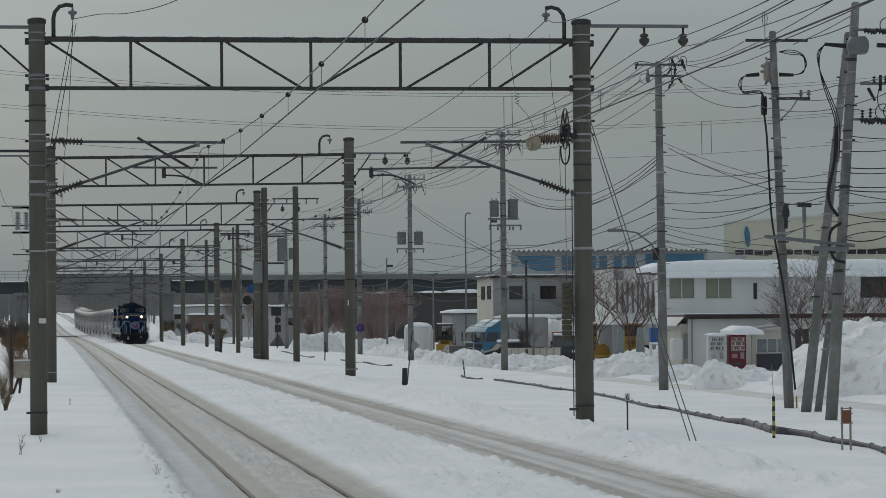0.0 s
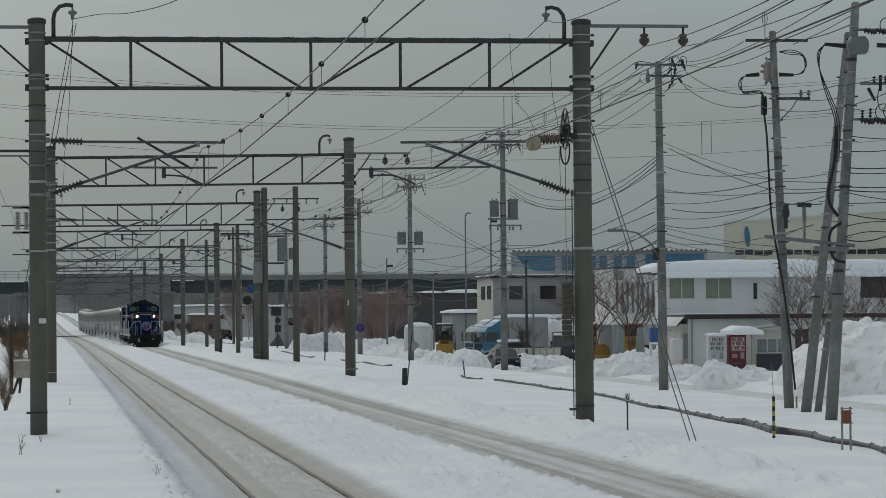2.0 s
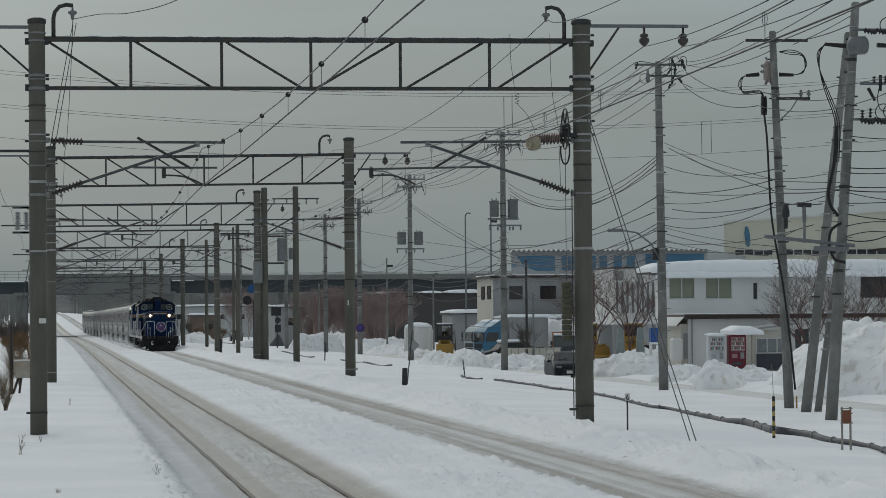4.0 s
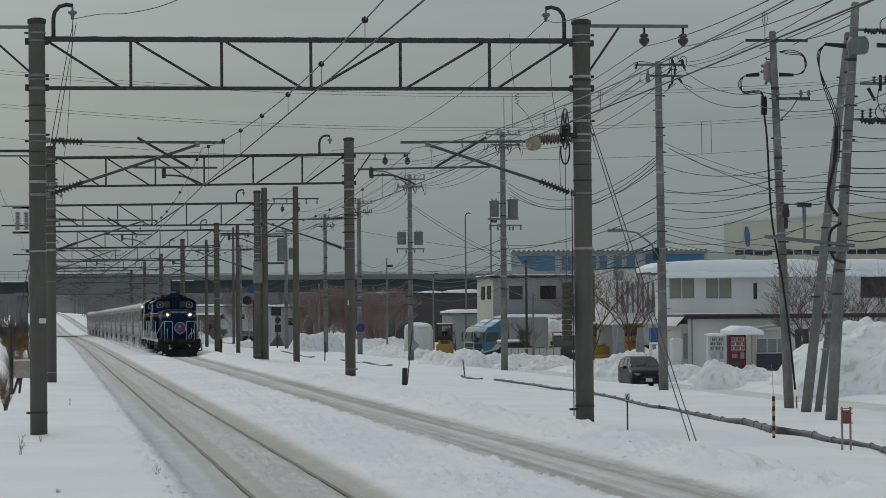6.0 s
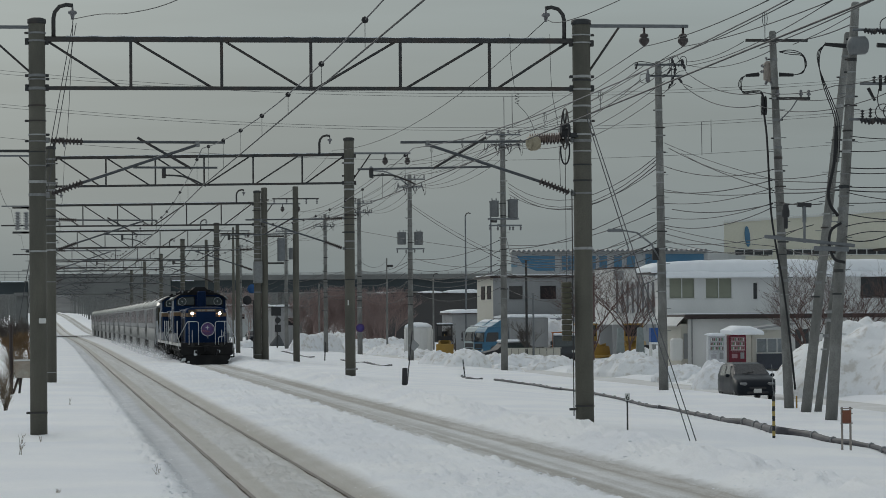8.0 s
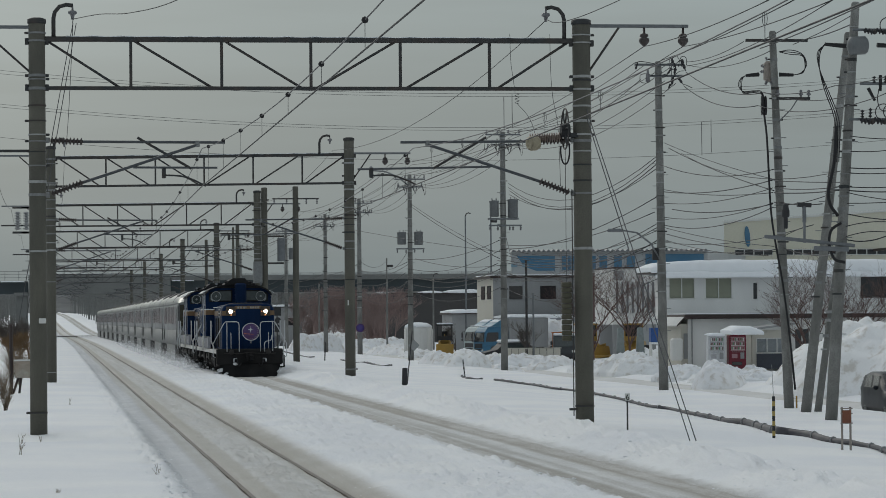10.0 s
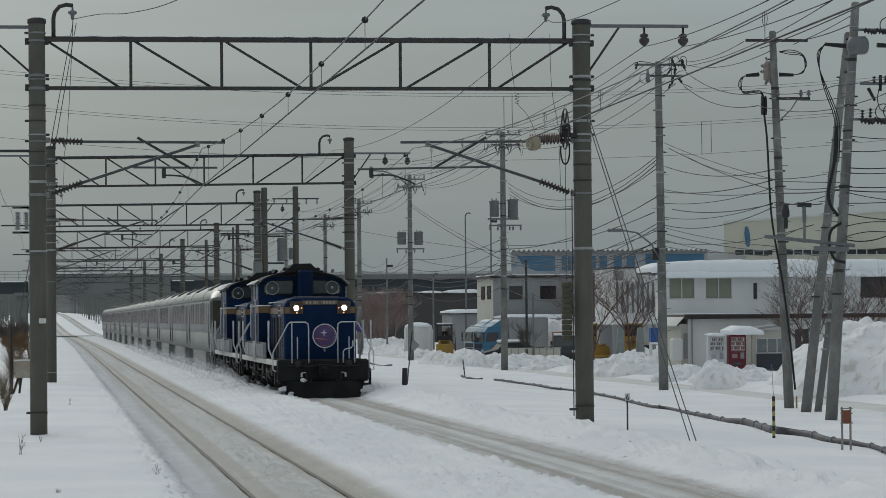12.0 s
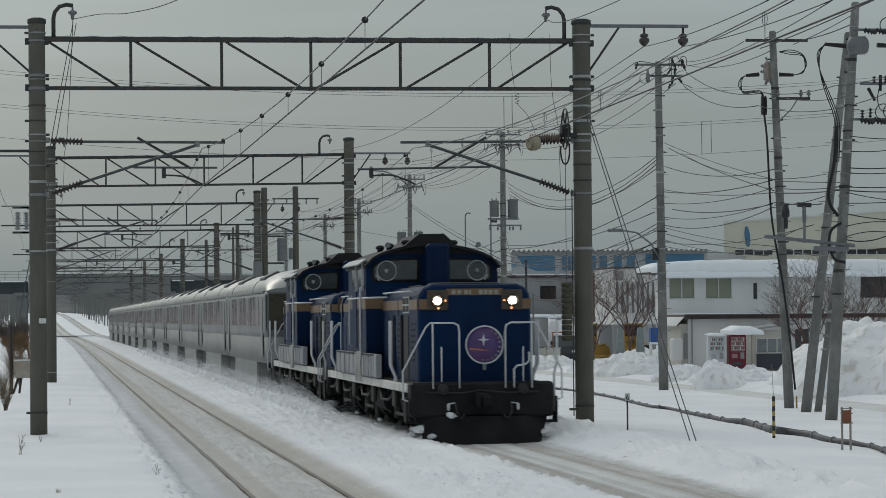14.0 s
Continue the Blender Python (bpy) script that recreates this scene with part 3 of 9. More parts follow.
def portal(y, left_top=8.92, right_top=8.95, right_x=11.62, arm=True, lift=(0.0, 0.0, 0.0, 0.0), left_x=-0.33):
    """lift: how much higher the beam sits than the first one's: top left, top right, bottom left, bottom right."""
    z0 = float(rise(y))
    p = thing("catenary_portal", pose(float(bend(y)), y, z0), "steel lattice beam between two concrete poles over both snowy tracks", "catenary portal",
              "catenary portals along the line")
    x0, x1 = left_x, right_x
    tl, tr, bl, br = lift

    def beam(g):
        """Sets a piece of the beam to this portal's heights."""
        for i, (vx, vy, vz) in enumerate(g.v):
            u, w = (vx - x0) / (x1 - x0), (vz - 7.43) / 1.06
            g.v[i] = (vx, vy, vz + (tl + (tr - tl) * u) * w + (bl + (br - bl) * u) * (1 - w))
        return g

    for x, top, r in ((x0, left_top, 0.185), (x1, right_top, 0.205)):
        g = Geo()
        pole_mesh(g, x, -0.6, top, r, r * 0.97)
        ob = part("pole", g, CONCRETE, p, "round grey concrete pole")
        part("cap", Geo().lathe((x, 0, top - 0.10), (0, 0, 1), [(0, r + 0.004), (0.02, r + 0.02), (0.10, r + 0.015), (0.13, r * 0.7)], 16), STEEL, ob, "dark weathered pole cap")
        wear = random.Random(int(y * 3 + x * 7))
        for z in (8.62, 8.45, 7.70, 7.62, 7.42, 7.05, 6.72, 6.42, 6.28, 6.05, 5.75, 5.40, 5.12, 3.9, 0.42):
            half = wear.choice((0.015, 0.02, 0.03))
            part("clamp_band", Geo().cyl((x, 0, z - half), (x, 0, z + half), r + 0.012, n=16), wear.choice((BAND, BAND_PALE, BAND, STEEL)), ob)
            if wear.random() < 0.5:
                part("band_bolt", Geo().box((x + wear.choice((-1, 1)) * (r + 0.04), -0.03, z), (0.08, 0.05, 0.05), 0.01), STEEL, ob)
        for z in (8.44, 7.70, 7.44):
            for s in (-1, 1):
                part("bolt_plate", beam(Geo().box((x + s * (r + 0.03), 0, z), (0.08, 0.12, 0.14 if z != 7.70 else 0.06), 0.01)), STEEL, ob)
    part("top_chord", beam(Geo().box(((x0 + x1) / 2, 0, 8.49), (x1 - x0 - 0.36, 0.13, 0.105), 0.012)
         .box(((x0 + x1) / 2, 0.09, 8.55), (x1 - x0 - 0.36, 0.05, 0.02))), STEEL, p)
    part("bottom_chord", beam(Geo().box(((x0 + x1) / 2, 0, 7.43), (x1 - x0 - 0.36, 0.11, 0.08), 0.012)), STEEL, p)
    k = (x1 - x0) / 11.95
    ahead = 0.16 if x0 > -0.2 else 0.0
    for x in (1.69, 3.66, 5.61, 7.58, 9.56):
        part("post", beam(Geo().box((x0 + ahead + (x + 0.33) * k, 0, 7.95), (0.065, 0.07, 0.98), 0.01)), STEEL, p)
    for a, b in (((-0.1, 8.45), (1.45, 7.45)), ((1.78, 8.45), (3.45, 7.45)), ((3.75, 8.45), (5.4, 7.45)), ((7.45, 8.45), (5.75, 7.45)),
                 ((9.42, 8.45), (7.72, 7.45)), ((11.3, 8.45), (9.75, 7.45))):
        part("diagonal", beam(Geo().cyl((x0 + ahead * 0.8 + (a[0] + 0.33) * k, 0.03, a[1]), (x0 + ahead * 0.8 + (b[0] + 0.33) * k, 0.03, b[1]), 0.038, n=4)), STEEL, p)
    part("snow_ridge", beam(Geo().tube([(x, 0.0, 8.552 + 0.012 * math.sin(x * 9)) for x in np.arange(0.3, 11.0, 0.3)], 0.014, 5)), SNOW_CLEAN, p, "thin line of snow on the beam")
    hook(p, 0.03, 1, tl)
    hook(p, *((x1 - 0.38, -1) if y < 100 else (x1 - 1.15, 1)), tr)
    cantilever(p, 1, x0)
    cantilever(p, -1, x1, True)
    if arm:
        ob = part("feeder_arm", Geo().box((x1 + 1.22, 0, 8.83), (2.4, 0.08, 0.075), 0.01), GALV, p)
        part("arm_brace", Geo().cyl((x1 + 0.85, 0, 8.8), (x1 + 0.12, 0, 7.75), 0.028, n=6), STEEL, p)
        for dx in (1.42, 2.30):
            part("insulator", Geo().lathe((x1 + dx, 0, 8.80), (0, 0, -1), [(0, 0.025), (0.13, 0.03), (0.15, 0.09), (0.2, 0.1), (0.22, 0.06), (0.24, 0.11), (0.31, 0.12),
                 (0.37, 0.08), (0.42, 0.03)], 12), PORCELAIN, ob, "dark bell insulator")
        part("feeder_arm", Geo().box((x0 - 1.3, 0, 8.75), (2.4, 0.08, 0.07), 0.01), GALV, p)
        part("arm_brace", Geo().cyl((x0 - 1.2, 0, 8.72), (x0 - 0.12, 0, 7.75), 0.025, n=6), STEEL, p)
        part("feeder_arm", Geo().box((x0 - 1.0, 0, 6.07), (1.8, 0.06, 0.06), 0.01), STEEL, p)
    return p


portal(64)
portal(114, 9.1, 9.42, 11.45, True, (0.17, 0.29, 0.13, 0.24), -0.08)
portal(164, 9.2, 9.55, 11.3, True, (0.28, 0.38, 0.19, 0.25))
for k, py in enumerate((214, 264, 314, 364, 414)):
    portal(py, 9.3, 9.4 + 0.2 * (k % 2), 11.78 if k == 0 else 11.5, True, (0.33, 0.41, 0.2, 0.32))

# tension weights beside the first portal
tw = thing("tension_balancer", pose(11.22, 63.9, 0), "stack of iron weights hung beside a concrete pole under a wheel", "tension weights")
for i in range(11):
    part("weight", Geo().lathe((0, 0, 1.86 + i * 0.118), (0, 0, 1), [(0, 0.09), (0.012, 0.115), (0.10, 0.115), (0.112, 0.09)], 14), mat("weight_iron", (0.09, 0.085, 0.06), 0.7, 0.3) if i == 0 else bpy.data.materials["weight_iron"], tw)
part("rod", Geo().cyl((0, 0, 1.8), (0, 0, 6.1), 0.006, n=6), STEEL, tw)
part("guide_rod", Geo().cyl((0.14, 0, 0.2), (0.14, 0, 5.2), 0.012, n=6).box((0.12, 0, 0.35), (0.16, 0.05, 0.05)), STEEL, tw)
wh = part("wheel", Geo().tube([(0.0, 0.45 * math.cos(q), 6.54 + 0.45 * math.sin(q)) for q in np.linspace(0, 2 * math.pi, 33)], 0.018, 6), STEEL, tw, "dark grooved wheel")
part("hub", Geo().cyl((-0.10, 0, 6.50), (0.10, 0, 6.50), 0.15, n=14), RUBBER, wh)
for q in range(6):
    part("spoke", Geo().cyl((0, 0, 6.54), (0, 0.45 * math.cos(q * 1.047), 6.54 + 0.45 * math.sin(q * 1.047)), 0.02, n=5), STEEL, wh)
part("strain_insulator", Geo().insulator((-0.80, 0.05, 6.33), (-0.1, 0.05, 6.36), 0.115, 13), mat("insulator_tan", (0.20, 0.155, 0.135), 0.4), tw, "tan ribbed insulator")
part("drum", Geo().lathe((-0.62, -0.14, 6.22), (-1, -0.45, -0.08), [(0, 0.05), (0.02, 0.14), (0.08, 0.165), (0.20, 0.165), (0.22, 0.12), (0.24, 0.12), (0.25, 0.14), (0.27, 0.08), (0.24, 0.06), (0.25, 0.02)], 20),
     mat("drum_cream", (0.32, 0.28, 0.20), 0.55), tw, "cream cylindrical end cap")
part("bracket", Geo().box((0.25, 0, 6.4), (0.4, 0.12, 0.1), 0.01), STEEL, tw)
part("loop", Geo().tube([(-0.02 + 0.10 * math.cos(a), -0.1, 6.05 + 0.30 * math.sin(a)) for a in np.linspace(2.8, 6.9, 16)], 0.018), RUBBER, tw)


def wire(pts, r=0.008, label="thin dark overhead wire above the railway", material=None, name="overhead_wire", group="overhead wires along the line"):
    return solid(name, Geo().tube(pts, r, 5), material or WIRE, label, "wire", group)


SUPPORTS = [14, 64, 114, 164, 214, 264, 314, 364, 414, 464]


def catenary(x, zig, first=27, pull=None, shift=0.0):
    """Messenger, contact wire and droppers over one track; each span its own sag."""
    mess, cont = [], []
    drops, balls = Geo(), Geo()
    for a, b, k in zip(SUPPORTS, SUPPORTS[1:], range(20)):
        xa, xb = x + zig * (-1) ** k + float(bend(a)), x - zig * (-1) ** k + float(bend(b))
        if pull:                             # drawn aside over the nearest spans
            xa, xb = xa - pull.get(a, 0.0), xb - pull.get(b, 0.0)
        n = 12
        for i in range(n + (b == SUPPORTS[-1])):
            t = i / n
            yy, xx = a + (b - a) * t, xa + (xb - xa) * t
            zz = float(rise(yy))
            mess.append((xx, yy, 6.12 - 0.55 * 4 * t * (1 - t) + zz))
            cont.append((xx, yy, 5.30 + zz))
        for i in range(10):
            t = (i + 0.5) / 10 - shift
            yy, xx = a + (b - a) * t, xa + (xb - xa) * t
            zz, zm = float(rise(yy)), 6.12 - 0.55 * 4 * t * (1 - t)
            if yy < first:
                continue
            drops.cyl((xx, yy, 5.30 + zz), (xx, yy, zm + zz), 0.005, n=4, caps=False)
            if shift and k == 0:             # an open loop over the messenger
                drops.tube([(xx + 0.028 * math.sin(q), yy, zm + zz - 0.07 + 0.08 * math.cos(q)) for q in np.linspace(0, 2 * math.pi, 13)], 0.004, 4)
            else:
                balls.ball((xx, yy, zm + zz), 0.040, 8)
    w = thing("catenary_wires", pose(0, 0, 0), "messenger and contact wire with droppers over one track", "catenary", "overhead wires along the line")
    part("messenger_wire", Geo().tube(mess, 0.009, 5), WIRE_GREY, w)
    part("contact_wire", Geo().tube(cont, 0.011, 5), WIRE, w)
    tagged(part("dropper_wire", drops, WIRE_GREY, w), kind="stuff")
    tagged(part("dropper_clamp", balls, RUBBER, w, "black ball clamps"), kind="stuff")


catenary(3.32, 0.1)
catenary(8.15, 0.1, 27, {14: 0.85, 64: 0.20}, 0.018)


def feeder(points, sag, r=0.009):
    pts = []
    for a, b in zip(points, points[1:]):
        pts += sag_line(a, b, sag, 12)[:-1]
    pts.append(points[-1])
    return wire(pts, r)


wire(smooth([(0.45, 64, 8.93), (0.95, 59, 8.52), (1.43, 55, 8.13), (2.03, 48, 7.62), (2.7, 38, 7.2), (3.3, 26, 7.0)]), 0.009)
feeder([(0.45 + float(bend(y)), y, 8.93 + float(rise(y))) for y in SUPPORTS[1:]], 0.7)
wire(smooth([(10.83, 64, 8.97), (10.45, 60, 8.5), (10.0, 53, 8.05), (9.4, 42, 7.6), (8.6, 26, 7.2)]), 0.009)
feeder([(10.83 + float(bend(y)), y, 8.95 + float(rise(y))) for y in SUPPORTS[1:]], 0.7)
for x, near in ((13.04, (9.94, 40.0, 6.80)), (13.92, (10.85, 40.0, 6.80))):
    feeder([(x + float(bend(y)), y, 8.38 + float(rise(y))) for y in SUPPORTS[1:]], 0.55)
    wire(sag_line((x, 64, 8.38), near, 0.08), 0.009)
feeder([(-2.3 + float(bend(y)), y, 8.6 + float(rise(y))) for y in SUPPORTS], 0.5)
# ---- the train: two diesel locomotives and twelve sleeping cars ----
BLUE = mat("loco_blue", (0.0046, 0.0205, 0.066), 0.50, 0, 0.42, 2.5, 30, 0.08, (0.012, 0.016, 0.032), 0.5, 0.25, coat=0.0, spec=0.07)
GOLD = mat("stripe_gold", (0.175, 0.112, 0.062), 0.5, 0.1, 0.2, 4, 40, 0.05, (0.12, 0.08, 0.05), 0.4)
BLACK = mat("loco_black", (0.009, 0.009, 0.010), 0.75, 0.0, 0.5, 3, 40, 0.3, (0.032, 0.030, 0.029), 0.5, spec=0.2)
PANEL = mat("lamp_panel_bronze", (0.085, 0.062, 0.045), 0.6, 0.1, 0.3, 8, 50, 0.1, (0.03, 0.025, 0.022), 0.6)
ROOF_BLACK = mat("sooty_roof", (0.013, 0.013, 0.015), 0.75, 0, 0.4, 2, 25, 0.2)
WHITE_RAIL = mat("white_handrail", (0.50, 0.51, 0.53), 0.45, 0, 0.12, 6, 50, 0.05)
SILL = mat("sill_white", (0.62, 0.61, 0.58), 0.6, 0, 0.2, 3, 30, 0.15, (0.25, 0.23, 0.2), 0.5)
PIPE_GREY = mat("pipe_grime", (0.045, 0.043, 0.042), 0.7, 0.2, 0.3, 4, 30, 0.2)
BOX_GREY = mat("battery_box_grey", (0.34, 0.345, 0.365), 0.65, 0, 0.3, 7.0, 40, 0.1, (0.05, 0.047, 0.05), 0.75, 0.12, spec=0.2)
RING_GREY = mat("screen_ring_grey", (0.34, 0.36, 0.36), 0.5, 0, 0.15, 5, 40, 0.0)
GRILLE = mat("grille_brown", (0.030, 0.028, 0.027), 0.8, 0.1, 0.3, 3, 30, 0.2)
LOCO_GLASS = glass_mat("loco_glass", (0.045, 0.055, 0.056))
HEADLIGHT = lamp_mat("headlight_glow", (1.0, 0.82, 0.58), 22.0)
# emission puts the headlight's outer glow into the ring, which is no source
REFLECTOR_GLOW = lamp_mat("reflector_glow", (1.0, 0.55, 0.26), 0.85)
MARKER = lamp_mat("marker_glow", (1.0, 0.42, 0.16), 1.2)
CAKED = mat("caked_snow", (0.70, 0.71, 0.73), 0.85, 0, 0.2, 5, 30, 0.6, (0.3, 0.29, 0.27), 0.4)


def wheelset(parent, y, r, half, material):
    """An axle with two wheels, turning about x."""
    ax = part("wheelset", Geo().cyl((-half, 0, 0), (half, 0, 0), 0.08, n=10), material, parent)
    ax.matrix_basis = pose(0, y, r)
    for s in (-1, 1):
        prof = [(0, 0.12), (0.01, r * 0.55), (0.02, r * 0.8), (0.0, r * 0.86), (0.0, r), (0.12, r), (0.14, r + 0.03), (0.16, r + 0.02), (0.16, r * 0.8), (0.12, 0.12)]
        g = Geo().lathe((s * half, 0, 0), (-s, 0, 0), prof, 24)
        for k in range(4):
            a = math.pi * k / 2
            g.ball((s * (half - 0.0), math.cos(a) * r * 0.68, math.sin(a) * r * 0.68), 0.05, 6)
        part("wheel", g, material, ax)
    return ax


def clump(g, c, r, seed):
    """An uneven lump of caked snow."""
    n, m, vs = 8, 5, []
    for i in range(m + 1):
        for k in range(n):
            a, b = math.pi * i / m, 2 * math.pi * k / n
            d = Vector((math.sin(a) * math.cos(b), math.sin(a) * math.sin(b), math.cos(a)))
            q = r * (1 + 0.55 * noise.noise(d * 1.7 + Vector((seed, seed * 2, 0))))
            vs.append(Vector(c) + Vector((d.x * q, d.y * q, d.z * q * 0.6)))
    return g.add(vs, [(i * n + k, i * n + (k + 1) % n, (i + 1) * n + (k + 1) % n, (i + 1) * n + k) for i in range(m) for k in range(n)])


def arch(half, z_side, z_top, n=12, power=2.4):
    pts = []
    for i in range(n + 1):
        u = -1 + 2 * i / n
        pts.append((u * half, z_side + (z_top - z_side) * (1 - abs(u) ** power) ** (1 / power)))
    return pts


def mark_mat():
    m = mat("headmark_violet", (0.075, 0.042, 0.145), 0.35, 0, 0.3, 3.0, 20, 0.0, (0.14, 0.05, 0.13), 0.6)
    return m


MARK = mark_mat()


def locomotive(with_mark):
    t = thing("locomotive", pose(8.25, 60, 0), "dark blue diesel locomotive with gold stripe, " + ("violet headmark and lit lamps" if with_mark else "coupled behind the leading one"),
              "locomotive", "locomotives at the head of the train")
    # underframe and deck
    part("deck", Geo().box((0, 7.8, 1.05), (2.76, 17.2, 0.14), 0.02).box((0, 7.8, 0.88), (1.9, 16.4, 0.3), 0.03), BLACK, t)
    for s in (-1, 1):
        part("sill", Geo().box((s * 1.40, 7.8, 1.02), (0.06, 16.6, 0.17), 0.012), SILL, t, "white deck edge sill streaked with grime")
    # hoods
    for front in (True, False):
        a, b = (0.0, 6.6) if front else (10.4, 15.8)
        face = 0.0 if front else 15.8
        d = 1 if front else -1
        sec = [(-1.13, 1.12)] + [(-1.13, 2.72), (-1.10, 2.86), (-1.02, 2.98), (-0.85, 3.06), (0.85, 3.06), (1.02, 2.98), (1.10, 2.86), (1.13, 2.72)] + [(1.13, 1.12)]
        sec2 = [(x * 0.965, z - 0.03 if z > 1.2 else z) for x, z in sec]
        hood = part("hood", Geo().prism(sec2, "y", a + 0.3 if front else a, b if front else b - 0.3, False), BLUE, t)
        # the nose section, with rounded front edges
        rings = [(0.0, 0.955, 0.06), (0.03, 0.98, 0.025), (0.09, 1.0, 0.0), (0.42, 1.0, 0.0)]
        g, k = Geo(), len(sec)
        vs = [(x * s, face + d * y, max(1.12, z - dz)) for y, s, dz in rings for x, z in sec]
        g.add(vs, [(i * k + j, i * k + (j + 1) % k, (i + 1) * k + (j + 1) % k, (i + 1) * k + j) for i in range(len(rings) - 1) for j in range(k)])
        g.add(vs[:k], [tuple(range(k))])
        g.add(vs[-k:], [tuple(range(k))])
        nose = part("nose", g, BLUE, t)
        # gold stripe round the nose and along the hood
        f2 = face - d * 0.006
        st = Geo().box((-1.03, f2 + d * 0.0, 2.66), (0.16, 0.014, 0.20)).box((1.03, f2, 2.66), (0.16, 0.014, 0.20))
        st.box((0, f2, 2.90), (1.12, 0.014, 0.13))
        for s in (-1, 1):
            st.box((s * 1.135, face + d * 0.25, 2.66), (0.014, 0.34, 0.20))
        part("stripe", st, GOLD, nose, "gold stripe")
        for s in (-1, 1):
            part("stripe", Geo().box((s * 1.096, (a + b) / 2 + d * 0.22, 2.66), (0.014, b - a - 0.45, 0.20)), GOLD, hood, "gold stripe")
            hp = part("headlight_panel", Geo().box((s * 0.74, f2 - d * 0.012, 2.74), (0.42, 0.04, 0.40), 0.015), PANEL, nose, "dull bronze lamp panel")
            rim = Geo().lathe((s * 0.75, f2 - d * 0.03, 2.73), (0, -d, 0), [(0, 0.125), (0.04, 0.122), (0.05, 0.112), (0.02, 0.104)], 20)
            part("lamp_rim", rim, GRILLE, hp)
            part("headlight", Geo().lathe((s * 0.75, f2 - d * 0.03, 2.73), (0, -d, 0), [(0.0, 0.082), (0.025, 0.078), (0.045, 0.055), (0.05, 0.02)], 18),
                 HEADLIGHT if front and with_mark else LOCO_GLASS, hp, "glowing round headlight" if front and with_mark else "dark round headlight")
            if front and with_mark:
                # self-glowing ring stands in for the lamp's softer edge
                part("reflector", Geo().lathe((s * 0.75, f2 - d * 0.028, 2.73), (0, -d, 0), [(0.0, 0.084), (0.012, 0.084), (0.012, 0.104), (0.0, 0.104)], 20), REFLECTOR_GLOW, hp, "reflector ring given a warm glow of its own")
            part("marker_lamp", Geo().ball((s * 0.585, f2 - d * 0.04, 2.73), 0.022, 10), MARKER if front and with_mark else GRILLE, hp)
            part("marker_lamp", Geo().ball((s * 0.73, f2 - d * 0.04, 2.58), 0.026, 10), MARKER if front and with_mark else GRILLE, hp)
        # plain bars where the number stands
        pl = Geo()
        for k2, x in enumerate((-0.42, -0.31, -0.17, -0.09, 0.12, 0.22, 0.32, 0.43)):
            pl.box((x, f2 - d * 0.010, 2.895), (0.075 if k2 != 3 else 0.035, 0.012, 0.085), 0.003)
        part("number_plate", pl, mat("plate_brass", (0.30, 0.29, 0.26), 0.5, 0.2) if "plate_brass" not in bpy.data.materials else bpy.data.materials["plate_brass"], nose, "pale raised bars")
        # side doors and louvres on the hood
        for s in (-1, 1):
            for k2 in range(5):
                y = a + 0.75 + k2 * ((b - a - 1.2) / 4.6)
                door = part("hood_door", Geo().box((s * 1.097, y + 0.3, 1.80), (0.016, 0.78, 1.26), 0.006), BLUE if k2 != 1 or not front else GRILLE, hood)
                if k2 in (0, 2):
                    lv = Geo()
                    for q in range(7):
                        lv.box((s * 1.108, y + 0.3, 1.55 + q * 0.12), (0.012, 0.6, 0.05))
                    part("louvre", lv, BLACK, door)
            if front:
                grid = part("intake_frame", Geo().box((s * 1.105, a + 2.2, 2.66), (0.014, 1.1, 0.34), 0.005), RING_GREY, hood, "pale framed intake")
                for dy in (-0.27, 0.27):
                    for dz in (-0.08, 0.08):
                        part("intake_mesh", Geo().box((s * 1.114, a + 2.2 + dy, 2.66 + dz), (0.008, 0.42, 0.12)), GRILLE, grid)
                for dy, r in ((2.9, 0.03), (4.3, 0.025)):
                    part("conduit", Geo().cyl((s * 1.12, a + dy, 1.2), (s * 1.12, a + dy, 2.45), r, n=8), PIPE_GREY, hood)
                for dy, w in ((0.62, 0.03), (3.6, 0.04)):
                    part("hood_seam", Geo().box((s * 1.103, a + dy, 1.95), (0.01, w, 1.6)), GRILLE, hood)
            part("hood_handle", Geo().tube([(s * 1.1, a + 1.0, 2.9), (s * 1.17, a + 1.0, 2.93), (s * 1.17, b - 0.8, 2.93), (s * 1.1, b - 0.8, 2.9)], 0.018), WHITE_RAIL, hood)
        part("radiator_fan", Geo().lathe((0, face + d * 1.5, 3.02), (0, 0, 1), [(0, 0.75), (0.06, 0.75), (0.08, 0.7), (0.03, 0.65), (0.02, 0.02)], 24), ROOF_BLACK, hood)
        part("roof_panel", Geo().box((0, (a + b) / 2 + d * 1.2, 3.05), (1.3, 2.2, 0.06), 0.02), ROOF_BLACK, hood)
        part("exhaust_duct", Geo().box((0.08, (6.28 if front else 10.72), 3.52), (0.50, 0.55, 1.0), 0.07), BLUE, hood, "blue exhaust duct")
        # end beam, plough and coupler
        e = face - d * 1.0
        beam = part("end_beam", Geo().box((0, e + d * 0.28, 0.80), (2.80, 0.56, 0.68), 0.05), BLACK, t)
        pl2 = Geo()
        vs, n = [], 14
        for i in range(n + 1):
            u = -1 + 2 * i / n
            yy = e - d * (0.22 - 0.30 * u * u)
            for z, push in ((0.48, 0.10), (0.28, 0.04), (0.06, -0.03), (-0.10, -0.10)):
                vs.append((u * 1.30 * (1 - 0.24 * (0.48 - z)), yy + d * push, z))
        pl2.add(vs, [(i * 4 + j, i * 4 + j + 1, i * 4 + 5 + j, i * 4 + 4 + j) for i in range(n) for j in range(3)], True)
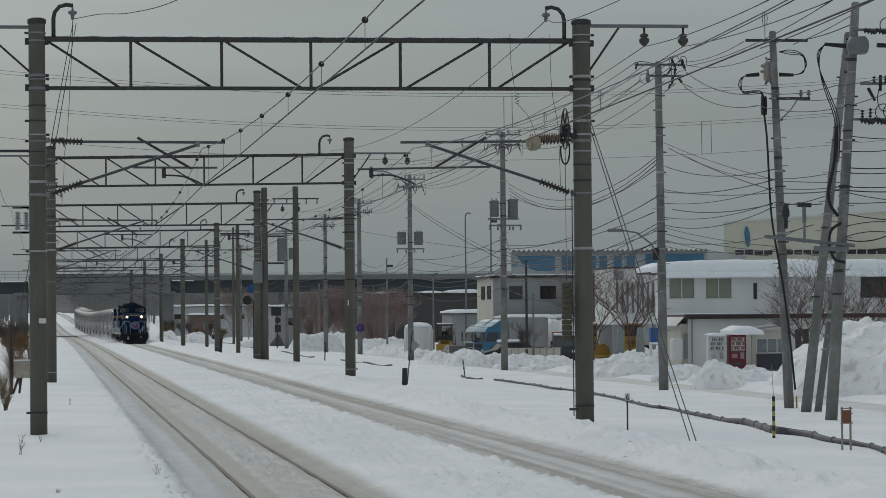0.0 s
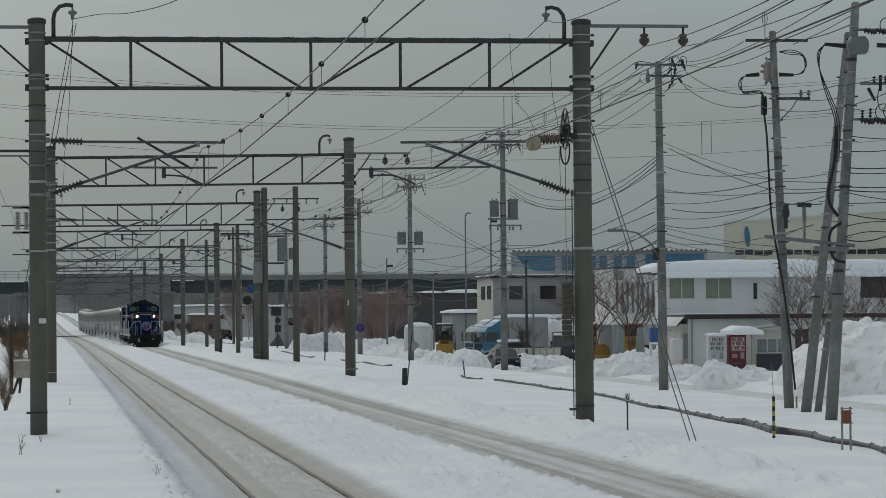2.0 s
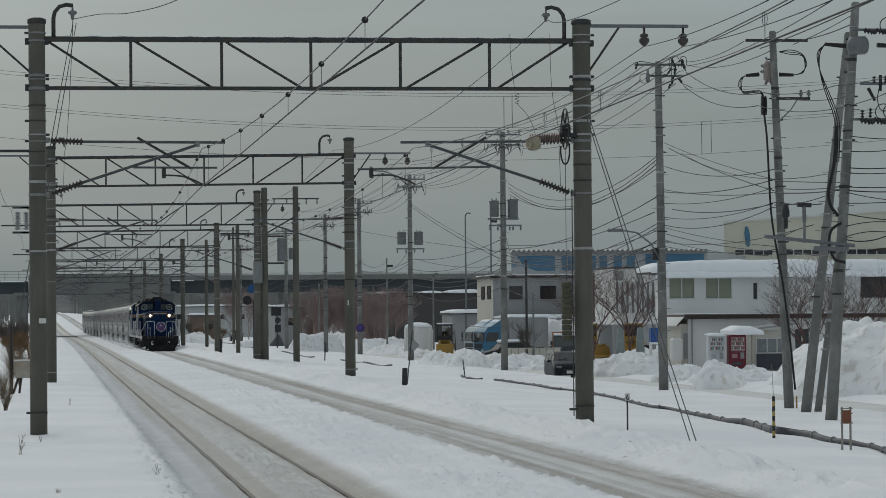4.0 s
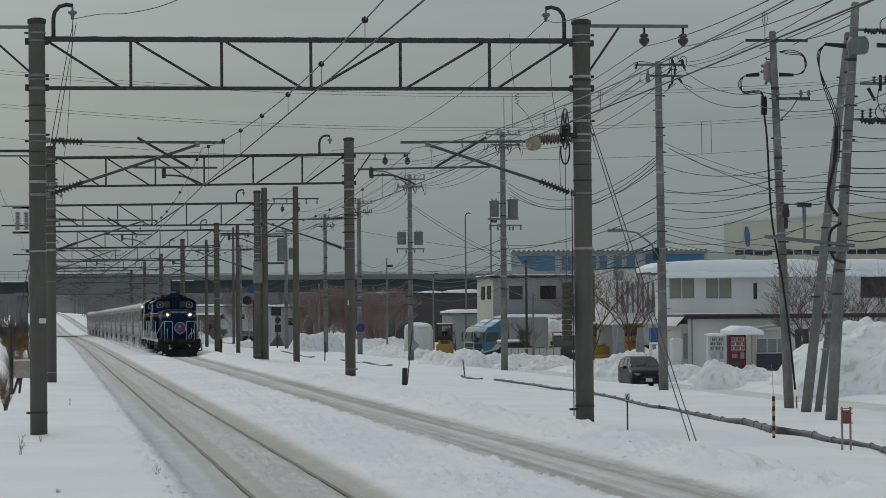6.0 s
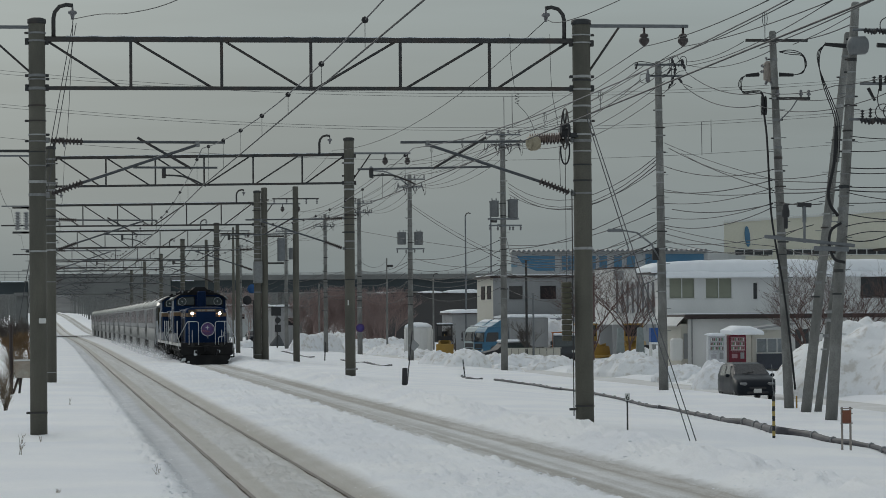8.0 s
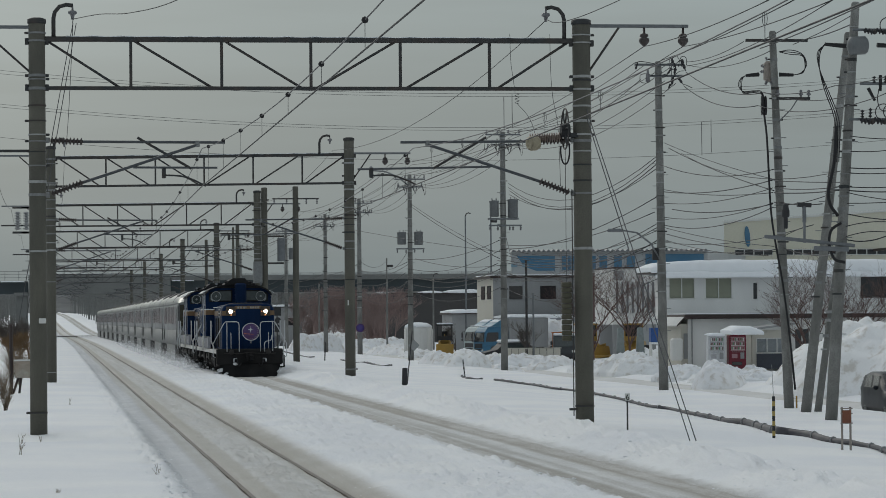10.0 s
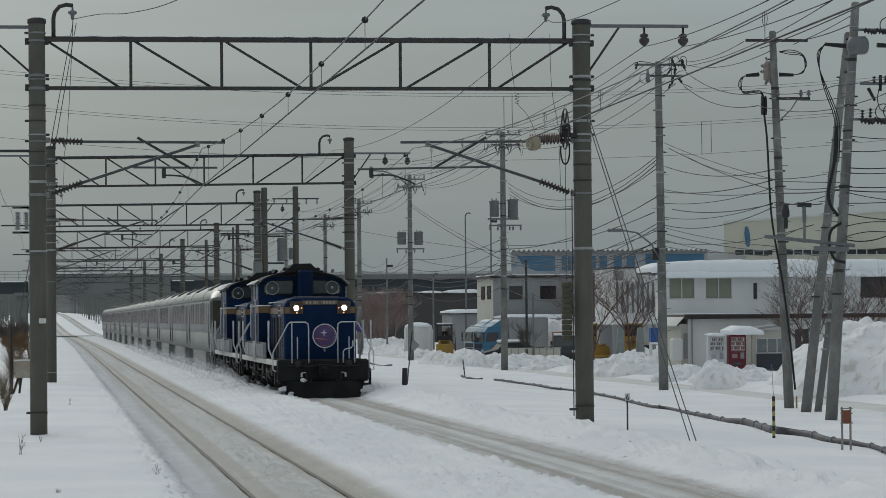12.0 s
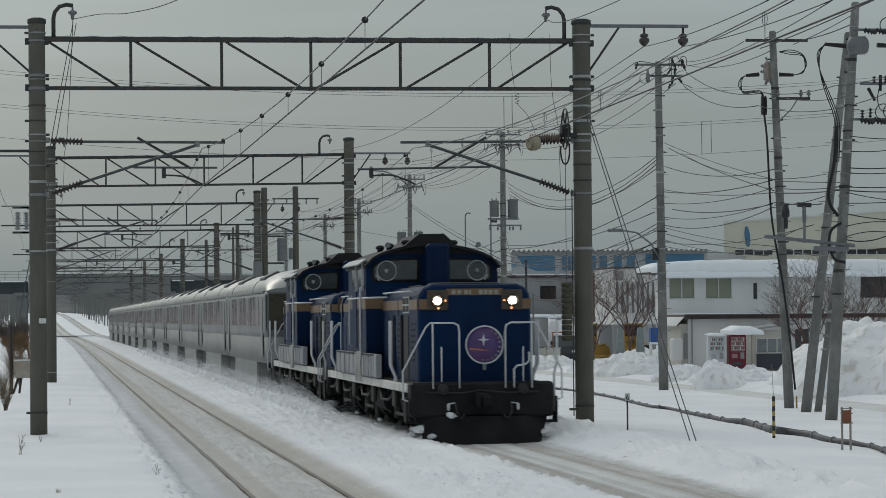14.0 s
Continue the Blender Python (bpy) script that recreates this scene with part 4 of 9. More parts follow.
        pl2.box((0, e + d * 0.25, 0.20), (2.3, 0.3, 0.55), 0.03)
        part("snow_plough", pl2, BLACK, t)
        cp = part("coupler", Geo().box((-0.02, e - d * 0.12, 0.78), (0.26, 0.36, 0.30), 0.05).box((0.05, e - d * 0.30, 0.76), (0.2, 0.16, 0.24), 0.04)
                  .box((-0.12, e - d * 0.30, 0.80), (0.10, 0.14, 0.30), 0.03), BLACK, t)
        part("pin_lever", Geo().tube([(-1.1, e - d * 0.06, 0.95), (-0.4, e - d * 0.08, 0.93), (-0.1, e - d * 0.1, 0.98), (0.5, e - d * 0.08, 0.93), (1.1, e - d * 0.06, 0.95)], 0.018), GRILLE, cp)
        for s in (-1, 1):
            part("buffer_lamp", Geo().lathe((s * 0.78, e, 1.00), (0, -d, 0), [(0, 0.11), (0.07, 0.11), (0.10, 0.08), (0.11, 0.02)], 18), GRILLE, beam)
            part("brake_hose", Geo().tube([(s * 0.55, e, 0.72), (s * 0.55, e - d * 0.12, 0.70), (s * 0.53, e - d * 0.2, 0.55), (s * 0.46, e - d * 0.2, 0.42), (s * 0.38, e - d * 0.14, 0.52)], 0.028), RUBBER, beam)
            part("hose_cock", Geo().box((s * 0.68, e - d * 0.05, 0.66), (0.06, 0.08, 0.14), 0.02).cyl((s * 0.68, e - d * 0.06, 0.72), (s * 0.55, e - d * 0.06, 0.74), 0.015, n=6), WHITE_RAIL, beam)
            part("step", Geo().box((s * 1.36, e + d * 0.3, 0.36), (0.26, 0.4, 0.05), 0.01).box((s * 1.47, e + d * 0.3, 0.6), (0.04, 0.4, 0.5)), BLACK, beam)
        for k2, (cx, cy, cz, cr) in enumerate(((-1.24, 0.1, 0.24, 0.13), (-1.0, 0.0, 0.10, 0.09), (-0.62, -0.08, 0.50, 0.10), (-1.32, 0.4, 0.12, 0.13), (1.22, 0.0, 0.16, 0.10), (1.3, 0.25, 0.34, 0.08))):
            part("snow_clump", clump(Geo(), (cx, e + d * cy, cz), cr, k2 * 3.1), CAKED, beam, "snow caked on the end beam")
        # handrails of the end platform
        r = 0.019
        for s in (-1, 1):
            part("handrail", Geo().tube([(s * 1.46, e, 0.78), (s * 1.56, e, 0.82), (s * 1.56, e, 1.36), (s * 1.10, e, 2.22), (s * 1.02, e, 2.29), (s * 0.56, e, 2.29), (s * 0.47, e, 2.24), (s * 0.45, e, 2.12), (s * 0.45, e, 1.02)], r, 8),
                 WHITE_RAIL, t, "white tubular handrail")
            part("handrail", Geo().tube([(s * 0.97, e, 2.28), (s * 0.97, e, 1.02)], r * 0.9, 8), WHITE_RAIL, t, "white tubular handrail")
            part("handrail", Geo().tube([(s * 0.80, e, 1.83), (s * 0.80, e, 1.15)], r * 0.8, 8), WHITE_RAIL, t, "white tubular handrail")
            part("handrail", Geo().tube([(s * 1.50, e + d * 2.45, 2.34), (s * 1.50, e + d * 2.45, 1.45), (s * 1.40, e + d * 2.45, 1.2), (s * 1.40, e + d * 2.45, 1.0)], 0.024, 8), WHITE_RAIL, t, "white tubular handrail")
            part("handrail", Geo().tube([(s * 1.50, e + d * 2.7, 2.34), (s * 1.50, e + d * 2.7, 1.45), (s * 1.40, e + d * 2.7, 1.2), (s * 1.40, e + d * 2.7, 1.0)], 0.024, 8), WHITE_RAIL, t, "white tubular handrail")
            part("handrail", Geo().tube([(s * 1.50, e + d * 0.2, 2.34), (s * 1.50, e + d * 0.2, 1.5), (s * 1.44, e + d * 0.2, 1.3), (s * 1.44, e + d * 0.2, 0.55)], 0.024, 8), WHITE_RAIL, t, "white tubular handrail") if not front or s > 0 else None
        part("air_pipe", Geo().tube([(0.62, e, 1.02), (0.62, e, 1.38), (0.68, e, 1.45), (0.86, e, 1.48), (0.92, e, 1.55), (0.92, e, 1.72)], 0.02, 8), WHITE_RAIL, t)
    # cab
    c0, c1, hw = 6.6, 10.4, 1.46
    ol = [(-hw, 1.64), (hw, 1.64), (hw, 3.50)] + [(x, z) for x, z in reversed(arch(hw, 3.50, 3.98, 16, 1.75))][1:-1] + [(-hw, 3.50)]
    cab = part("cab", Geo().prism(ol, "y", c0, c1), BLUE, t)
    ro = [(x, z + 0.03) for x, z in arch(hw + 0.05, 3.50, 4.0, 16, 1.75)]
    ro += [(x * 0.99, z - 0.05) for x, z in reversed(ro)]
    part("roof", Geo().prism(ro, "y", c0 - 0.18, c1 + 0.18), ROOF_BLACK, cab, "soot-blackened roof")
    brow = [(x * 0.995, z + 0.01) for x, z in arch(hw, 3.50, 3.98, 20, 1.75)]
    for y, d in ((c0, -1), (c1, 1)):
        part("brow", Geo().prism([(-1.02, 3.80)] + [(x, z) for x, z in brow if z > 3.80] + [(1.02, 3.80)], "y", y + d * 0.002, y + d * 0.014), ROOF_BLACK, cab, "sooty black brow")
    part("roof_vent", Geo().prism([(-0.62, 3.95), (-0.26, 4.24), (0.30, 4.25), (0.62, 3.95)], "y", 6.75, 9.6), ROOF_BLACK, cab, "trapezoid sooty exhaust cover")
    for x, y in ((-0.50, 7.2), (0.56, 7.2), (-0.82, 7.6), (-0.85, 9.2), (0.85, 9.1)):
        zr = 3.5 + 0.5 * (1 - (abs(x) / 1.51) ** 1.75) ** (1 / 1.75)
        part("roof_vent", Geo().lathe((x, y, zr - 0.03), (0, 0, 1), [(0, 0.07), (0.10, 0.07), (0.12, 0.10), (0.17, 0.10), (0.20, 0.04)], 14), ROOF_BLACK, cab)
    part("horn", Geo().cyl((-1.0, 6.6, 3.97), (-1.0, 6.3, 3.99), 0.03, 0.06).cyl((1.0, 6.6, 3.97), (1.0, 6.3, 3.99), 0.03, 0.06), GALV, cab)
    for y, d in ((c0, -1), (c1, 1)):
        part("stripe", Geo().box((0, y + d * 0.006, 2.72), (2.93, 0.014, 0.24)), GOLD, cab, "gold stripe")
        for s in (-1, 1):
            x = s * 0.80
            fr = part("window_frame", Geo().prism([(x + s * a, z) for a, z in ((-0.52, 3.19), (0.50, 3.19), (0.53, 3.23), (0.53, 3.52), (0.47, 3.60), (0.1, 3.70), (-0.48, 3.72), (-0.53, 3.68))], "y", y + d * 0.001, y + d * 0.022), BLACK, cab)
            part("pane", Geo().prism([(x + s * a, z) for a, z in ((-0.46, 3.24), (0.45, 3.24), (0.48, 3.28), (0.48, 3.50), (0.42, 3.56), (0.1, 3.65), (-0.44, 3.67), (-0.48, 3.63))], "y", y + d * 0.018, y + d * 0.034), LOCO_GLASS, fr)
            part("spin_window", Geo().tube([(x + s * 0.20 + 0.215 * math.cos(q), y + d * 0.045, 3.43 + 0.215 * math.sin(q)) for q in np.linspace(0, 2 * math.pi, 25)], 0.016, 6)
                 .lathe((x + s * 0.20, y + d * 0.04, 3.43), (0, d, 0), [(0, 0.05), (0.02, 0.04), (0.03, 0.01)], 10)
                 .box((x + s * 0.40, y + d * 0.045, 3.28), (0.03, 0.02, 0.14), 0, 0, 0, s * 30), RING_GREY, fr, "round spinning clear-view screen")
    for s in (-1, 1):
        part("stripe", Geo().box((s * (hw + 0.004), (c0 + c1) / 2, 2.72), (0.014, c1 - c0, 0.24)), GOLD, cab, "gold stripe")
        door = part("cab_door", Geo().box((s * (hw + 0.01), 8.9, 2.38), (0.03, 0.85, 1.3), 0.01), BLUE, cab)
        part("pane", Geo().box((s * (hw + 0.02), 8.9, 3.33), (0.03, 0.7, 0.42), 0.01), LOCO_GLASS, cab)
        part("pane", Geo().box((s * (hw + 0.012), 7.6, 3.33), (0.03, 1.1, 0.5), 0.01), LOCO_GLASS, cab)
        part("visor", Geo().box((s * (hw + 0.06), 8.5, 3.63), (0.22, 3.6, 0.04), 0.01, 0, 0, s * 35), RING_GREY, cab, "pale rain visor")
        part("side_grille", Geo().box((s * (hw + 0.008), 7.9, 2.2), (0.02, 0.7, 0.7), 0.006), GRILLE, cab)
        part("grab_rail", Geo().tube([(s * (hw + 0.01), 9.45, 2.9), (s * (hw + 0.08), 9.45, 2.86), (s * (hw + 0.08), 9.45, 1.8), (s * (hw + 0.01), 9.45, 1.76)], 0.02), WHITE_RAIL, cab)
        for y in (6.95, 8.28):
            part("window_post", Geo().box((s * (hw + 0.03), y, 3.3), (0.05, 0.06, 0.6)), WHITE_RAIL, cab)
        part("handrail", Geo().tube([(s * (hw + 0.01), 6.85, 3.1), (s * (hw + 0.10), 6.85, 3.06), (s * (hw + 0.10), 6.85, 1.5), (s * (hw + 0.01), 6.85, 1.46)], 0.022), WHITE_RAIL, cab)
        part("handrail", Geo().tube([(s * 1.16, 5.2, 2.84), (s * 1.52, 6.4, 2.84), (s * 1.54, 9.8, 2.84)], 0.02), WHITE_RAIL, cab)
        bx = part("battery_box", Geo().box((s * 1.45, 8.6, 1.38), (0.14, 8.8, 0.5), 0.02), BOX_GREY, t, "long pale grey locker streaked with grime")
        for k in range(8):
            part("locker_door", Geo().box((s * 1.525, 5.0 + k * 1.03, 1.38), (0.02, 0.88, 0.42), 0.006), BOX_GREY, bx)
            part("gap", Geo().box((s * 1.523, 5.52 + k * 1.03, 1.38), (0.008, 0.10, 0.44)), GRILLE, bx)
            part("drip_edge", Geo().box((s * 1.53, 5.0 + k * 1.03, 1.61), (0.03, 0.9, 0.03)), GRILLE, bx)
        for k in range(4):
            part("ladder", Geo().tube([(s * 1.55, 7.0 + k * 0.3, 1.0), (s * 1.57, 7.0 + k * 0.3, 1.58), (s * 1.52, 7.0 + k * 0.3, 1.66)], 0.02), SILL, bx)
        for y in (2.2, 6.2, 10.3, 14.3):
            part("hanger", Geo().box((s * 1.34, y, 0.76), (0.08, 0.55, 0.36), 0.03), GRILLE, t)
            part("hanger_pipe", Geo().tube([(s * 1.32, y + 0.5, 0.85), (s * 1.34, y + 1.2, 0.7), (s * 1.34, y + 2.4, 0.68), (s * 1.3, y + 3.0, 0.85)], 0.03), PIPE_GREY, t)
        part("fuel_tank", Geo().cyl((s * 0.95, 5.5, 0.62), (s * 0.95, 7.4, 0.62), 0.26, n=14), BLACK, t)
        part("air_tank", Geo().cyl((s * 1.05, 10.6, 0.66), (s * 1.05, 11.8, 0.66), 0.20, n=14), BLACK, t)
    # bogies
    axles = []
    for yc in (2.7, 8.6, 13.6):
        bg = part("bogie", Geo().box((0.98, yc, 0.58), (0.16, 3.0, 0.26), 0.04).box((-0.98, yc, 0.58), (0.16, 3.0, 0.26), 0.04).box((0, yc, 0.62), (1.9, 0.5, 0.3), 0.04), BLACK, t)
        for s in (-1, 1):
            for dy in (-1.1, 1.1):
                part("axle_box", Geo().box((s * 1.06, yc + dy, 0.45), (0.2, 0.36, 0.34), 0.04), BLACK, bg)
                part("spring", Geo().insulator((s * 1.04, yc + dy + 0.34, 0.42), (s * 1.04, yc + dy + 0.34, 0.8), 0.1, 5), GRILLE, bg)
            part("sand_pipe", Geo().tube([(s * 1.1, yc - 1.65, 0.9), (s * 1.1, yc - 1.68, 0.4), (s * 0.8, yc - 1.6, 0.08)], 0.03), PIPE_GREY, bg)
            part("brake_rod", Geo().box((s * 1.15, yc + 0.1, 0.42), (0.05, 1.6, 0.06)).box((s * 1.15, yc - 0.5, 0.6), (0.05, 0.06, 0.5)).box((s * 1.15, yc + 0.5, 0.6), (0.05, 0.06, 0.5)), PIPE_GREY, bg)
            part("snow_clump", clump(Geo(), (s * 1.12, yc - 1.5, 0.16), 0.06, yc), CAKED, bg, "caked snow")
        for dy in (-1.1, 1.1):
            axles.append(wheelset(t, yc + dy, 0.43, 0.60, BLACK))
    if with_mark:
        e = -1.03
        disc = part("headmark", Geo().lathe((0.05, e + 0.10, 1.86), (0, -1, 0), [(0, 0.36), (0.02, 0.36), (0.022, 0.0)], 40), MARK, t, "round violet headmark with a white star")
        part("rim", Geo().tube([(0.05 + 0.362 * math.cos(q), e + 0.08, 1.86 + 0.362 * math.sin(q)) for q in np.linspace(0, 2 * math.pi, 41)], 0.016, 6), WHITE_RAIL, disc)
        star = []
        for k in range(8):
            q, rr = math.pi * k / 4 + math.pi / 2, (0.115 if k % 2 == 0 else 0.03)
            star.append((0.03 + rr * math.cos(q), 1.96 + rr * 1.1 * math.sin(q)))
        part("star", Geo().prism(star, "y", e + 0.066, e + 0.076), WHITE_RAIL, disc, "white four-pointed star")
        part("streak", Geo().prism([(-0.24, 1.80), (0.0, 1.775), (0.18, 1.74), (0.0, 1.75), (-0.25, 1.77)], "y", e + 0.068, e + 0.077), mat("streak_orange", (0.42, 0.14, 0.09), 0.4), disc)
        bars = Geo()
        for k in range(10):
            q = radians(62 - k * 17.5)
            bars.box((0.05 + 0.30 * math.cos(q), e + 0.074, 1.86 + 0.30 * math.sin(q)), (0.035, 0.008, 0.04), 0, 0, 0, -math.degrees(q) + 90)
        part("lettering", bars, BOX_GREY, disc, "ring of small plain bars")
        part("bracket", Geo().box((0.05, e + 0.12, 1.44), (0.06, 0.04, 0.14)), GALV, disc)
    return t, axles


LOCO_1, AXLES_1 = locomotive(True)
LOCO_2, AXLES_2 = locomotive(False)

SILVER = mat("coach_silver", (0.17, 0.178, 0.186), 0.40, 0.5, 0.10, 0.5, 20, 0.03, (0.19, 0.19, 0.195), 0.6, 0.25)
FROST = mat("coach_frosted_skirt", (0.275, 0.277, 0.27), 0.7, 0.0, 0.10, 0.5, 20, 0.1, (0.22, 0.22, 0.215), 0.7, 0.4)
BLUSH = mat("coach_blush_band", (0.175, 0.125, 0.13), 0.4, 0.4, 0.15, 0.5, 20, 0.03)
COACH_ROOF = mat("coach_roof", (0.29, 0.295, 0.28), 0.34, 0.6, 0.12, 0.8, 20, 0.05, (0.30, 0.30, 0.30), 0.5)
COACH_GLASS = glass_mat("coach_glass", (0.10, 0.078, 0.082), 0.3)
ROOF_UNIT = mat("roof_unit_grey", (0.10, 0.10, 0.10), 0.6, 0.2, 0.2, 2, 20, 0.1)
GAP = mat("door_gap_grey", (0.07, 0.07, 0.072), 0.7)
DARK_END = glass_mat("coach_end_glass", (0.06, 0.055, 0.04), 0.15)
LEN = 21.1


def coach(domed):
    t = thing("sleeping_car", pose(8.25, 100, 0), "silver double-deck sleeping car with frosted skirt, behind the locomotives", "railway coach", "sleeping cars of the train")
    half = [(1.42, 1.80), (1.45, 2.0), (1.45, 3.10), (1.43, 3.28)]
    roof = [(1.43, 3.28), (1.40, 3.45), (1.30, 3.62), (1.10, 3.78), (0.80, 3.92), (0.40, 4.02), (0, 4.05)]
    low = [(1.42, 1.80), (1.42, 0.95)]

    def loft(side, closed, mats, name, ends):
        sec = side if closed else None
        rings = [(ends[0], 0.93, 0.12), (ends[0] + 0.12, 0.975, 0.05), (ends[0] + 0.4, 1.0, 0.0), (ends[1] - 0.4, 1.0, 0.0), (ends[1] - 0.12, 0.975, 0.05), (ends[1], 0.93, 0.12)]
        if domed and name == "roof":
            rings = [(ends[0], 0.97, 0.60), (ends[0] + 0.25, 0.985, 0.36), (ends[0] + 0.6, 0.995, 0.20), (ends[0] + 1.2, 1.0, 0.07), (ends[0] + 2.0, 1.0, 0.0)] + rings[3:]
        k = len(side)
        g = Geo()
        vs = [(x * s, y, z - dz * max(0.0, (z - 3.28) / 0.77)) for y, s, dz in rings for x, z in side]
        g.add(vs, [(i * k + j, i * k + (j + 1) % k, (i + 1) * k + (j + 1) % k, (i + 1) * k + j) for i in range(len(rings) - 1) for j in range(k)], True)
        g.add(vs[:k], [tuple(range(k))])
        g.add(vs[-k:], [tuple(range(k))])
        return part(name, g, mats, t)

    body = loft(half + [(-x, z) for x, z in reversed(half)], True, SILVER, "body", (0, LEN))
    loft(roof + [(-x, z) for x, z in reversed(roof[:-1])], True, COACH_ROOF, "roof", (0, LEN))
    loft(low[:1] + [(1.40, 0.95), (-1.40, 0.95)] + [(-1.42, 1.80)], True, FROST, "lower_body", (0, LEN))
    part("skirt", Geo().box((0, LEN / 2, 0.50), (2.804, LEN - 9.2, 0.92)), FROST, t, "frosted skirt panel")
    for yc in (2.6, LEN - 2.6):
        # the broad black block stands in for shade in the skirt opening
        part("bogie", Geo().box((0.95, yc, 0.5), (0.16, 2.8, 0.3), 0.04).box((-0.95, yc, 0.5), (0.16, 2.8, 0.3), 0.04).box((0, yc, 0.62), (2.66, 5.2, 0.80), 0.03)
             .cyl((-0.75, yc - 1.05, 0.43), (0.75, yc - 1.05, 0.43), 0.43, n=18).cyl((-0.75, yc + 1.05, 0.43), (0.75, yc + 1.05, 0.43), 0.43, n=18), BLACK, t, "dark bogie with a black block for its shaded recess")
    for s in (-1, 1):
        part("window_band", Geo().box((s * 1.4515, LEN / 2, 2.42), (0.008, LEN - 4.4, 0.5), 0.002), BLUSH, body, "faint reddish stripe")
        for k in range(9):
            y = 3.4 + k * 1.72
            if k % 3 == 0:
                part("window", Geo().box((s * 1.455, y, 2.66), (0.016, 1.0, 0.95), 0.005), COACH_GLASS, body)
            else:
                for dy in (-0.45, 0.0, 0.45):
                    part("window", Geo().box((s * 1.455, y + dy, 2.66), (0.016, 0.24, 0.98), 0.005), COACH_GLASS, body)
        for y in (1.3, LEN - 1.3):
            part("door", Geo().box((s * 1.452, y, 2.1), (0.02, 0.9, 1.9), 0.01), SILVER, body)
            part("door_gap", Geo().box((s * 1.455, y - 0.48, 2.1), (0.018, 0.03, 1.9)), GAP, body)
    part("gutter", Geo().box((1.455, LEN / 2, 3.28), (0.03, LEN - 0.8, 0.04)), BAND, body)
    part("gutter", Geo().box((-1.455, LEN / 2, 3.28), (0.03, LEN - 0.8, 0.04)), BAND, body)
    for y in (4.2, LEN - 5.0):
        for s in (-1, 1):
            part("roof_unit", Geo().box((s * 0.98, y, 3.86), (0.55, 2.4, 0.10), 0.03, 0, 0, s * 27), ROOF_UNIT, t, "grey rooftop grille")
        part("roof_seam", Geo().tube([(x * 1.003, y + 1.8, z * 1.002) for x, z in roof] + [(-x * 1.003, y + 1.8, z * 1.002) for x, z in reversed(roof)], 0.012, 4), BAND, t)
    part("gangway", Geo().box((0, -0.25, 2.15), (1.2, 0.5, 2.3), 0.06).box((0, LEN + 0.22, 2.15), (1.2, 0.44, 2.3), 0.06), RUBBER, t, "black gangway bellows")
    for s in (-1, 1):
        part("end_window", Geo().box((s * 1.0, -0.012, 2.63), (0.62, 0.02, 1.19), 0.006), DARK_END, t)
        part("corner_window", Geo().box((s * 1.40, 0.32, 2.63), (0.02, 0.55, 1.19), 0.006), DARK_END, t)
    part("coupler", Geo().box((0, -0.4, 0.85), (0.25, 0.8, 0.25), 0.04).box((0, LEN + 0.2, 0.85), (0.25, 0.4, 0.25), 0.04), BLACK, t)
    return t


PITCH_LOCO, PITCH_COACH, FIRST_COACH = 18.4, 21.6, 38.0
TRAIN = [(LOCO_1, 0.0), (LOCO_2, PITCH_LOCO)]
_first = coach(True)
TRAIN.append((_first, FIRST_COACH))
_second = coach(False)
for i in range(1, 12):
    TRAIN.append((_second if i == 1 else copy_thing(_second, pose(8.25, 100 + 22 * i, 0)), FIRST_COACH + PITCH_COACH * i))


def snow_spray():
    """Flakes whirled up along the foot of the train; they travel with it."""
    rng = np.random.default_rng(12)
    n = 200000
    y = 6.0 + 190 * rng.random(n) ** 1.35
    side = np.where(rng.random(n) < 0.72, -1.0, 1.0)
    x = side * (1.15 + 1.15 * rng.random(n) ** 1.7)
    grow = np.clip((y - 6) / 30, 0, 1)
    puff = 1 + 0.45 * np.sin(y * 0.9) * np.sin(y * 0.37) + 0.25 * np.sin(y * 2.3 + x)
    z = -0.02 - (0.06 + 0.24 * grow) * np.log(1 - 0.995 * rng.random(n)) * puff
    r = 0.0022 + 0.0020 * rng.random(n)
    co = rng.standard_normal((n, 3, 3)) * r[:, None, None] + np.stack([x, y, z], -1)[:, None, :]
    f = np.arange(3 * n).reshape(-1, 3)
    me = bpy.data.meshes.new("snow_spray")
    me.from_pydata(co.reshape(-1, 3).tolist(), [], f.tolist())
    me.materials.append(SNOW_CLEAN)
    return tagged(new("snow_spray", me), "fine snow whirled up along the foot of the train", "snow", kind="stuff")


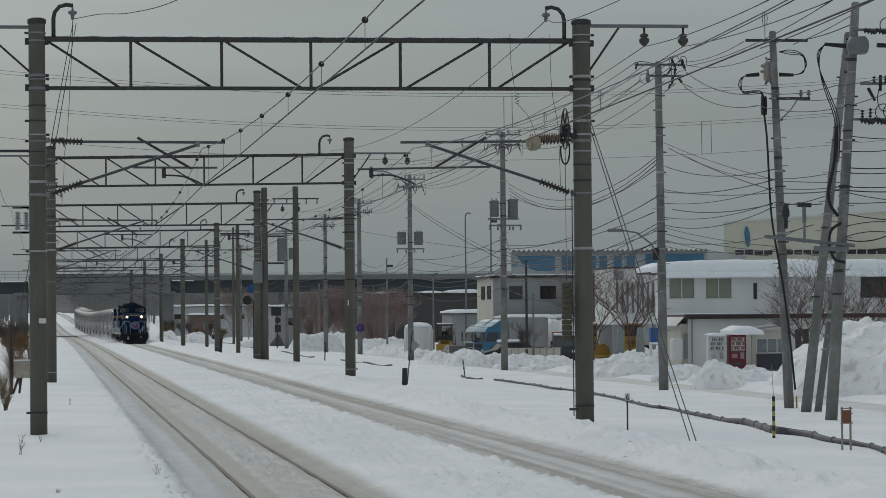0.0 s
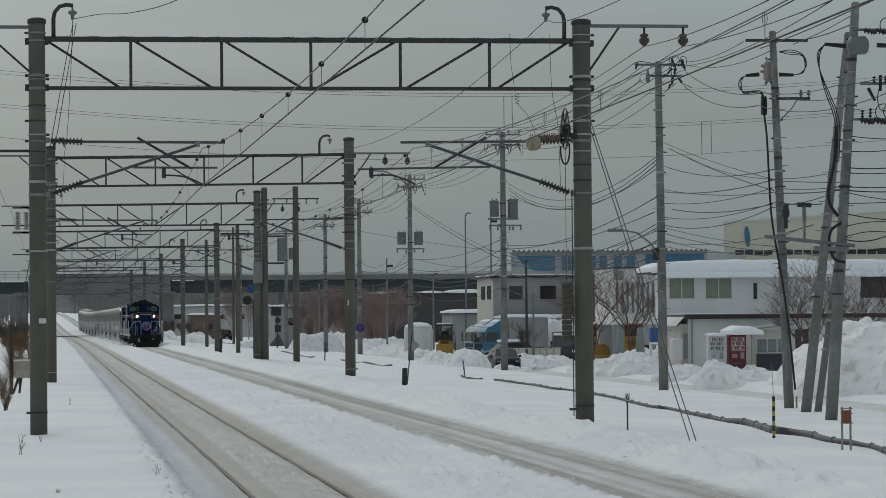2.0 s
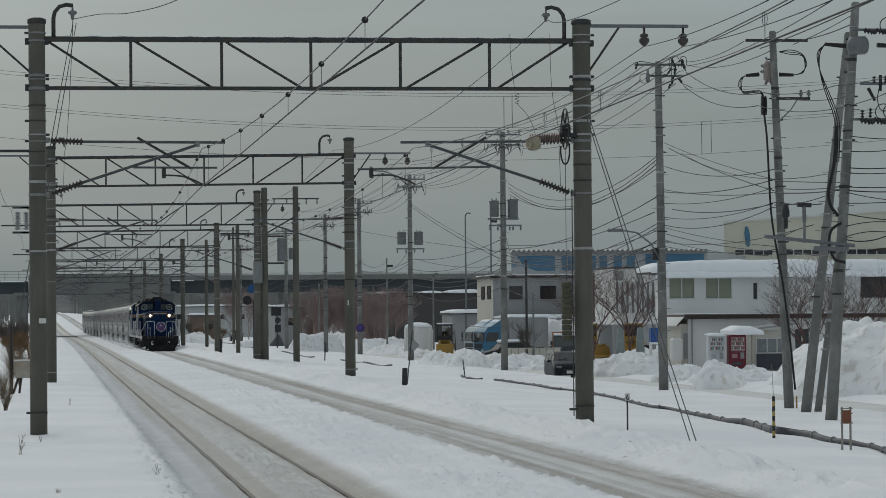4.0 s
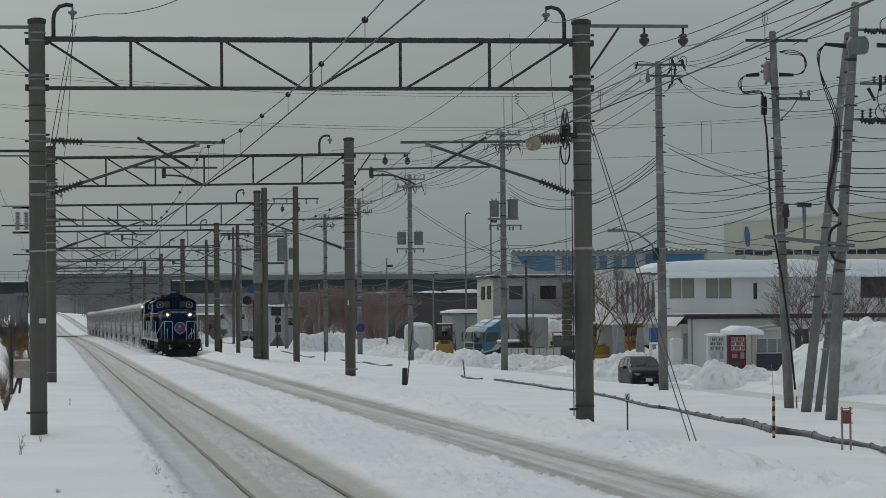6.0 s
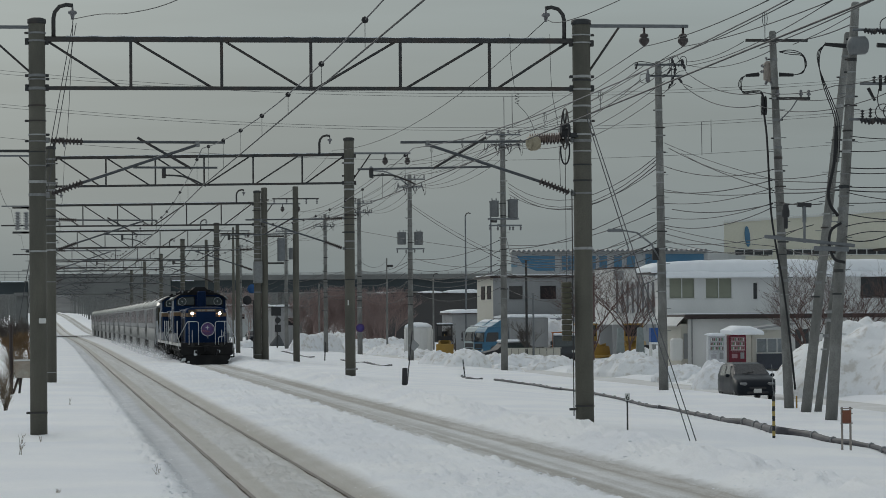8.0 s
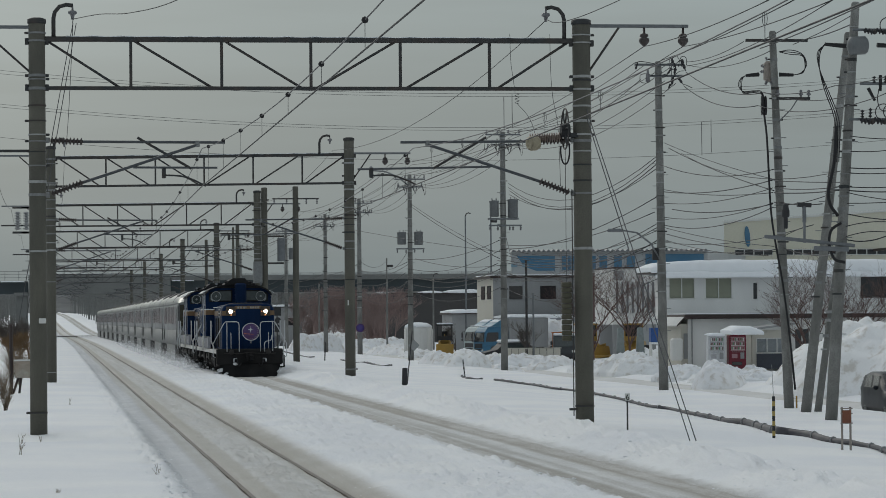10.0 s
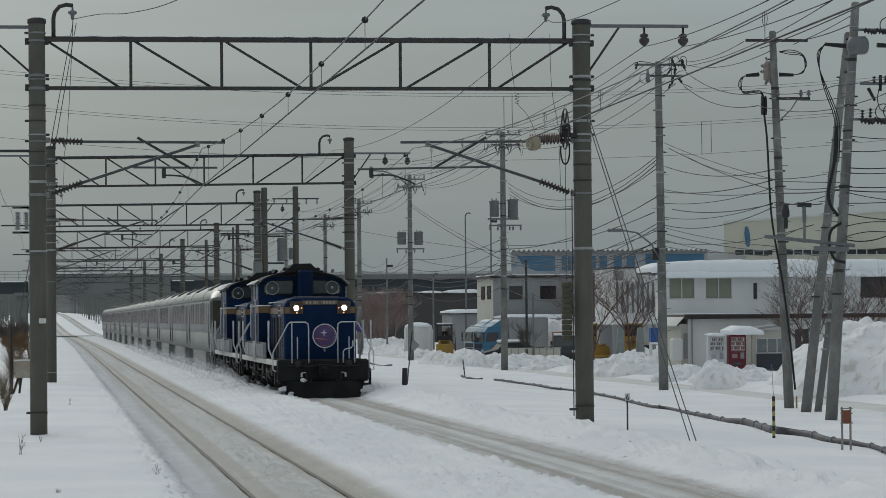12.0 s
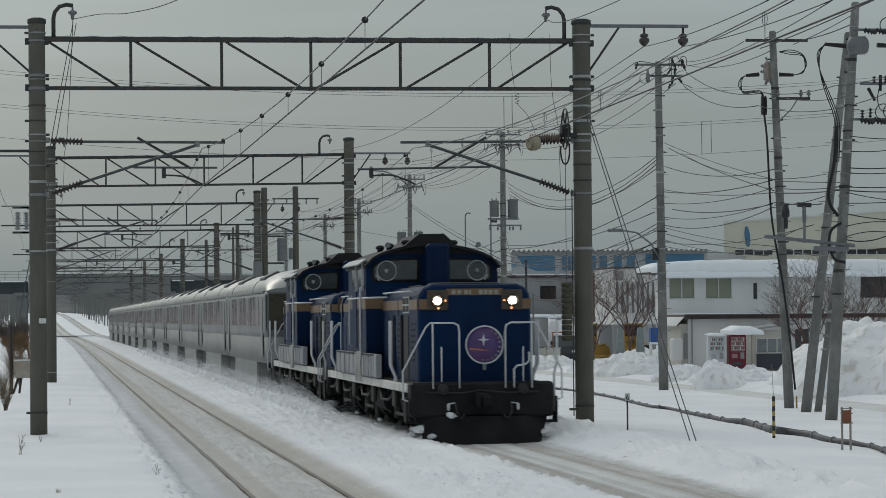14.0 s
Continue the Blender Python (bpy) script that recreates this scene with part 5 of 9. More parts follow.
def mist_mat():
    """Fine airborne snow: thins out upwards and breaks into wisps."""
    m = bpy.data.materials.new("snow_mist")
    m.use_nodes = True
    nt = m.node_tree
    N, L = nt.nodes.new, nt.links.new
    nt.nodes.remove(nt.nodes["Principled BSDF"])
    white, clear, mix = N("ShaderNodeBsdfDiffuse"), N("ShaderNodeBsdfTransparent"), N("ShaderNodeMixShader")
    white.inputs[0].default_value = (0.82, 0.83, 0.85, 1)
    co, sep, mp, no = N("ShaderNodeTexCoord"), N("ShaderNodeSeparateXYZ"), N("ShaderNodeMapping"), N("ShaderNodeTexNoise")
    mp.inputs["Scale"].default_value = (1.0, 0.22, 1.2)
    no.inputs["Scale"].default_value, no.inputs["Detail"].default_value = 1.3, 4.0
    L(co.outputs["Object"], sep.inputs[0])
    L(co.outputs["Object"], mp.inputs[0])
    L(mp.outputs[0], no.inputs["Vector"])
    up, wisp, mul = N("ShaderNodeMapRange"), N("ShaderNodeMapRange"), N("ShaderNodeMath")
    up.interpolation_type = "SMOOTHSTEP"
    for k, v in enumerate((0.0, 0.95, 0.50, 0.0)):
        up.inputs[k + 1].default_value = v
    for k, v in enumerate((0.30, 0.70, 0.15, 1.1)):
        wisp.inputs[k + 1].default_value = v
    mul.operation = "MULTIPLY"
    L(sep.outputs[2], up.inputs[0])
    L(no.outputs[0], wisp.inputs[0])
    L(up.outputs[0], mul.inputs[0])
    L(wisp.outputs[0], mul.inputs[1])
    L(mul.outputs[0], mix.inputs[0])
    L(clear.outputs[0], mix.inputs[1])
    L(white.outputs[0], mix.inputs[2])
    L(mix.outputs[0], nt.nodes["Material Output"].inputs[0])
    return m


def snow_mist():
    """Billowing bodies of snow dust along both feet of the train."""
    g = Geo()
    for side in (-1, 1):
        for k, shrink in enumerate((1.0, 0.6)):
            ys, n, vs = np.arange(9.0 + 4 * k, 170.0, 1.4), 12, []
            for y in ys:
                grow = min(1.0, (y - 8.0) / 22.0) * min(1.0, (172.0 - y) / 40.0)
                swell = 1 + 0.30 * noise.noise(Vector((y * 0.21, side * 3.0, k * 5.0))) + 0.15 * noise.noise(Vector((y * 0.7, side, k)))
                for q in range(n):
                    a = 2 * math.pi * q / n
                    vs.append((side * (1.75 + 0.62 * shrink * math.cos(a) * (0.5 + 0.5 * grow)), y, 0.05 + 0.85 * shrink * grow * swell * math.sin(a)))
            g.add(vs, [(i * n + q, i * n + (q + 1) % n, (i + 1) * n + (q + 1) % n, (i + 1) * n + q) for i in range(len(ys) - 1) for q in range(n)], True)
    return tagged(new("snow_mist", g.mesh("snow_mist", mist_mat())), "thin cloud of snow dust trailing along the train", "snow", kind="stuff")


TRAIN.append((snow_spray(), 0.0))
TRAIN.append((snow_mist(), 0.0))
# ---- bridge, buildings and yard ----
WALL_WHITE = mat("wall_white", (0.72, 0.715, 0.70), 0.8, 0, 0.06, 0.6, 12, 0.1, (0.40, 0.40, 0.40), 0.35, 0.4)
WALL_CREAM = mat("wall_cream", (0.52, 0.50, 0.44), 0.8, 0, 0.06, 0.6, 12, 0.1, (0.36, 0.34, 0.30), 0.35, 0.4)
WALL_GREY = mat("wall_grey", (0.30, 0.305, 0.31), 0.8, 0, 0.10, 0.6, 12, 0.1, (0.20, 0.20, 0.20), 0.4, 0.4)
FASCIA = mat("fascia_brown", (0.045, 0.032, 0.030), 0.6, 0, 0.2, 2, 20, 0.1)
FRAME_WHITE = mat("window_frame_white", (0.62, 0.62, 0.60), 0.5, 0, 0.06, 3, 20, 0.0)
BLIND = mat("blind_green", (0.25, 0.26, 0.20), 0.5, 0, 0.10, 1.5, 30, 0.0)
DARK_PANE = glass_mat("dark_pane", (0.03, 0.03, 0.032))
BLUE_SIGN = mat("sign_blue", (0.05, 0.15, 0.25), 0.5, 0, 0.12, 0.8, 8, 0.0, (0.12, 0.22, 0.30), 0.4)
BRIDGE_CONC = mat("bridge_concrete", (0.20, 0.205, 0.20), 0.85, 0, 0.15, 0.4, 6, 0.1, (0.12, 0.12, 0.12), 0.5)
GIRDER = mat("bridge_girder", (0.05, 0.062, 0.068), 0.6, 0.2, 0.2, 0.5, 8, 0.1)


def snow_slab(parent, x0, x1, y0, y1, z, h, seed, name="roof_snow", over=0.25):
    """A thick cap of snow with a rounded, wavy front edge."""
    g = Geo()
    n = max(6, int((x1 - x0) / 0.5))
    prof = [(0.0, 0.0), (-over * 0.9, 0.02), (-over, 0.25), (-over * 0.6, 0.65), (0.1, 0.92), (0.7, 1.0), (y1 - y0, 1.0), (y1 - y0, 0.0)]
    vs = []
    for i in range(n + 1):
        x = x0 + (x1 - x0) * i / n
        e = min(1.0, 0.45 + min(i, n - i) * 0.3)
        w = 1 + 0.14 * noise.noise(Vector((x * 0.35, seed, 0.5))) + 0.05 * noise.noise(Vector((x * 1.7, seed, 2.5)))
        hang = 0.35 * noise.noise(Vector((x * 0.7, seed, 9.0)))
        for u, v in prof:
            vs.append((x, y0 + (u * (1 + hang) if u < 0 else u), z + v * h * w * (e if v > 0.1 else 1) - (0.06 + 0.10 * hang if u < 0 and v < 0.3 else 0)))
    k = len(prof)
    g.add(vs, [(i * k + j, i * k + (j + 1) % k, (i + 1) * k + (j + 1) % k, (i + 1) * k + j) for i in range(n) for j in range(k)], True)
    g.add(vs[:k], [tuple(range(k))])
    g.add(vs[-k:], [tuple(range(k))])
    return part(name, g, SNOW_CLEAN, parent, "thick cap of snow")


def wall_with_holes(x0, x1, z0, z1, y, thick, holes):
    """A wall in the plane y, with rectangular openings (x0, x1, z0, z1)."""
    g = Geo()
    xs = sorted({x0, x1, *[h[0] for h in holes], *[h[1] for h in holes]})
    zs = sorted({z0, z1, *[h[2] for h in holes], *[h[3] for h in holes]})
    for a, b in zip(xs, xs[1:]):
        run = None
        for c, d in zip(zs, zs[1:]):
            mx, mz = (a + b) / 2, (c + d) / 2
            if any(h[0] < mx < h[1] and h[2] < mz < h[3] for h in holes):
                if run:
                    g.box((mx, y + thick / 2, (run[0] + run[1]) / 2), (b - a, thick, run[1] - run[0]))
                run = None
            else:
                run = (run[0] if run else c, d)
        if run:
            g.box(((a + b) / 2, y + thick / 2, (run[0] + run[1]) / 2), (b - a, thick, run[1] - run[0]))
    return g


def window(parent, x0, x1, z0, z1, y, sashes, pane, trim_mat=None, back=None):
    w = part("window", Geo().box(((x0 + x1) / 2, y + 0.02, z0 - 0.03), (x1 - x0 + 0.12, 0.14, 0.06), 0.01)
             .box(((x0 + x1) / 2, y + 0.05, z1 - 0.025), (x1 - x0, 0.08, 0.05)).box((x0 + 0.025, y + 0.05, (z0 + z1) / 2), (0.05, 0.08, z1 - z0))
             .box((x1 - 0.025, y + 0.05, (z0 + z1) / 2), (0.05, 0.08, z1 - z0)), trim_mat or FRAME_WHITE, parent)
    step = (x1 - x0 - 0.1) / sashes
    for i in range(sashes):
        xa = x0 + 0.05 + i * step
        part("pane", Geo().box((xa + step / 2, y + 0.09 - 0.02 * (i % 2), (z0 + z1) / 2), (step - 0.03, 0.02, z1 - z0 - 0.06)), pane, w)
        if i:
            part("mullion", Geo().box((xa, y + 0.05, (z0 + z1) / 2), (0.06, 0.07, z1 - z0 - 0.05)), trim_mat or FRAME_WHITE, w)
    return w


def white_building():
    t = thing("office_building", pose(0, 0, 0), "pale two-storey office with snow-laden roof and brown lower eaves", "building")
    holes = [(40.2, 41.95, 3.52, 4.88), (42.65, 44.46, 3.5, 4.86), (45.85, 46.22, 3.41, 4.54), (53.2, 56.2, 3.53, 4.86)]
    up = part("upper_wall", wall_with_holes(40.0, 62, 2.0, 5.15, 190, 0.25, holes).box((51.0, 192.0, 3.5), (21.9, 3.4, 3.1)), WALL_WHITE, t)
    window(up, 40.2, 41.95, 3.52, 4.88, 190, 2, BLIND)
    window(up, 42.65, 44.46, 3.5, 4.86, 190, 2, BLIND)
    window(up, 45.85, 46.22, 3.41, 4.54, 190, 1, DARK_PANE)
    window(up, 53.2, 56.2, 3.53, 4.86, 190, 2, DARK_PANE, FASCIA)
    part("gutter", Geo().cyl((38.8, 189.7, 5.06), (62, 189.7, 5.06), 0.07, n=8), WALL_GREY, up)
    part("upper_roof", Geo().box((50.5, 191.8, 5.22), (23.2, 4.8, 0.14), 0.03), FASCIA, t)
    snow_slab(t, 38.9, 62.2, 189.6, 194.4, 5.22, 0.78, 4.0)
    snow_slab(t, 39.2, 62.0, 189.30, 189.62, 4.90, 0.42, 9.0, "snow_lip", 0.10)
    lo = part("lower_wall", wall_with_holes(39.7, 62, -1.3, 2.15, 182, 0.2, [(46.6, 47.6, 0.2, 1.5)]).box((51, 186.1, 0.4), (21.8, 7.6, 3.4)), WALL_WHITE, t)
    window(lo, 46.6, 47.6, 0.2, 1.5, 182, 2, DARK_PANE)
    part("eaves", Geo().box((50.6, 185.7, 2.30), (22.4, 8.4, 0.26), 0.03), FASCIA, t, "dark brown eaves board")
    part("roof_snow", Geo().box((50.6, 185.9, 2.47), (22.3, 8.3, 0.08), 0.03), SNOW_CLEAN, t)
    end = part("porch_wall", Geo().box((39.6, 184.2, 0.35), (0.62, 4.2, 3.0)), WALL_CREAM, t, "cream side porch")
    part("porch_roof", Geo().prism([(38.95, 1.70), (39.5, 2.3), (39.5, 2.42), (38.95, 1.78)], "y", 181.7, 188), WALL_WHITE, t)
    part("porch_edge", Geo().prism([(38.93, 1.69), (39.52, 2.31), (39.52, 2.43), (38.93, 1.79)], "y", 181.62, 181.68), FASCIA, t, "dark brown edge board")
    part("door", Geo().box((39.62, 182.07, 0.45), (0.36, 0.06, 1.6), 0.01), WALL_GREY, end)
    part("tank", Geo().box((38.9, 181.7, 0.25), (0.75, 0.7, 1.4), 0.12), FRAME_WHITE, end, "small white oil tank")
    part("downpipe", Geo().cyl((39.95, 181.92, -1.0), (39.95, 181.92, 2.2), 0.04, n=8), WALL_GREY, lo)
    return t


white_building()


def kiosk():
    t = thing("ticket_shed", pose(44.1, 178, -1.0), "small cream shed with dark lower panel beside the office", "shed")
    w = part("wall", wall_with_holes(-1.2, 1.25, 0, 2.45, 0, 0.12, [(-0.95, 1.05, 1.05, 1.95)]).box((0, 1.3, 1.15), (2.45, 2.2, 2.3)), WALL_CREAM, t)
    window(w, -0.95, 1.05, 1.05, 1.95, 0, 3, mat("pane_pale", (0.22, 0.24, 0.25), 0.25, 0, 0.2, 1.5, 9, 0.0), FRAME_WHITE)
    part("lower_panel", Geo().box((0.1, -0.03, 0.5), (2.1, 0.05, 0.95), 0.01), mat("shed_panel", (0.05, 0.055, 0.07), 0.5), t, "dark lower panel")
    part("roof", Geo().prism([(-1.4, 2.42), (1.5, 2.78), (1.5, 2.90), (-1.4, 2.54)], "y", -0.4, 2.6), WALL_GREY, t)
    return t


SHED = kiosk()
cap = snow_slab(SHED, 41.0, 43.0, 175.7, 178.6, 1.22, 0.50, 12.0, "snow_cap", 0.35)
cap.matrix_parent_inverse = SHED.matrix_basis.inverted()


def vending(x, material, label, tint):
    t = thing("vending_machine", pose(x, 176, -1.0), label, "vending machine", "vending machines beside the office")
    part("cabinet", Geo().box((0, 0.38, 1.08), (1.06, 0.72, 2.16), 0.03), material, t)
    d = part("display_window", Geo().box((0, 0.01, 1.62), (0.86, 0.03, 0.86), 0.02), mat("display_%s" % tint, (0.40, 0.40, 0.42) if tint == "pale" else (0.34, 0.20, 0.22), 0.3, 0, 0.15, 4, 20, 0), t)
    cols = [mat("can_%s" % n, c, 0.4) if "can_%s" % n not in bpy.data.materials else bpy.data.materials["can_%s" % n] for n, c in
            (("red", (0.22, 0.08, 0.08)), ("green", (0.08, 0.25, 0.12)), ("white", (0.6, 0.6, 0.6)), ("brown", (0.12, 0.06, 0.04)))]
    for r in range(3):
        for k in range(8):
            part("can", Geo().cyl((-0.36 + k * 0.103, -0.015, 1.28 + r * 0.27), (-0.36 + k * 0.103, -0.015, 1.44 + r * 0.27), 0.028, n=8), cols[(k * 5 + r * 3 + int(x)) % 4], d)
        part("shelf", Geo().box((0, -0.012, 1.255 + r * 0.27), (0.84, 0.03, 0.025)), FRAME_WHITE, d)
    part("label_panel", Geo().box((-0.2, 0.0, 0.88), (0.34, 0.03, 0.26), 0.01), bpy.data.materials["display_%s" % tint], t)
    for k in range(6):
        part("button", Geo().box((-0.32 + k * 0.13, -0.012, 1.13), (0.07, 0.03, 0.035), 0.008), WALL_GREY, t)
    part("coin_panel", Geo().box((0.28, 0.0, 0.90), (0.24, 0.03, 0.38), 0.01), WALL_GREY, t)
    part("outlet", Geo().box((-0.05, 0.0, 0.42), (0.62, 0.03, 0.22), 0.01), DARK_PANE, t)
    part("foot", Geo().box((0, 0.4, -0.04), (1.0, 0.6, 0.1)), DARK_PANE, t)
    return t


VEND = vending(40.2, mat("vending_white", (0.55, 0.56, 0.58), 0.4), "white drinks vending machine with rows of cans, snow on top", "pale")
vending(41.5, mat("vending_red", (0.15, 0.014, 0.028), 0.45), "dark red drinks vending machine with rows of cans", "rosy")
cap = snow_slab(VEND, 39.6, 40.72, 176.0, 176.8, 1.17, 0.14, 15.0, "snow_cap", 0.05)
cap.matrix_parent_inverse = VEND.matrix_basis.inverted()


def grey_building():
    t = thing("workshop_building", pose(0, 0, 0), "grey flat-roofed workshop with dark windows behind the yard", "building")
    holes = [(40.7, 42.03, 3.95, 5.22), (43.54, 45.1, 3.95, 5.22)]
    f = part("front_wall", wall_with_holes(39.3, 52, -1.2, 5.9, 262, 0.2, holes), WALL_GREY, t)
    for h in holes:
        window(f, *h[:2], *h[2:], 262, 1, DARK_PANE, WALL_GREY)
    sw = part("side_wall", Geo().box((39.4, 267.2, 2.35), (0.2, 10.0, 7.1)), WALL_CREAM, t, "cream side wall")
    for y in (264.4, 268.2):
        part("window", Geo().box((39.28, y, 4.6), (0.08, 2.2, 1.25), 0.02), DARK_PANE, sw)
    part("back_wall", Geo().box((45.8, 272, 2.35), (12.4, 0.2, 7.1)), WALL_GREY, t)
    part("roof", Geo().box((45.7, 267.1, 6.0), (13.4, 10.6, 0.22), 0.03), FASCIA, t)
    part("roof_snow", Geo().box((45.7, 267.3, 6.16), (13.0, 10.2, 0.12), 0.04), SNOW_CLEAN, t)
    part("annex_wall", Geo().box((43.2, 259.4, 0.55), (7.6, 5.0, 3.5)), mat("annex_grey", (0.34, 0.35, 0.37), 0.8, 0, 0.1, 0.8, 10, 0.1), t, "lean-to annex")
    snow_slab(t, 39.3, 47.0, 257.0, 261.9, 2.30, 0.30, 21.0)
    return t


grey_building()


def striped_building():
    t = thing("panel_building", pose(0, 0, 0), "white panelled building with dark vertical slots behind a bare tree", "building")
    SLOT = mat("slot_dark", (0.20, 0.205, 0.215), 0.6)
    w = part("wall", Geo().box((46.35, 236, 3.95), (3.7, 8.0, 4.5)), WALL_WHITE, t)
    part("lower_wall", Geo().box((46.35, 239, 0.3), (3.6, 1.5, 2.9)), WALL_GREY, t, "grey recessed ground floor")
    for x in (44.7, 47.9):
        part("column", Geo().box((x, 232.4, 0.3), (0.3, 0.3, 2.9)), WALL_GREY, t)
    for k in range(8):
        part("slot", Geo().box((44.85 + k * 0.42, 231.99, 3.85), (0.17, 0.06, 2.5)), SLOT, w)
    part("parapet", Geo().box((46.35, 236, 6.25), (3.9, 8.3, 0.12), 0.03), FASCIA, t)
    part("sign", Geo().box((45.0, 231.97, 5.65), (0.8, 0.06, 0.75), 0.01), WALL_GREY, w, "small grey square sign")
    return t


striped_building()
rd = thing("red_shed", pose(0, 0, 0), "tall dark red clad shed behind a bare tree", "building")
part("wall", Geo().box((46.55, 247, 2.4), (1.9, 3.0, 7.0)), mat("clad_red", (0.085, 0.035, 0.035), 0.7, 0, 0.25, 1.0, 12, 0.1, (0.05, 0.025, 0.025), 0.5, 0.3), rd)
for k in range(4):
    part("cladding_rib", Geo().box((45.7 + k * 0.55, 245.46, 2.4), (0.06, 0.06, 6.9)), bpy.data.materials["clad_red"], rd)
part("roof", Geo().box((46.55, 247, 5.98), (2.1, 3.2, 0.14), 0.02), FASCIA, rd)


def warehouse():
    t = thing("warehouse", pose(0, 0, 0), "long grey warehouse with a blue sign band and folded-plate roof", "warehouse")
    plan = [(51.6, 330.0), (74.4, 330.0), (86.0, 360.0), (60.0, 360.0)]
    w = part("wall", Geo().prism(plan, "z", -1.1, 9.75), mat("warehouse_pale", (0.40, 0.41, 0.41), 0.8, 0, 0.08, 0.4, 8, 0.05, (0.28, 0.29, 0.29), 0.4, 0.4), t)
    for k in range(40):
        part("roof_fold", Geo().prism([(51.5 + k * 0.57, 9.75), (51.785 + k * 0.57, 10.03), (52.07 + k * 0.57, 9.75)], "y", 329.2, 331.0), GALV, t)
    back = part("sign_board", Geo().box((62.9, 329.95, 8.45), (22.4, 0.1, 2.1)), mat("sign_board_pale", (0.36, 0.375, 0.385), 0.6, 0, 0.12, 0.8, 8, 0.0, (0.27, 0.30, 0.32), 0.5), w, "faded pale sign board")
    part("sign_band", Geo().prism([(52.2, 9.3), (56.6, 9.3), (56.6, 7.6), (54.4, 7.6), (53.1, 8.1)], "y", 329.82, 329.89), BLUE_SIGN, back, "faded blue sign band")
    part("sign_band", Geo().box((70.5, 329.87, 8.85), (6.8, 0.06, 1.15), 0.01), BLUE_SIGN, back, "blue sign band")
    pale = mat("sign_pale", (0.17, 0.27, 0.34), 0.5, 0, 0.1, 1, 10, 0)
    for x, wd in ((57.65, 0.45), (58.25, 0.35), (58.75, 0.45), (59.55, 0.42), (60.85, 0.95), (62.2, 0.9), (63.9, 0.9), (65.4, 0.95)):
        part("sign_bar", Geo().box((x, 329.87, 8.45), (wd, 0.06, 1.6), 0.01), BLUE_SIGN, back)
    for x in (51.9, 53.2):
        part("sign_bar", Geo().box((x, 329.82, 8.2), (0.7, 0.06, 0.35), 0.01), pale, back)
    for k in range(12):
        part("cladding_rib", Geo().box((50.8 + k * 2.05, 329.95, 3.6), (0.08, 0.1, 6.0)), WALL_GREY, w)
    return t


warehouse()


def factory():
    t = thing("factory_building", pose(0, 0, 0), "large cream factory block with blue emblem beyond the office", "building")
    cream = mat("factory_cream", (0.60, 0.58, 0.48), 0.8, 0, 0.06, 0.2, 4, 0.05, (0.36, 0.35, 0.3), 0.3)
    def slanted(outline, y0, y1):
        """A block whose flank runs away to the side, so that the plan is a rhomboid."""
        n, shift = len(outline), 8.0
        vs = [(x, y0, z) for x, z in outline] + [(x + shift, y1, z) for x, z in outline]
        return Geo().add(vs, [(i, (i + 1) % n, n + (i + 1) % n, n + i) for i in range(n)] + [tuple(range(n)), tuple(range(n, 2 * n))])

    w = part("wall", slanted([(83.3, -1), (112, -1), (112, 15.8), (99.0, 14.9), (83.3, 13.9)], 360, 390), cream, t)
    part("roof_edge", slanted([(83.2, 13.9), (99, 14.9), (112, 15.8), (112, 16.05), (99, 15.15), (83.2, 14.15)], 359.8, 390), FRAME_WHITE, t)
    em = [(86.25 + 0.34 * math.cos(a) - 0.1 * math.sin(a), 12.2 + 1.3 * math.sin(a)) for a in np.linspace(0, 2 * math.pi, 24, endpoint=False)]
    part("emblem", Geo().prism(em, "y", 359.85, 359.98), BLUE_SIGN, w, "plain blue oval emblem")
    for x0, x1 in ((84.6, 89.5), (91.0, 98.0), (99.0, 104.2)):
        f = part("window_band", Geo().box(((x0 + x1) / 2, 359.94, 10.2), (x1 - x0, 0.12, 0.8)), FRAME_WHITE, w)
        n = int((x1 - x0) / 1.1)
        for k in range(n):
            part("pane", Geo().box((x0 + (k + 0.5) * (x1 - x0) / n, 359.86, 10.2), ((x1 - x0) / n - 0.15, 0.06, 0.6)), DARK_PANE, f)
    part("sign", Geo().box((102.5, 345, 11.2), (4.2, 0.3, 1.0), 0.03), FASCIA, t)
    part("sign_frame", Geo().box((102.5, 352, 10.4), (0.3, 15, 0.3)), FASCIA, t)
    return t


factory()


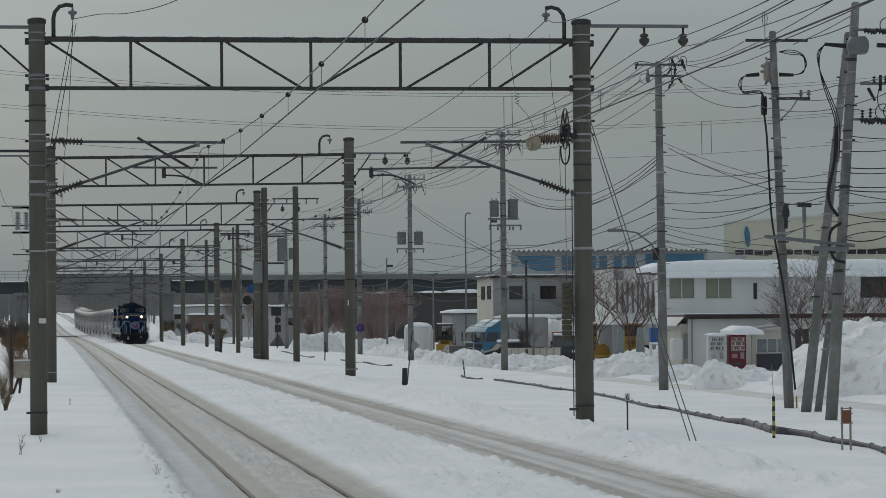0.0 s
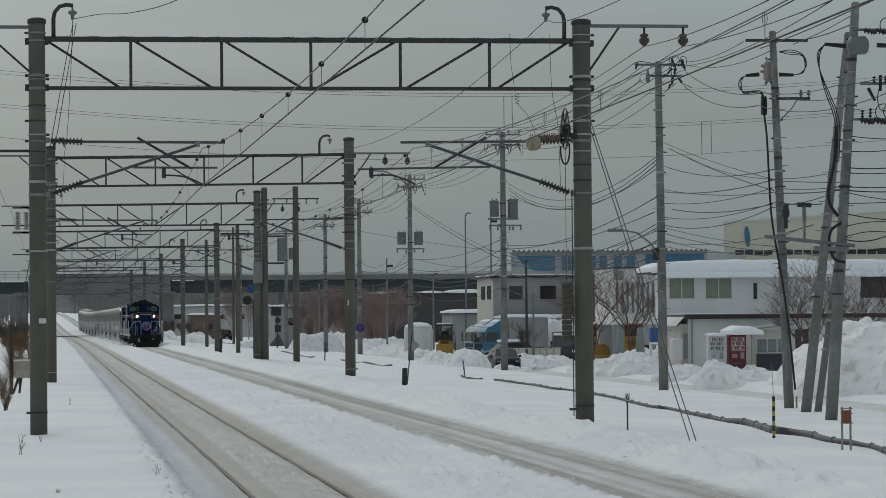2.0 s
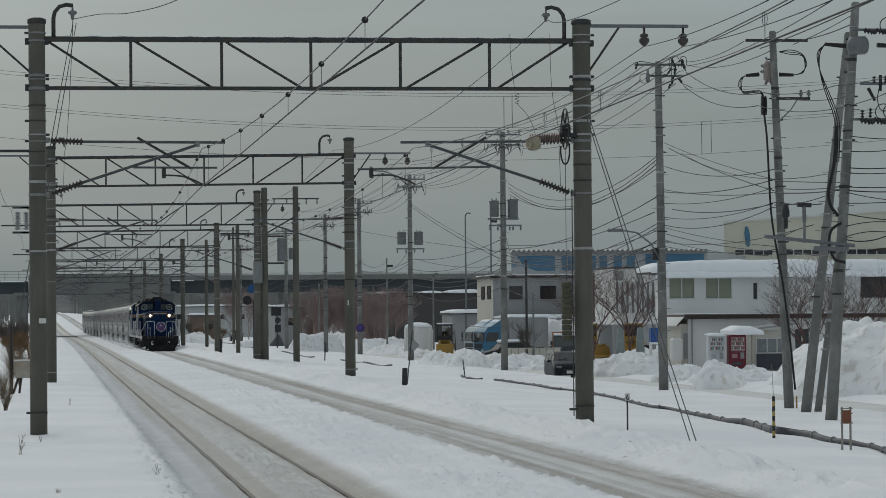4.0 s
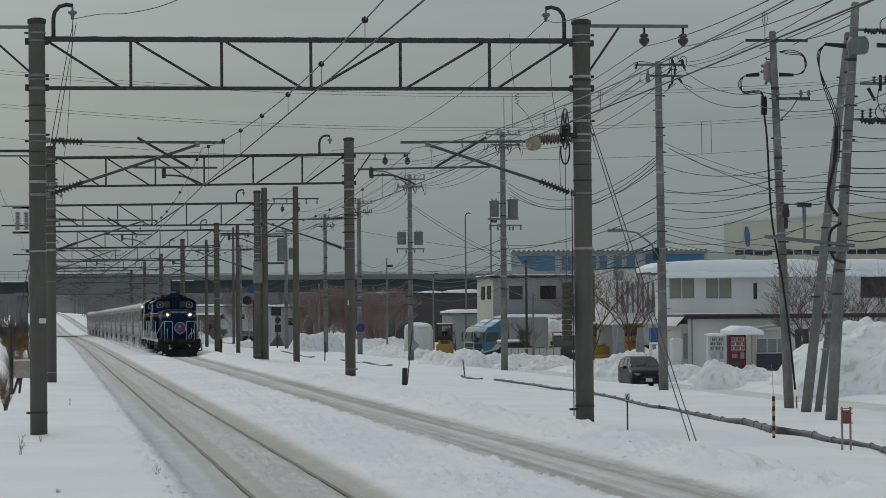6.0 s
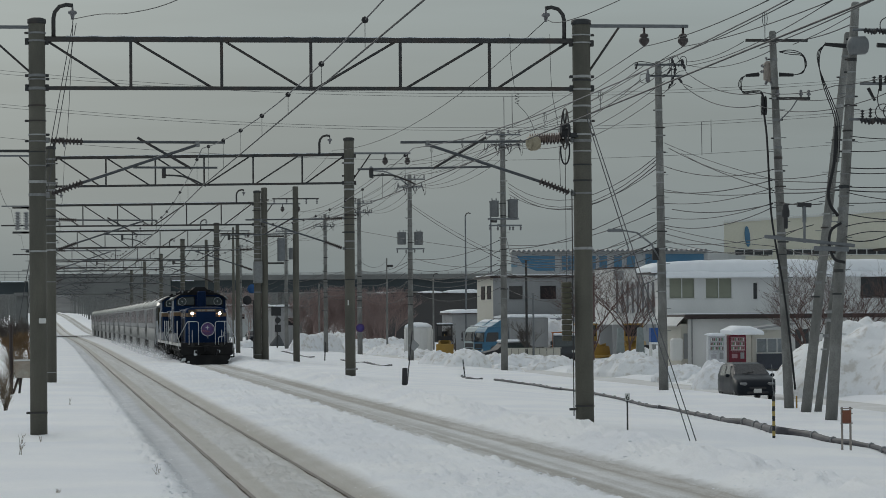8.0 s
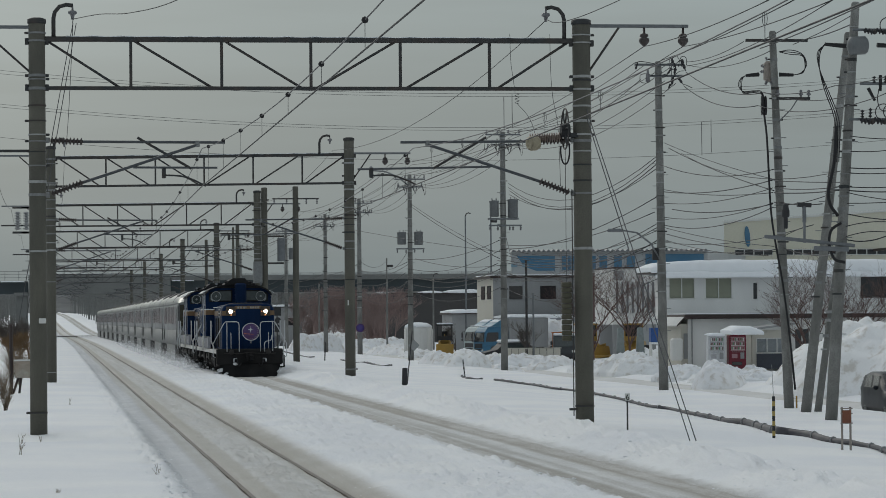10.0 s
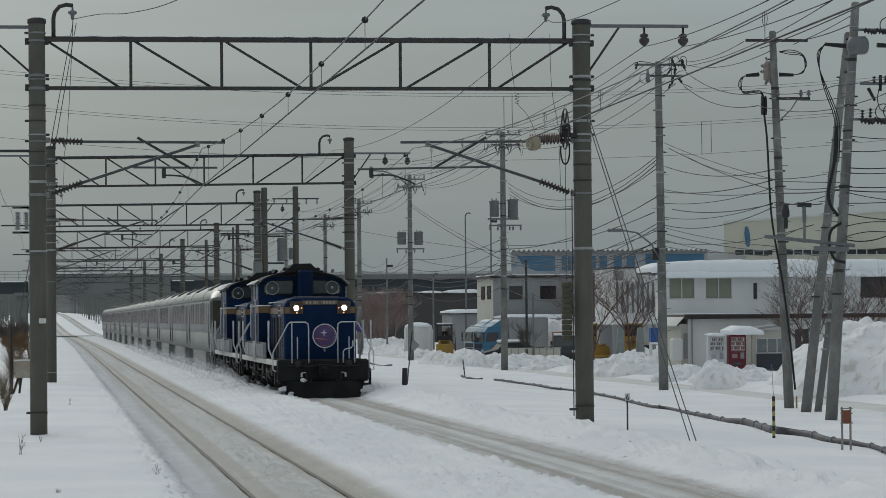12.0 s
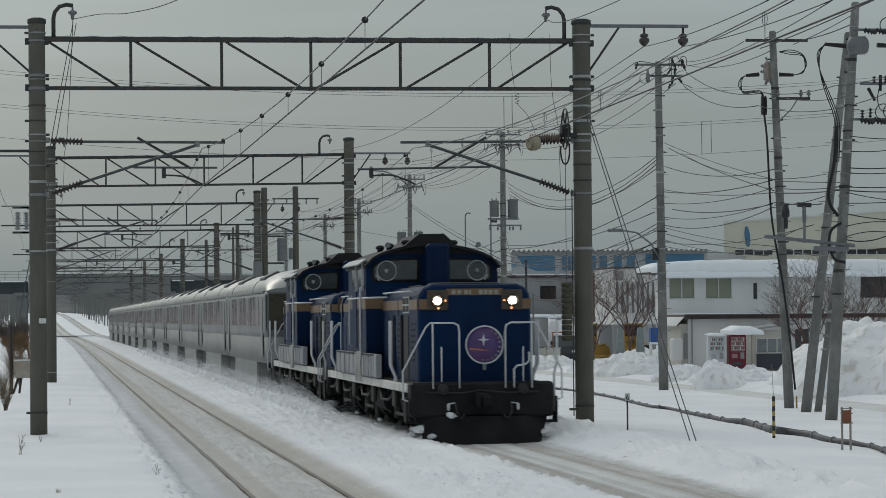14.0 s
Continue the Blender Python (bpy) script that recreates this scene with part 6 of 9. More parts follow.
def bridge():
    t = thing("road_bridge", pose(0, 0, 0), "concrete road bridge with railings crossing over the railway", "bridge")
    part("span", Geo().box((6.7, 436, 7.55), (20.6, 9, 2.7), 0.1).box((6.7, 431.6, 8.95), (20.6, 0.4, 0.25), 0.05), BRIDGE_CONC, t, "pale concrete span")
    part("girder", Geo().box((-35, 436, 7.2), (62.6, 8, 1.7), 0.05), GIRDER, t, "dark steel girder")
    part("girder", Geo().box((45, 436, 7.25), (56, 8, 1.9), 0.05), GIRDER, t, "dark steel girder")
    part("parapet", Geo().box((-35, 431.5, 8.12), (62.6, 0.4, 0.14), 0.03), BRIDGE_CONC, t)
    part("parapet", Geo().box((45, 431.5, 8.5), (56, 0.4, 0.75), 0.05), BRIDGE_CONC, t)
    for x0, x1, z in ((-66, -3.6, 8.2), (-3.6, 17, 9.05), (17, 73, 8.85)):
        for h in (0.5, 1.0, 1.4) if x1 < 20 else (0.12, 0.28):
            part("handrail", Geo().box(((x0 + x1) / 2, 431.5, z + h), (x1 - x0, 0.06, 0.05)), GALV, t)
        rail_post = None
        for k in range(int((x1 - x0) / 2.0)):
            x = x0 + 1 + k * 2.0
            if rail_post is None:
                tall = 1.45 if x1 < 20 else 0.32
                rail_post = Geo().box((0, 0, tall / 2), (0.07, 0.07, tall)).mesh("railing_post", GALV)
            ob = part("railing_post", rail_post, None, t)
            ob.matrix_basis = pose(x, 431.5, z)
    for x in (16.6, -4.6):
        part("pier", Geo().box((x, 436, 2.6), (1.7, 7.0, 7.6), 0.12), BRIDGE_CONC, t, "grey concrete pier")
        part("pier_cap", Geo().box((x, 436, 6.3), (2.3, 8.4, 0.5), 0.08), BRIDGE_CONC, t)
    for x in (34.0, 52.0, 70.0, -25.0, -44.0):
        part("pier", Geo().box((x, 436, 2.6), (1.4, 6.0, 7.6), 0.12), BRIDGE_CONC, t, "grey concrete pier")
    for x0, x1 in ((-7.6, -4.2), (17.2, 20.4)):
        part("snow_ledge", Geo().box(((x0 + x1) / 2, 431.2, 8.12), (x1 - x0, 0.4, 0.14), 0.04), SNOW_CLEAN, t)
    return t


bridge()


def plain_house(x0, x1, y, z1, depth, wall, label, name="storage_building", windows=0, snow=0.35):
    t = thing(name, pose(0, 0, 0), label, "building")
    w = part("wall", Geo().box(((x0 + x1) / 2, y + depth / 2, (z1 - 1.4) / 2), (x1 - x0, depth, z1 + 1.4)), wall, t)
    for k in range(windows):
        x = x0 + (k + 0.6) * (x1 - x0) / windows
        f = part("window", Geo().box((x, y - 0.02, z1 - 1.7), (1.5, 0.08, 1.1), 0.02), FRAME_WHITE, w)
        part("pane", Geo().box((x, y - 0.06, z1 - 1.7), (1.34, 0.04, 0.94)), DARK_PANE, f)
    part("roof", Geo().box(((x0 + x1) / 2, y + depth / 2, z1 + 0.08), (x1 - x0 + 0.5, depth + 0.5, 0.16), 0.02), FASCIA, t)
    if snow:
        snow_slab(t, x0 - 0.2, x1 + 0.2, y - 0.2, y + depth, z1 + 0.16, snow, x0)
    return t


plain_house(26.3, 29.5, 352, 3.75, 10, mat("hall_grey", (0.36, 0.365, 0.37), 0.8, 0, 0.12, 0.6, 10, 0.1, (0.10, 0.10, 0.10), 0.4, 0.4), "grey storage hall with snow roof near the bridge", windows=1, snow=0.2)
dark_shed = plain_house(43.2, 62.0, 395, 5.6, 10, mat("shed_dark", (0.075, 0.072, 0.072), 0.8), "dark low shed with patches of snow on its roof", snow=0.0)
for x0, x1, z, h in ((49.5, 52.2, 5.75, 0.25), (53.0, 57.6, 5.72, 0.45), (43.4, 45.0, 5.74, 0.2)):
    snow_slab(dark_shed, x0, x1, 394.6, 400.0, z, h, x0, "snow_patch", 0.3)
plain_house(40.7, 46.5, 300, 2.7, 8, WALL_GREY, "low grey shed with snow roof in the yard")

plain_house(19.5, 38.0, 520, 4.6, 14, mat("far_hall_grey", (0.46, 0.47, 0.47), 0.8, 0, 0.12, 0.5, 8, 0.1, (0.17, 0.17, 0.17), 0.4, 0.4), "long grey hall seen under the bridge", windows=5, snow=0.3)
plain_house(22.0, 27.0, 480, 3.0, 8, mat("far_shed_brown", (0.16, 0.12, 0.10), 0.8, 0, 0.15, 0.6, 10, 0.1), "low brown shed under the bridge", windows=1, snow=0.3)

# distant wooded rise beyond the bridge
def woods():
    rng = random.Random(5)
    g = Geo()
    for k in range(2600):
        x, y = rng.uniform(-80, 110), 520 + 340 * rng.random() ** 0.7
        if -3.4 < x - float(bend(y)) < 12.5 or (x > 12 and y < 690):
            continue
        z, h = gz(x, y) - 0.3, rng.uniform(5.0, 10.0)
        g.cyl((x, y, z), (x + rng.uniform(-0.3, 0.3), y, z + h), 0.10, 0.03, 5, False)
        for b in range(9):
            a, t0 = rng.uniform(0, 6.28), rng.uniform(0.3, 0.95)
            l = h * 0.30 * (1.2 - t0)
            p = (x, y, z + h * t0)
            q = (x + math.cos(a) * l, y + math.sin(a) * l, z + h * t0 + l * 0.9)
            g.cyl(p, q, 0.06, 0.03, 3, False)
    solid("far_wood", g, mat("far_twigs", (0.17, 0.175, 0.17), 0.9, 0, 0.3, 0.3, 5, 0), "bare grey winter woods on the rise behind the bridge", "woods", kind="stuff")
    hill = sheet("backdrop", np.linspace(-700, 900, 60), np.linspace(870, 1300, 24), lambda x, y: 3.6 + np.clip((y - 880) / 120, 0, 1) * 9.5 + 1.5 * fbm(x, y, 40, 4, 4) - 1.5 * (y < 885),
                 mat("wooded_hill", (0.09, 0.095, 0.098), 0.95, 0, 0.4, 0.2, 1.5, 0.6, (0.17, 0.175, 0.18), 0.5))
    tagged(hill, "grey wooded hillside under thin snow", "hill", kind="structure")


woods()


def bare_tree(x, y, h, spread, seed, color, label, dense=1.0, lean=0.0, low=False):
    rng = random.Random(seed)
    trunk, twigs = Geo(), Geo()
    kids = (7, 4, 4, 3, 3) if low else (5, 6, 5, 4, 3)

    def grow(p, d, l, r, depth):
        n = 3 if depth < 3 else 2
        pts = [p]
        for i in range(n):
            d = (d + Vector((rng.uniform(-1, 1), rng.uniform(-1, 1), rng.uniform(-0.2, 0.5))) * 0.16).normalized()
            pts.append(pts[-1] + d * l / n)
        g = trunk if depth < 2 else twigs
        for a, b, i in zip(pts, pts[1:], range(n)):
            g.cyl(a, b, r * (1 - 0.25 * i), r * (1 - 0.25 * (i + 1)), 6 if depth < 2 else 3, False)
        if depth >= 5:
            return
        for k in range(max(2, round(kids[depth] * dense))):
            t = rng.uniform(0.35, 1.0)
            q = pts[0].lerp(pts[-1], t)
            a = rng.uniform(0, 2 * math.pi)
            side = Vector((math.cos(a), math.sin(a), 0))
            nd = (d * 0.8 + side * spread * rng.uniform(0.5, 1.1) + Vector((0, 0, 0.22))).normalized()
            step = h * 0.27 * rng.uniform(0.6, 1.0) if low and depth == 0 else l * rng.uniform(0.55, 0.80)
            grow(q, nd, step, max(0.006, r * 0.5), depth + 1)
    grow(Vector((0, 0, -0.3)), Vector((lean, 0, 1)).normalized(), h * (0.19 if low else 0.32), 0.13 if low else 0.10, 0)
    t = thing("bare_tree", pose(x, y, gz(x, y)), label, "tree", "bare trees of the yard")
    bark = mat("bark_%d" % seed, color, 0.9, 0, 0.3, 3, 30, 0.0)
    part("trunk", trunk, bark, t)
    part("crown", twigs, bark, t, "crown of fine bare twigs")
    return t


RED_TWIG, GREY_TWIG = (0.115, 0.072, 0.064), (0.10, 0.085, 0.075)
def tree_copy(tree, x, y, rz, label):
    return tagged(copy_thing(tree, pose(x, y, gz(x, y), 0, 0, rz)), label)


T1 = bare_tree(42.3, 214, 13.0, 0.95, 11, RED_TWIG, "bare red-brown tree before a white building", 1.0, 0.0, True)
tree_copy(T1, 41.0, 222, 130, "bare red-brown tree before a white building")
T2 = bare_tree(42.9, 165, 12.5, 0.95, 14, RED_TWIG, "bare brown tree behind leaning utility poles", 1.0, 0.0, True)
tree_copy(T2, 45.4, 164, 100, "bare brown tree beside a white office")
T3 = bare_tree(33.9, 208, 5.6, 0.7, 16, GREY_TWIG, "small bare tree bound with straw in the yard", 0.85)
tree_copy(T3, 35.8, 262, 90, "small bare tree near a yellow loader")
T4 = bare_tree(29.6, 338, 9.6, 0.8, 30, (0.30, 0.222, 0.208), "dense red-brown winter tree in a roadside row")
for i, (x, y) in enumerate(((31.0, 341), (32.2, 337), (33.4, 341), (34.6, 338), (35.8, 342), (37.0, 338), (30.4, 344), (31.8, 346), (33.0, 345), (34.4, 346), (35.6, 347), (36.8, 345), (38.2, 343), (28.8, 345), (39.6, 352), (41.2, 356), (24.0, 366), (22.2, 368))):
    tree_copy(T4, x, y, 47 * i + 20, "dense red-brown winter tree in a roadside row")
for i in range(9):      # thicket whose stems stand in a dip
    x, y = 29.5 + i * 1.35, 352 + 3 * (i % 3)
    tagged(copy_thing(T4, pose(x, y, gz(x, y) - 2.6, 0, 0, 71 * i)), "low red-brown winter thicket behind a tree row")
# ---- vehicles and things in the yard ----
YELLOW = mat("machine_yellow", (0.34, 0.205, 0.04), 0.5, 0, 0.2, 2, 20, 0.1, (0.14, 0.09, 0.04), 0.4)
TRUCK_BLUE = mat("truck_blue", (0.035, 0.14, 0.24), 0.4, 0, 0.12, 1.5, 20, 0.05, coat=0.2)
TRIM_DARK = mat("trim_dark", (0.03, 0.03, 0.033), 0.6, 0, 0.2, 4, 30, 0.1)


def wheel_geo(x, y, z, r, w, n=18):
    return Geo().lathe((x - w / 2, y, z), (1, 0, 0), [(0, r * 0.55), (0, r * 0.92), (0.03, r), (w - 0.03, r), (w, r * 0.92), (w, r * 0.55)], n)


def box_truck(x, y, rz, paint, trim, label, load=True):
    """A cab-over truck, its front towards -x."""
    t = thing("box_truck", pose(x, y, -1.05, 0, 0, rz), label, "truck", "trucks in the yard")
    prof = [(-1.12, 0.35), (-1.22, 0.55), (-1.22, 1.30), (-1.06, 2.20), (-0.90, 2.48), (-0.70, 2.58), (0.80, 2.62), (0.80, 0.55), (0.42, 0.55), (0.30, 0.95), (-0.10, 1.02), (-0.50, 0.95), (-0.62, 0.55)]
    cab = part("cab", Geo().prism(prof, "y", -1.15, 1.15), paint, t)
    part("windscreen", Geo().prism([(-1.225, 1.36), (-1.09, 2.12), (-1.06, 2.12), (-1.19, 1.36)], "y", -1.02, 1.02), DARK_PANE, cab)
    part("grille", Geo().box((-1.23, 0, 1.0), (0.05, 1.7, 0.36), 0.02).box((-1.235, 0, 0.72), (0.04, 1.5, 0.10), 0.02), TRIM_DARK, cab)
    for s in (-1, 1):
        part("side_window", Geo().prism([(-1.02, 1.36), (-0.90, 2.02), (-0.82, 2.14), (0.10, 2.14), (0.10, 1.42), (-0.30, 1.36)], "y", s * 1.148, s * 1.166), DARK_PANE, cab)
        part("door_seam", Geo().box((0.16, s * 1.152, 1.55), (0.025, 0.02, 1.2)).box((-0.42, s * 1.152, 1.0), (1.15, 0.02, 0.025)), TRIM_DARK, cab)
        part("door_handle", Geo().box((0.02, s * 1.165, 1.22), (0.16, 0.03, 0.05), 0.01), TRIM_DARK, cab)
        part("step", Geo().box((-0.85, s * 1.12, 0.45), (0.45, 0.12, 0.28), 0.03), TRIM_DARK, cab)
        part("mirror", Geo().box((-1.30, s * 1.34, 1.86), (0.10, 0.20, 0.46), 0.04).box((-1.30, s * 1.34, 1.46), (0.10, 0.18, 0.20), 0.04), TRIM_DARK, cab)
        part("mirror_arm", Geo().tube([(-1.12, s * 1.12, 2.2), (-1.28, s * 1.30, 2.16), (-1.30, s * 1.34, 1.4), (-1.18, s * 1.14, 1.3)], 0.02), TRIM_DARK, cab)
        part("headlamp", Geo().box((-1.225, s * 0.88, 0.62), (0.06, 0.36, 0.18), 0.03), FRAME_WHITE, cab)
    part("bumper", Geo().box((-1.20, 0, 0.42), (0.20, 2.32, 0.30), 0.05), trim, cab)
    part("deflector", Geo().prism([(-0.55, 2.60), (0.74, 2.62), (0.74, 3.22), (0.45, 3.16)], "y", -0.95, 0.95), trim, cab, "paler roof deflector")
    part("cab_snow", Geo().box((-0.35, 0, 2.64), (0.75, 1.9, 0.12), 0.05).box((0.35, 0, 3.10), (0.5, 1.6, 0.10), 0.04, 0, 0, -24), SNOW_CLEAN, cab, "snow on the cab roof")
    if load:
        box = part("cargo_box", Geo().box((2.9, 0, 2.1), (3.6, 2.4, 2.5), 0.04), WALL_GREY, t, "grey cargo box")
        for k in range(4):
            for s in (-1, 1):
                part("panel_rib", Geo().box((1.4 + k * 1.0, s * 1.21, 2.1), (0.05, 0.03, 2.4)), WALL_GREY, box)
        part("box_snow", Geo().box((2.9, 0, 3.44), (3.5, 2.3, 0.22), 0.10), SNOW_CLEAN, box, "snow on the box")
    part("chassis", Geo().box((3.0, 0, 0.65), (7.0, 1.0, 0.3)), TRIM_DARK, t)
    for px in (-0.1, 4.0, 5.2):
        for s in (-1, 1):
            part("wheel", Geo().lathe((px, s * 1.05 - 0.13, 0.48), (0, 1, 0), [(0, 0.25), (0, 0.44), (0.03, 0.48), (0.23, 0.48), (0.26, 0.44), (0.26, 0.25)], 18), RUBBER, t)
    return t


PALE_BLUE = mat("truck_blue_pale", (0.07, 0.19, 0.28), 0.4)
box_truck(36.9, 247.0, 13, TRUCK_BLUE, PALE_BLUE, "blue cab-over truck with grey box body, snowed in")
box_truck(37.2, 255.0, 16, mat("truck_white_teal", (0.34, 0.40, 0.41), 0.45, 0, 0.15, 1.5, 20, 0.05), PALE_BLUE, "white and teal cab-over truck behind a blue one", False)


def loader(x, y, rz, label, cabbed=True, k=1.0):
    t = thing("wheel_loader", pose(x, y, -1.0, 0, 0, rz), label, "loader", "yellow machines in the yard")
    part("body", Geo().box((0, 0.9, 1.05), (1.5 * k, 2.0, 0.75), 0.12), YELLOW, t)
    part("bucket", Geo().prism([(-1.9, 0.15), (-1.35, 0.1), (-1.15, 0.9), (-1.35, 1.0), (-1.45, 0.35), (-1.9, 0.25)], "x", -k, k).box((0, -1.25, 0.7), (1.9 * k, 0.08, 0.7)), YELLOW, t)
    part("arm", Geo().box((-0.4, -0.7, 0.95), (0.16, 1.6, 0.22), 0.03, 0, -15).box((0.4, -0.7, 0.95), (0.16, 1.6, 0.22), 0.03, 0, -15), YELLOW, t)
    cab = part("cab_frame", Geo().box((-0.62, -0.35, 2.05), (0.08, 0.08, 1.3)).box((0.62, -0.35, 2.05), (0.08, 0.08, 1.3)).box((-0.62, 0.75, 2.05), (0.08, 0.08, 1.3))
               .box((0.62, 0.75, 2.05), (0.08, 0.08, 1.3)).box((0, 0.2, 2.74), (1.5, 1.4, 0.12), 0.04).box((0, -0.33, 1.62), (1.3, 0.06, 0.35)), YELLOW if cabbed else TRIM_DARK, t)
    if cabbed:
        part("cab_glass", Geo().box((0, 0.2, 2.1), (1.18, 1.04, 1.15)), DARK_PANE, cab)
    else:
        part("seat", Geo().box((0, 0.4, 1.6), (0.5, 0.5, 0.14), 0.05).box((0, 0.62, 1.9), (0.5, 0.12, 0.6), 0.05), RUBBER, cab)
        part("dash", Geo().box((0, -0.2, 1.55), (0.7, 0.25, 0.5), 0.05).cyl((0, -0.1, 1.8), (0, 0.1, 1.95), 0.03, n=6), YELLOW, cab)
        part("blade", Geo().box((0, -1.95, 0.62), (2.0 * k, 0.10, 1.0), 0.03, 0, -8), YELLOW, t, "broad yellow bucket back")
    part("roof_snow", Geo().box((0, 0.2, 2.86), (1.4, 1.3, 0.14), 0.06), SNOW_CLEAN, cab)
    for yy in (-0.7, 1.35):
        for s in (-1, 1):
            part("wheel", wheel_geo(s * 0.85 * k * k, yy, 0.55, 0.55, 0.4), RUBBER, t)


loader(33.25, 250, -7.5, "yellow wheel loader with open dark cab frame, parked in snow", False, 0.74)
loader(44.95, 226, -20, "yellow excavator-like loader with snowy roof behind gate posts")
loader(41.7, 228, 40, "orange-yellow machine half hidden by snow heaps")


def container_tank():
    t = thing("storage_tank", pose(33.2, 268, -1.0), "white round-topped storage tank with a snow cap", "tank")
    part("shell", Geo().lathe((0, 0, 0), (0, 0, 1), [(0, 1.32), (2.3, 1.32), (2.55, 1.2), (2.65, 0.9)], 28), WALL_WHITE, t)
    for k in range(5):
        a = radians(-150 + k * 30)
        part("rib", Geo().box((math.cos(a) * 1.33, math.sin(a) * 1.33, 1.2), (0.08, 0.08, 2.3), 0, math.degrees(a)), FRAME_WHITE, t)
    part("door", Geo().box((-0.1, -1.32, 1.1), (0.8, 0.08, 1.8), 0.02), WALL_WHITE, t)
    part("snow_cap", Geo().lathe((0, 0, 2.5), (0, 0, 1), [(0, 1.3), (0.2, 1.2), (0.38, 0.85), (0.46, 0.3), (0.47, 0.02)], 24), SNOW_CLEAN, t)


container_tank()


def pickup(x, y, rz):
    t = thing("flatbed_truck", pose(x, y, -1.0, 0, 0, rz), "dark small truck with an orange cage on its bed", "truck")
    prof = [(-1.0, 0.4), (-1.05, 1.15), (-0.8, 1.95), (0.5, 2.0), (0.5, 0.4)]
    cab = part("cab", Geo().prism(prof, "x", -0.85, 0.85), mat("van_dark", (0.03, 0.036, 0.042), 0.4, 0, 0.15, 2, 20, 0.0, coat=0.3), t)
    part("windscreen", Geo().prism([(-1.07, 1.2), (-0.84, 1.86), (-0.86, 1.87), (-1.09, 1.2)], "x", -0.75, 0.75), LOCO_GLASS, cab)
    part("snow_cap", Geo().box((0, -0.15, 2.08), (1.6, 1.2, 0.2), 0.08), SNOW_CLEAN, cab)
    for s in (-1, 1):
        part("headlamp", Geo().box((s * 0.62, -1.05, 0.85), (0.28, 0.06, 0.18), 0.03), FRAME_WHITE, cab)
        part("mirror", Geo().box((s * 1.0, -0.95, 1.45), (0.16, 0.08, 0.3), 0.03), TRIM_DARK, cab)
        for yy in (-0.4, 2.2):
            part("wheel", wheel_geo(s * 0.72, yy, 0.3, 0.3, 0.18), RUBBER, t)
    part("bumper", Geo().box((0, -1.06, 0.5), (1.7, 0.14, 0.28), 0.04), TRIM_DARK, cab)
    part("bed", Geo().box((0, 1.9, 0.75), (1.75, 2.6, 0.4), 0.03), TRIM_DARK, t)
    cage = part("cage", Geo().box((0, 0.75, 2.2), (1.7, 0.07, 0.07)).box((0, 3.1, 2.2), (1.7, 0.07, 0.07)).box((-0.85, 1.9, 2.2), (0.07, 2.4, 0.07)).box((0.85, 1.9, 2.2), (0.07, 2.4, 0.07))
                .box((-0.85, 0.75, 1.6), (0.07, 0.07, 1.3)).box((0.85, 0.75, 1.6), (0.07, 0.07, 1.3)), mat("cage_orange", (0.40, 0.14, 0.04), 0.6), t, "orange cage frame")
    part("load", Geo().box((0.2, 1.9, 1.6), (1.2, 2.0, 1.3), 0.05), mat("load_tan", (0.30, 0.20, 0.11), 0.8), t)


pickup(37.05, 212, -8)


def pickup_low(x, y, rz, label):
    t = thing("parked_car", pose(x, y, -1.0, 0, 0, rz), label, "car", "parked cars")
    prof = [(-2.0, 0.3), (-2.05, 0.75), (-1.1, 0.95), (-0.5, 1.45), (1.2, 1.5), (1.95, 1.0), (2.0, 0.3)]
    body = part("body", Geo().prism(prof, "y", -0.8, 0.8), TRIM_DARK, t)
    part("glass", Geo().prism([(-1.0, 0.98), (-0.5, 1.4), (1.1, 1.44), (1.6, 1.02)], "y", -0.81, 0.81), LOCO_GLASS, body)
    part("roof_snow", Geo().box((0.3, 0, 1.58), (1.9, 1.5, 0.24), 0.1), SNOW_CLEAN, body)
    for px in (-1.3, 1.3):
        for s in (-1, 1):
            part("wheel", Geo().lathe((px, s * 0.8 - 0.1, 0.3), (0, 1, 0), [(0, 0.15), (0, 0.27), (0.03, 0.3), (0.17, 0.3), (0.2, 0.27), (0.2, 0.15)], 14), RUBBER, t)


pickup_low(33.6, 217, 10, "dark pickup half buried behind a snow bank")

# low pale wall, gate posts, blue bin
lw = thing("garden_wall", pose(33.2, 204, -1.0), "low pale block wall partly buried in snow", "wall")
for k in range(8):
    part("block", Geo().box((-1.6 + k * 0.5, 0, 0.75), (0.46, 0.15, 0.8), 0.02), WALL_CREAM, lw)
part("coping", Geo().box((0.15, 0, 1.18), (4.1, 0.2, 0.06), 0.01), WALL_CREAM, lw)
for x in (39.83, 41.26):
    gp = thing("gate_post", pose(x, 205, -1.0), "square grey-green concrete gate post with a stepped foot", "gate post", "gate posts")
    part("shaft", Geo().lathe((0, 0, 0.2), (0, 0, 1), [(0, 0.42), (2.3, 0.26), (2.36, 0.2)], 4), mat("post_grey", (0.22, 0.25, 0.25), 0.8) if "post_grey" not in bpy.data.materials else bpy.data.materials["post_grey"], gp)
    part("foot", Geo().box((0, 0, 0.35), (0.85, 0.85, 0.6), 0.03), bpy.data.materials["post_grey"], gp)
bn = thing("skip_bin", pose(42.95, 208, -1.0), "blue steel bin on a stand with snow on it", "bin")
part("box", Geo().box((0, 0, 2.0), (0.75, 0.75, 1.05), 0.03), mat("bin_blue", (0.03, 0.09, 0.28), 0.5), bn)
part("stand", Geo().box((-0.32, 0, 0.75), (0.1, 0.7, 1.5)).box((0.32, 0, 0.75), (0.1, 0.7, 1.5)), FRAME_WHITE, bn)
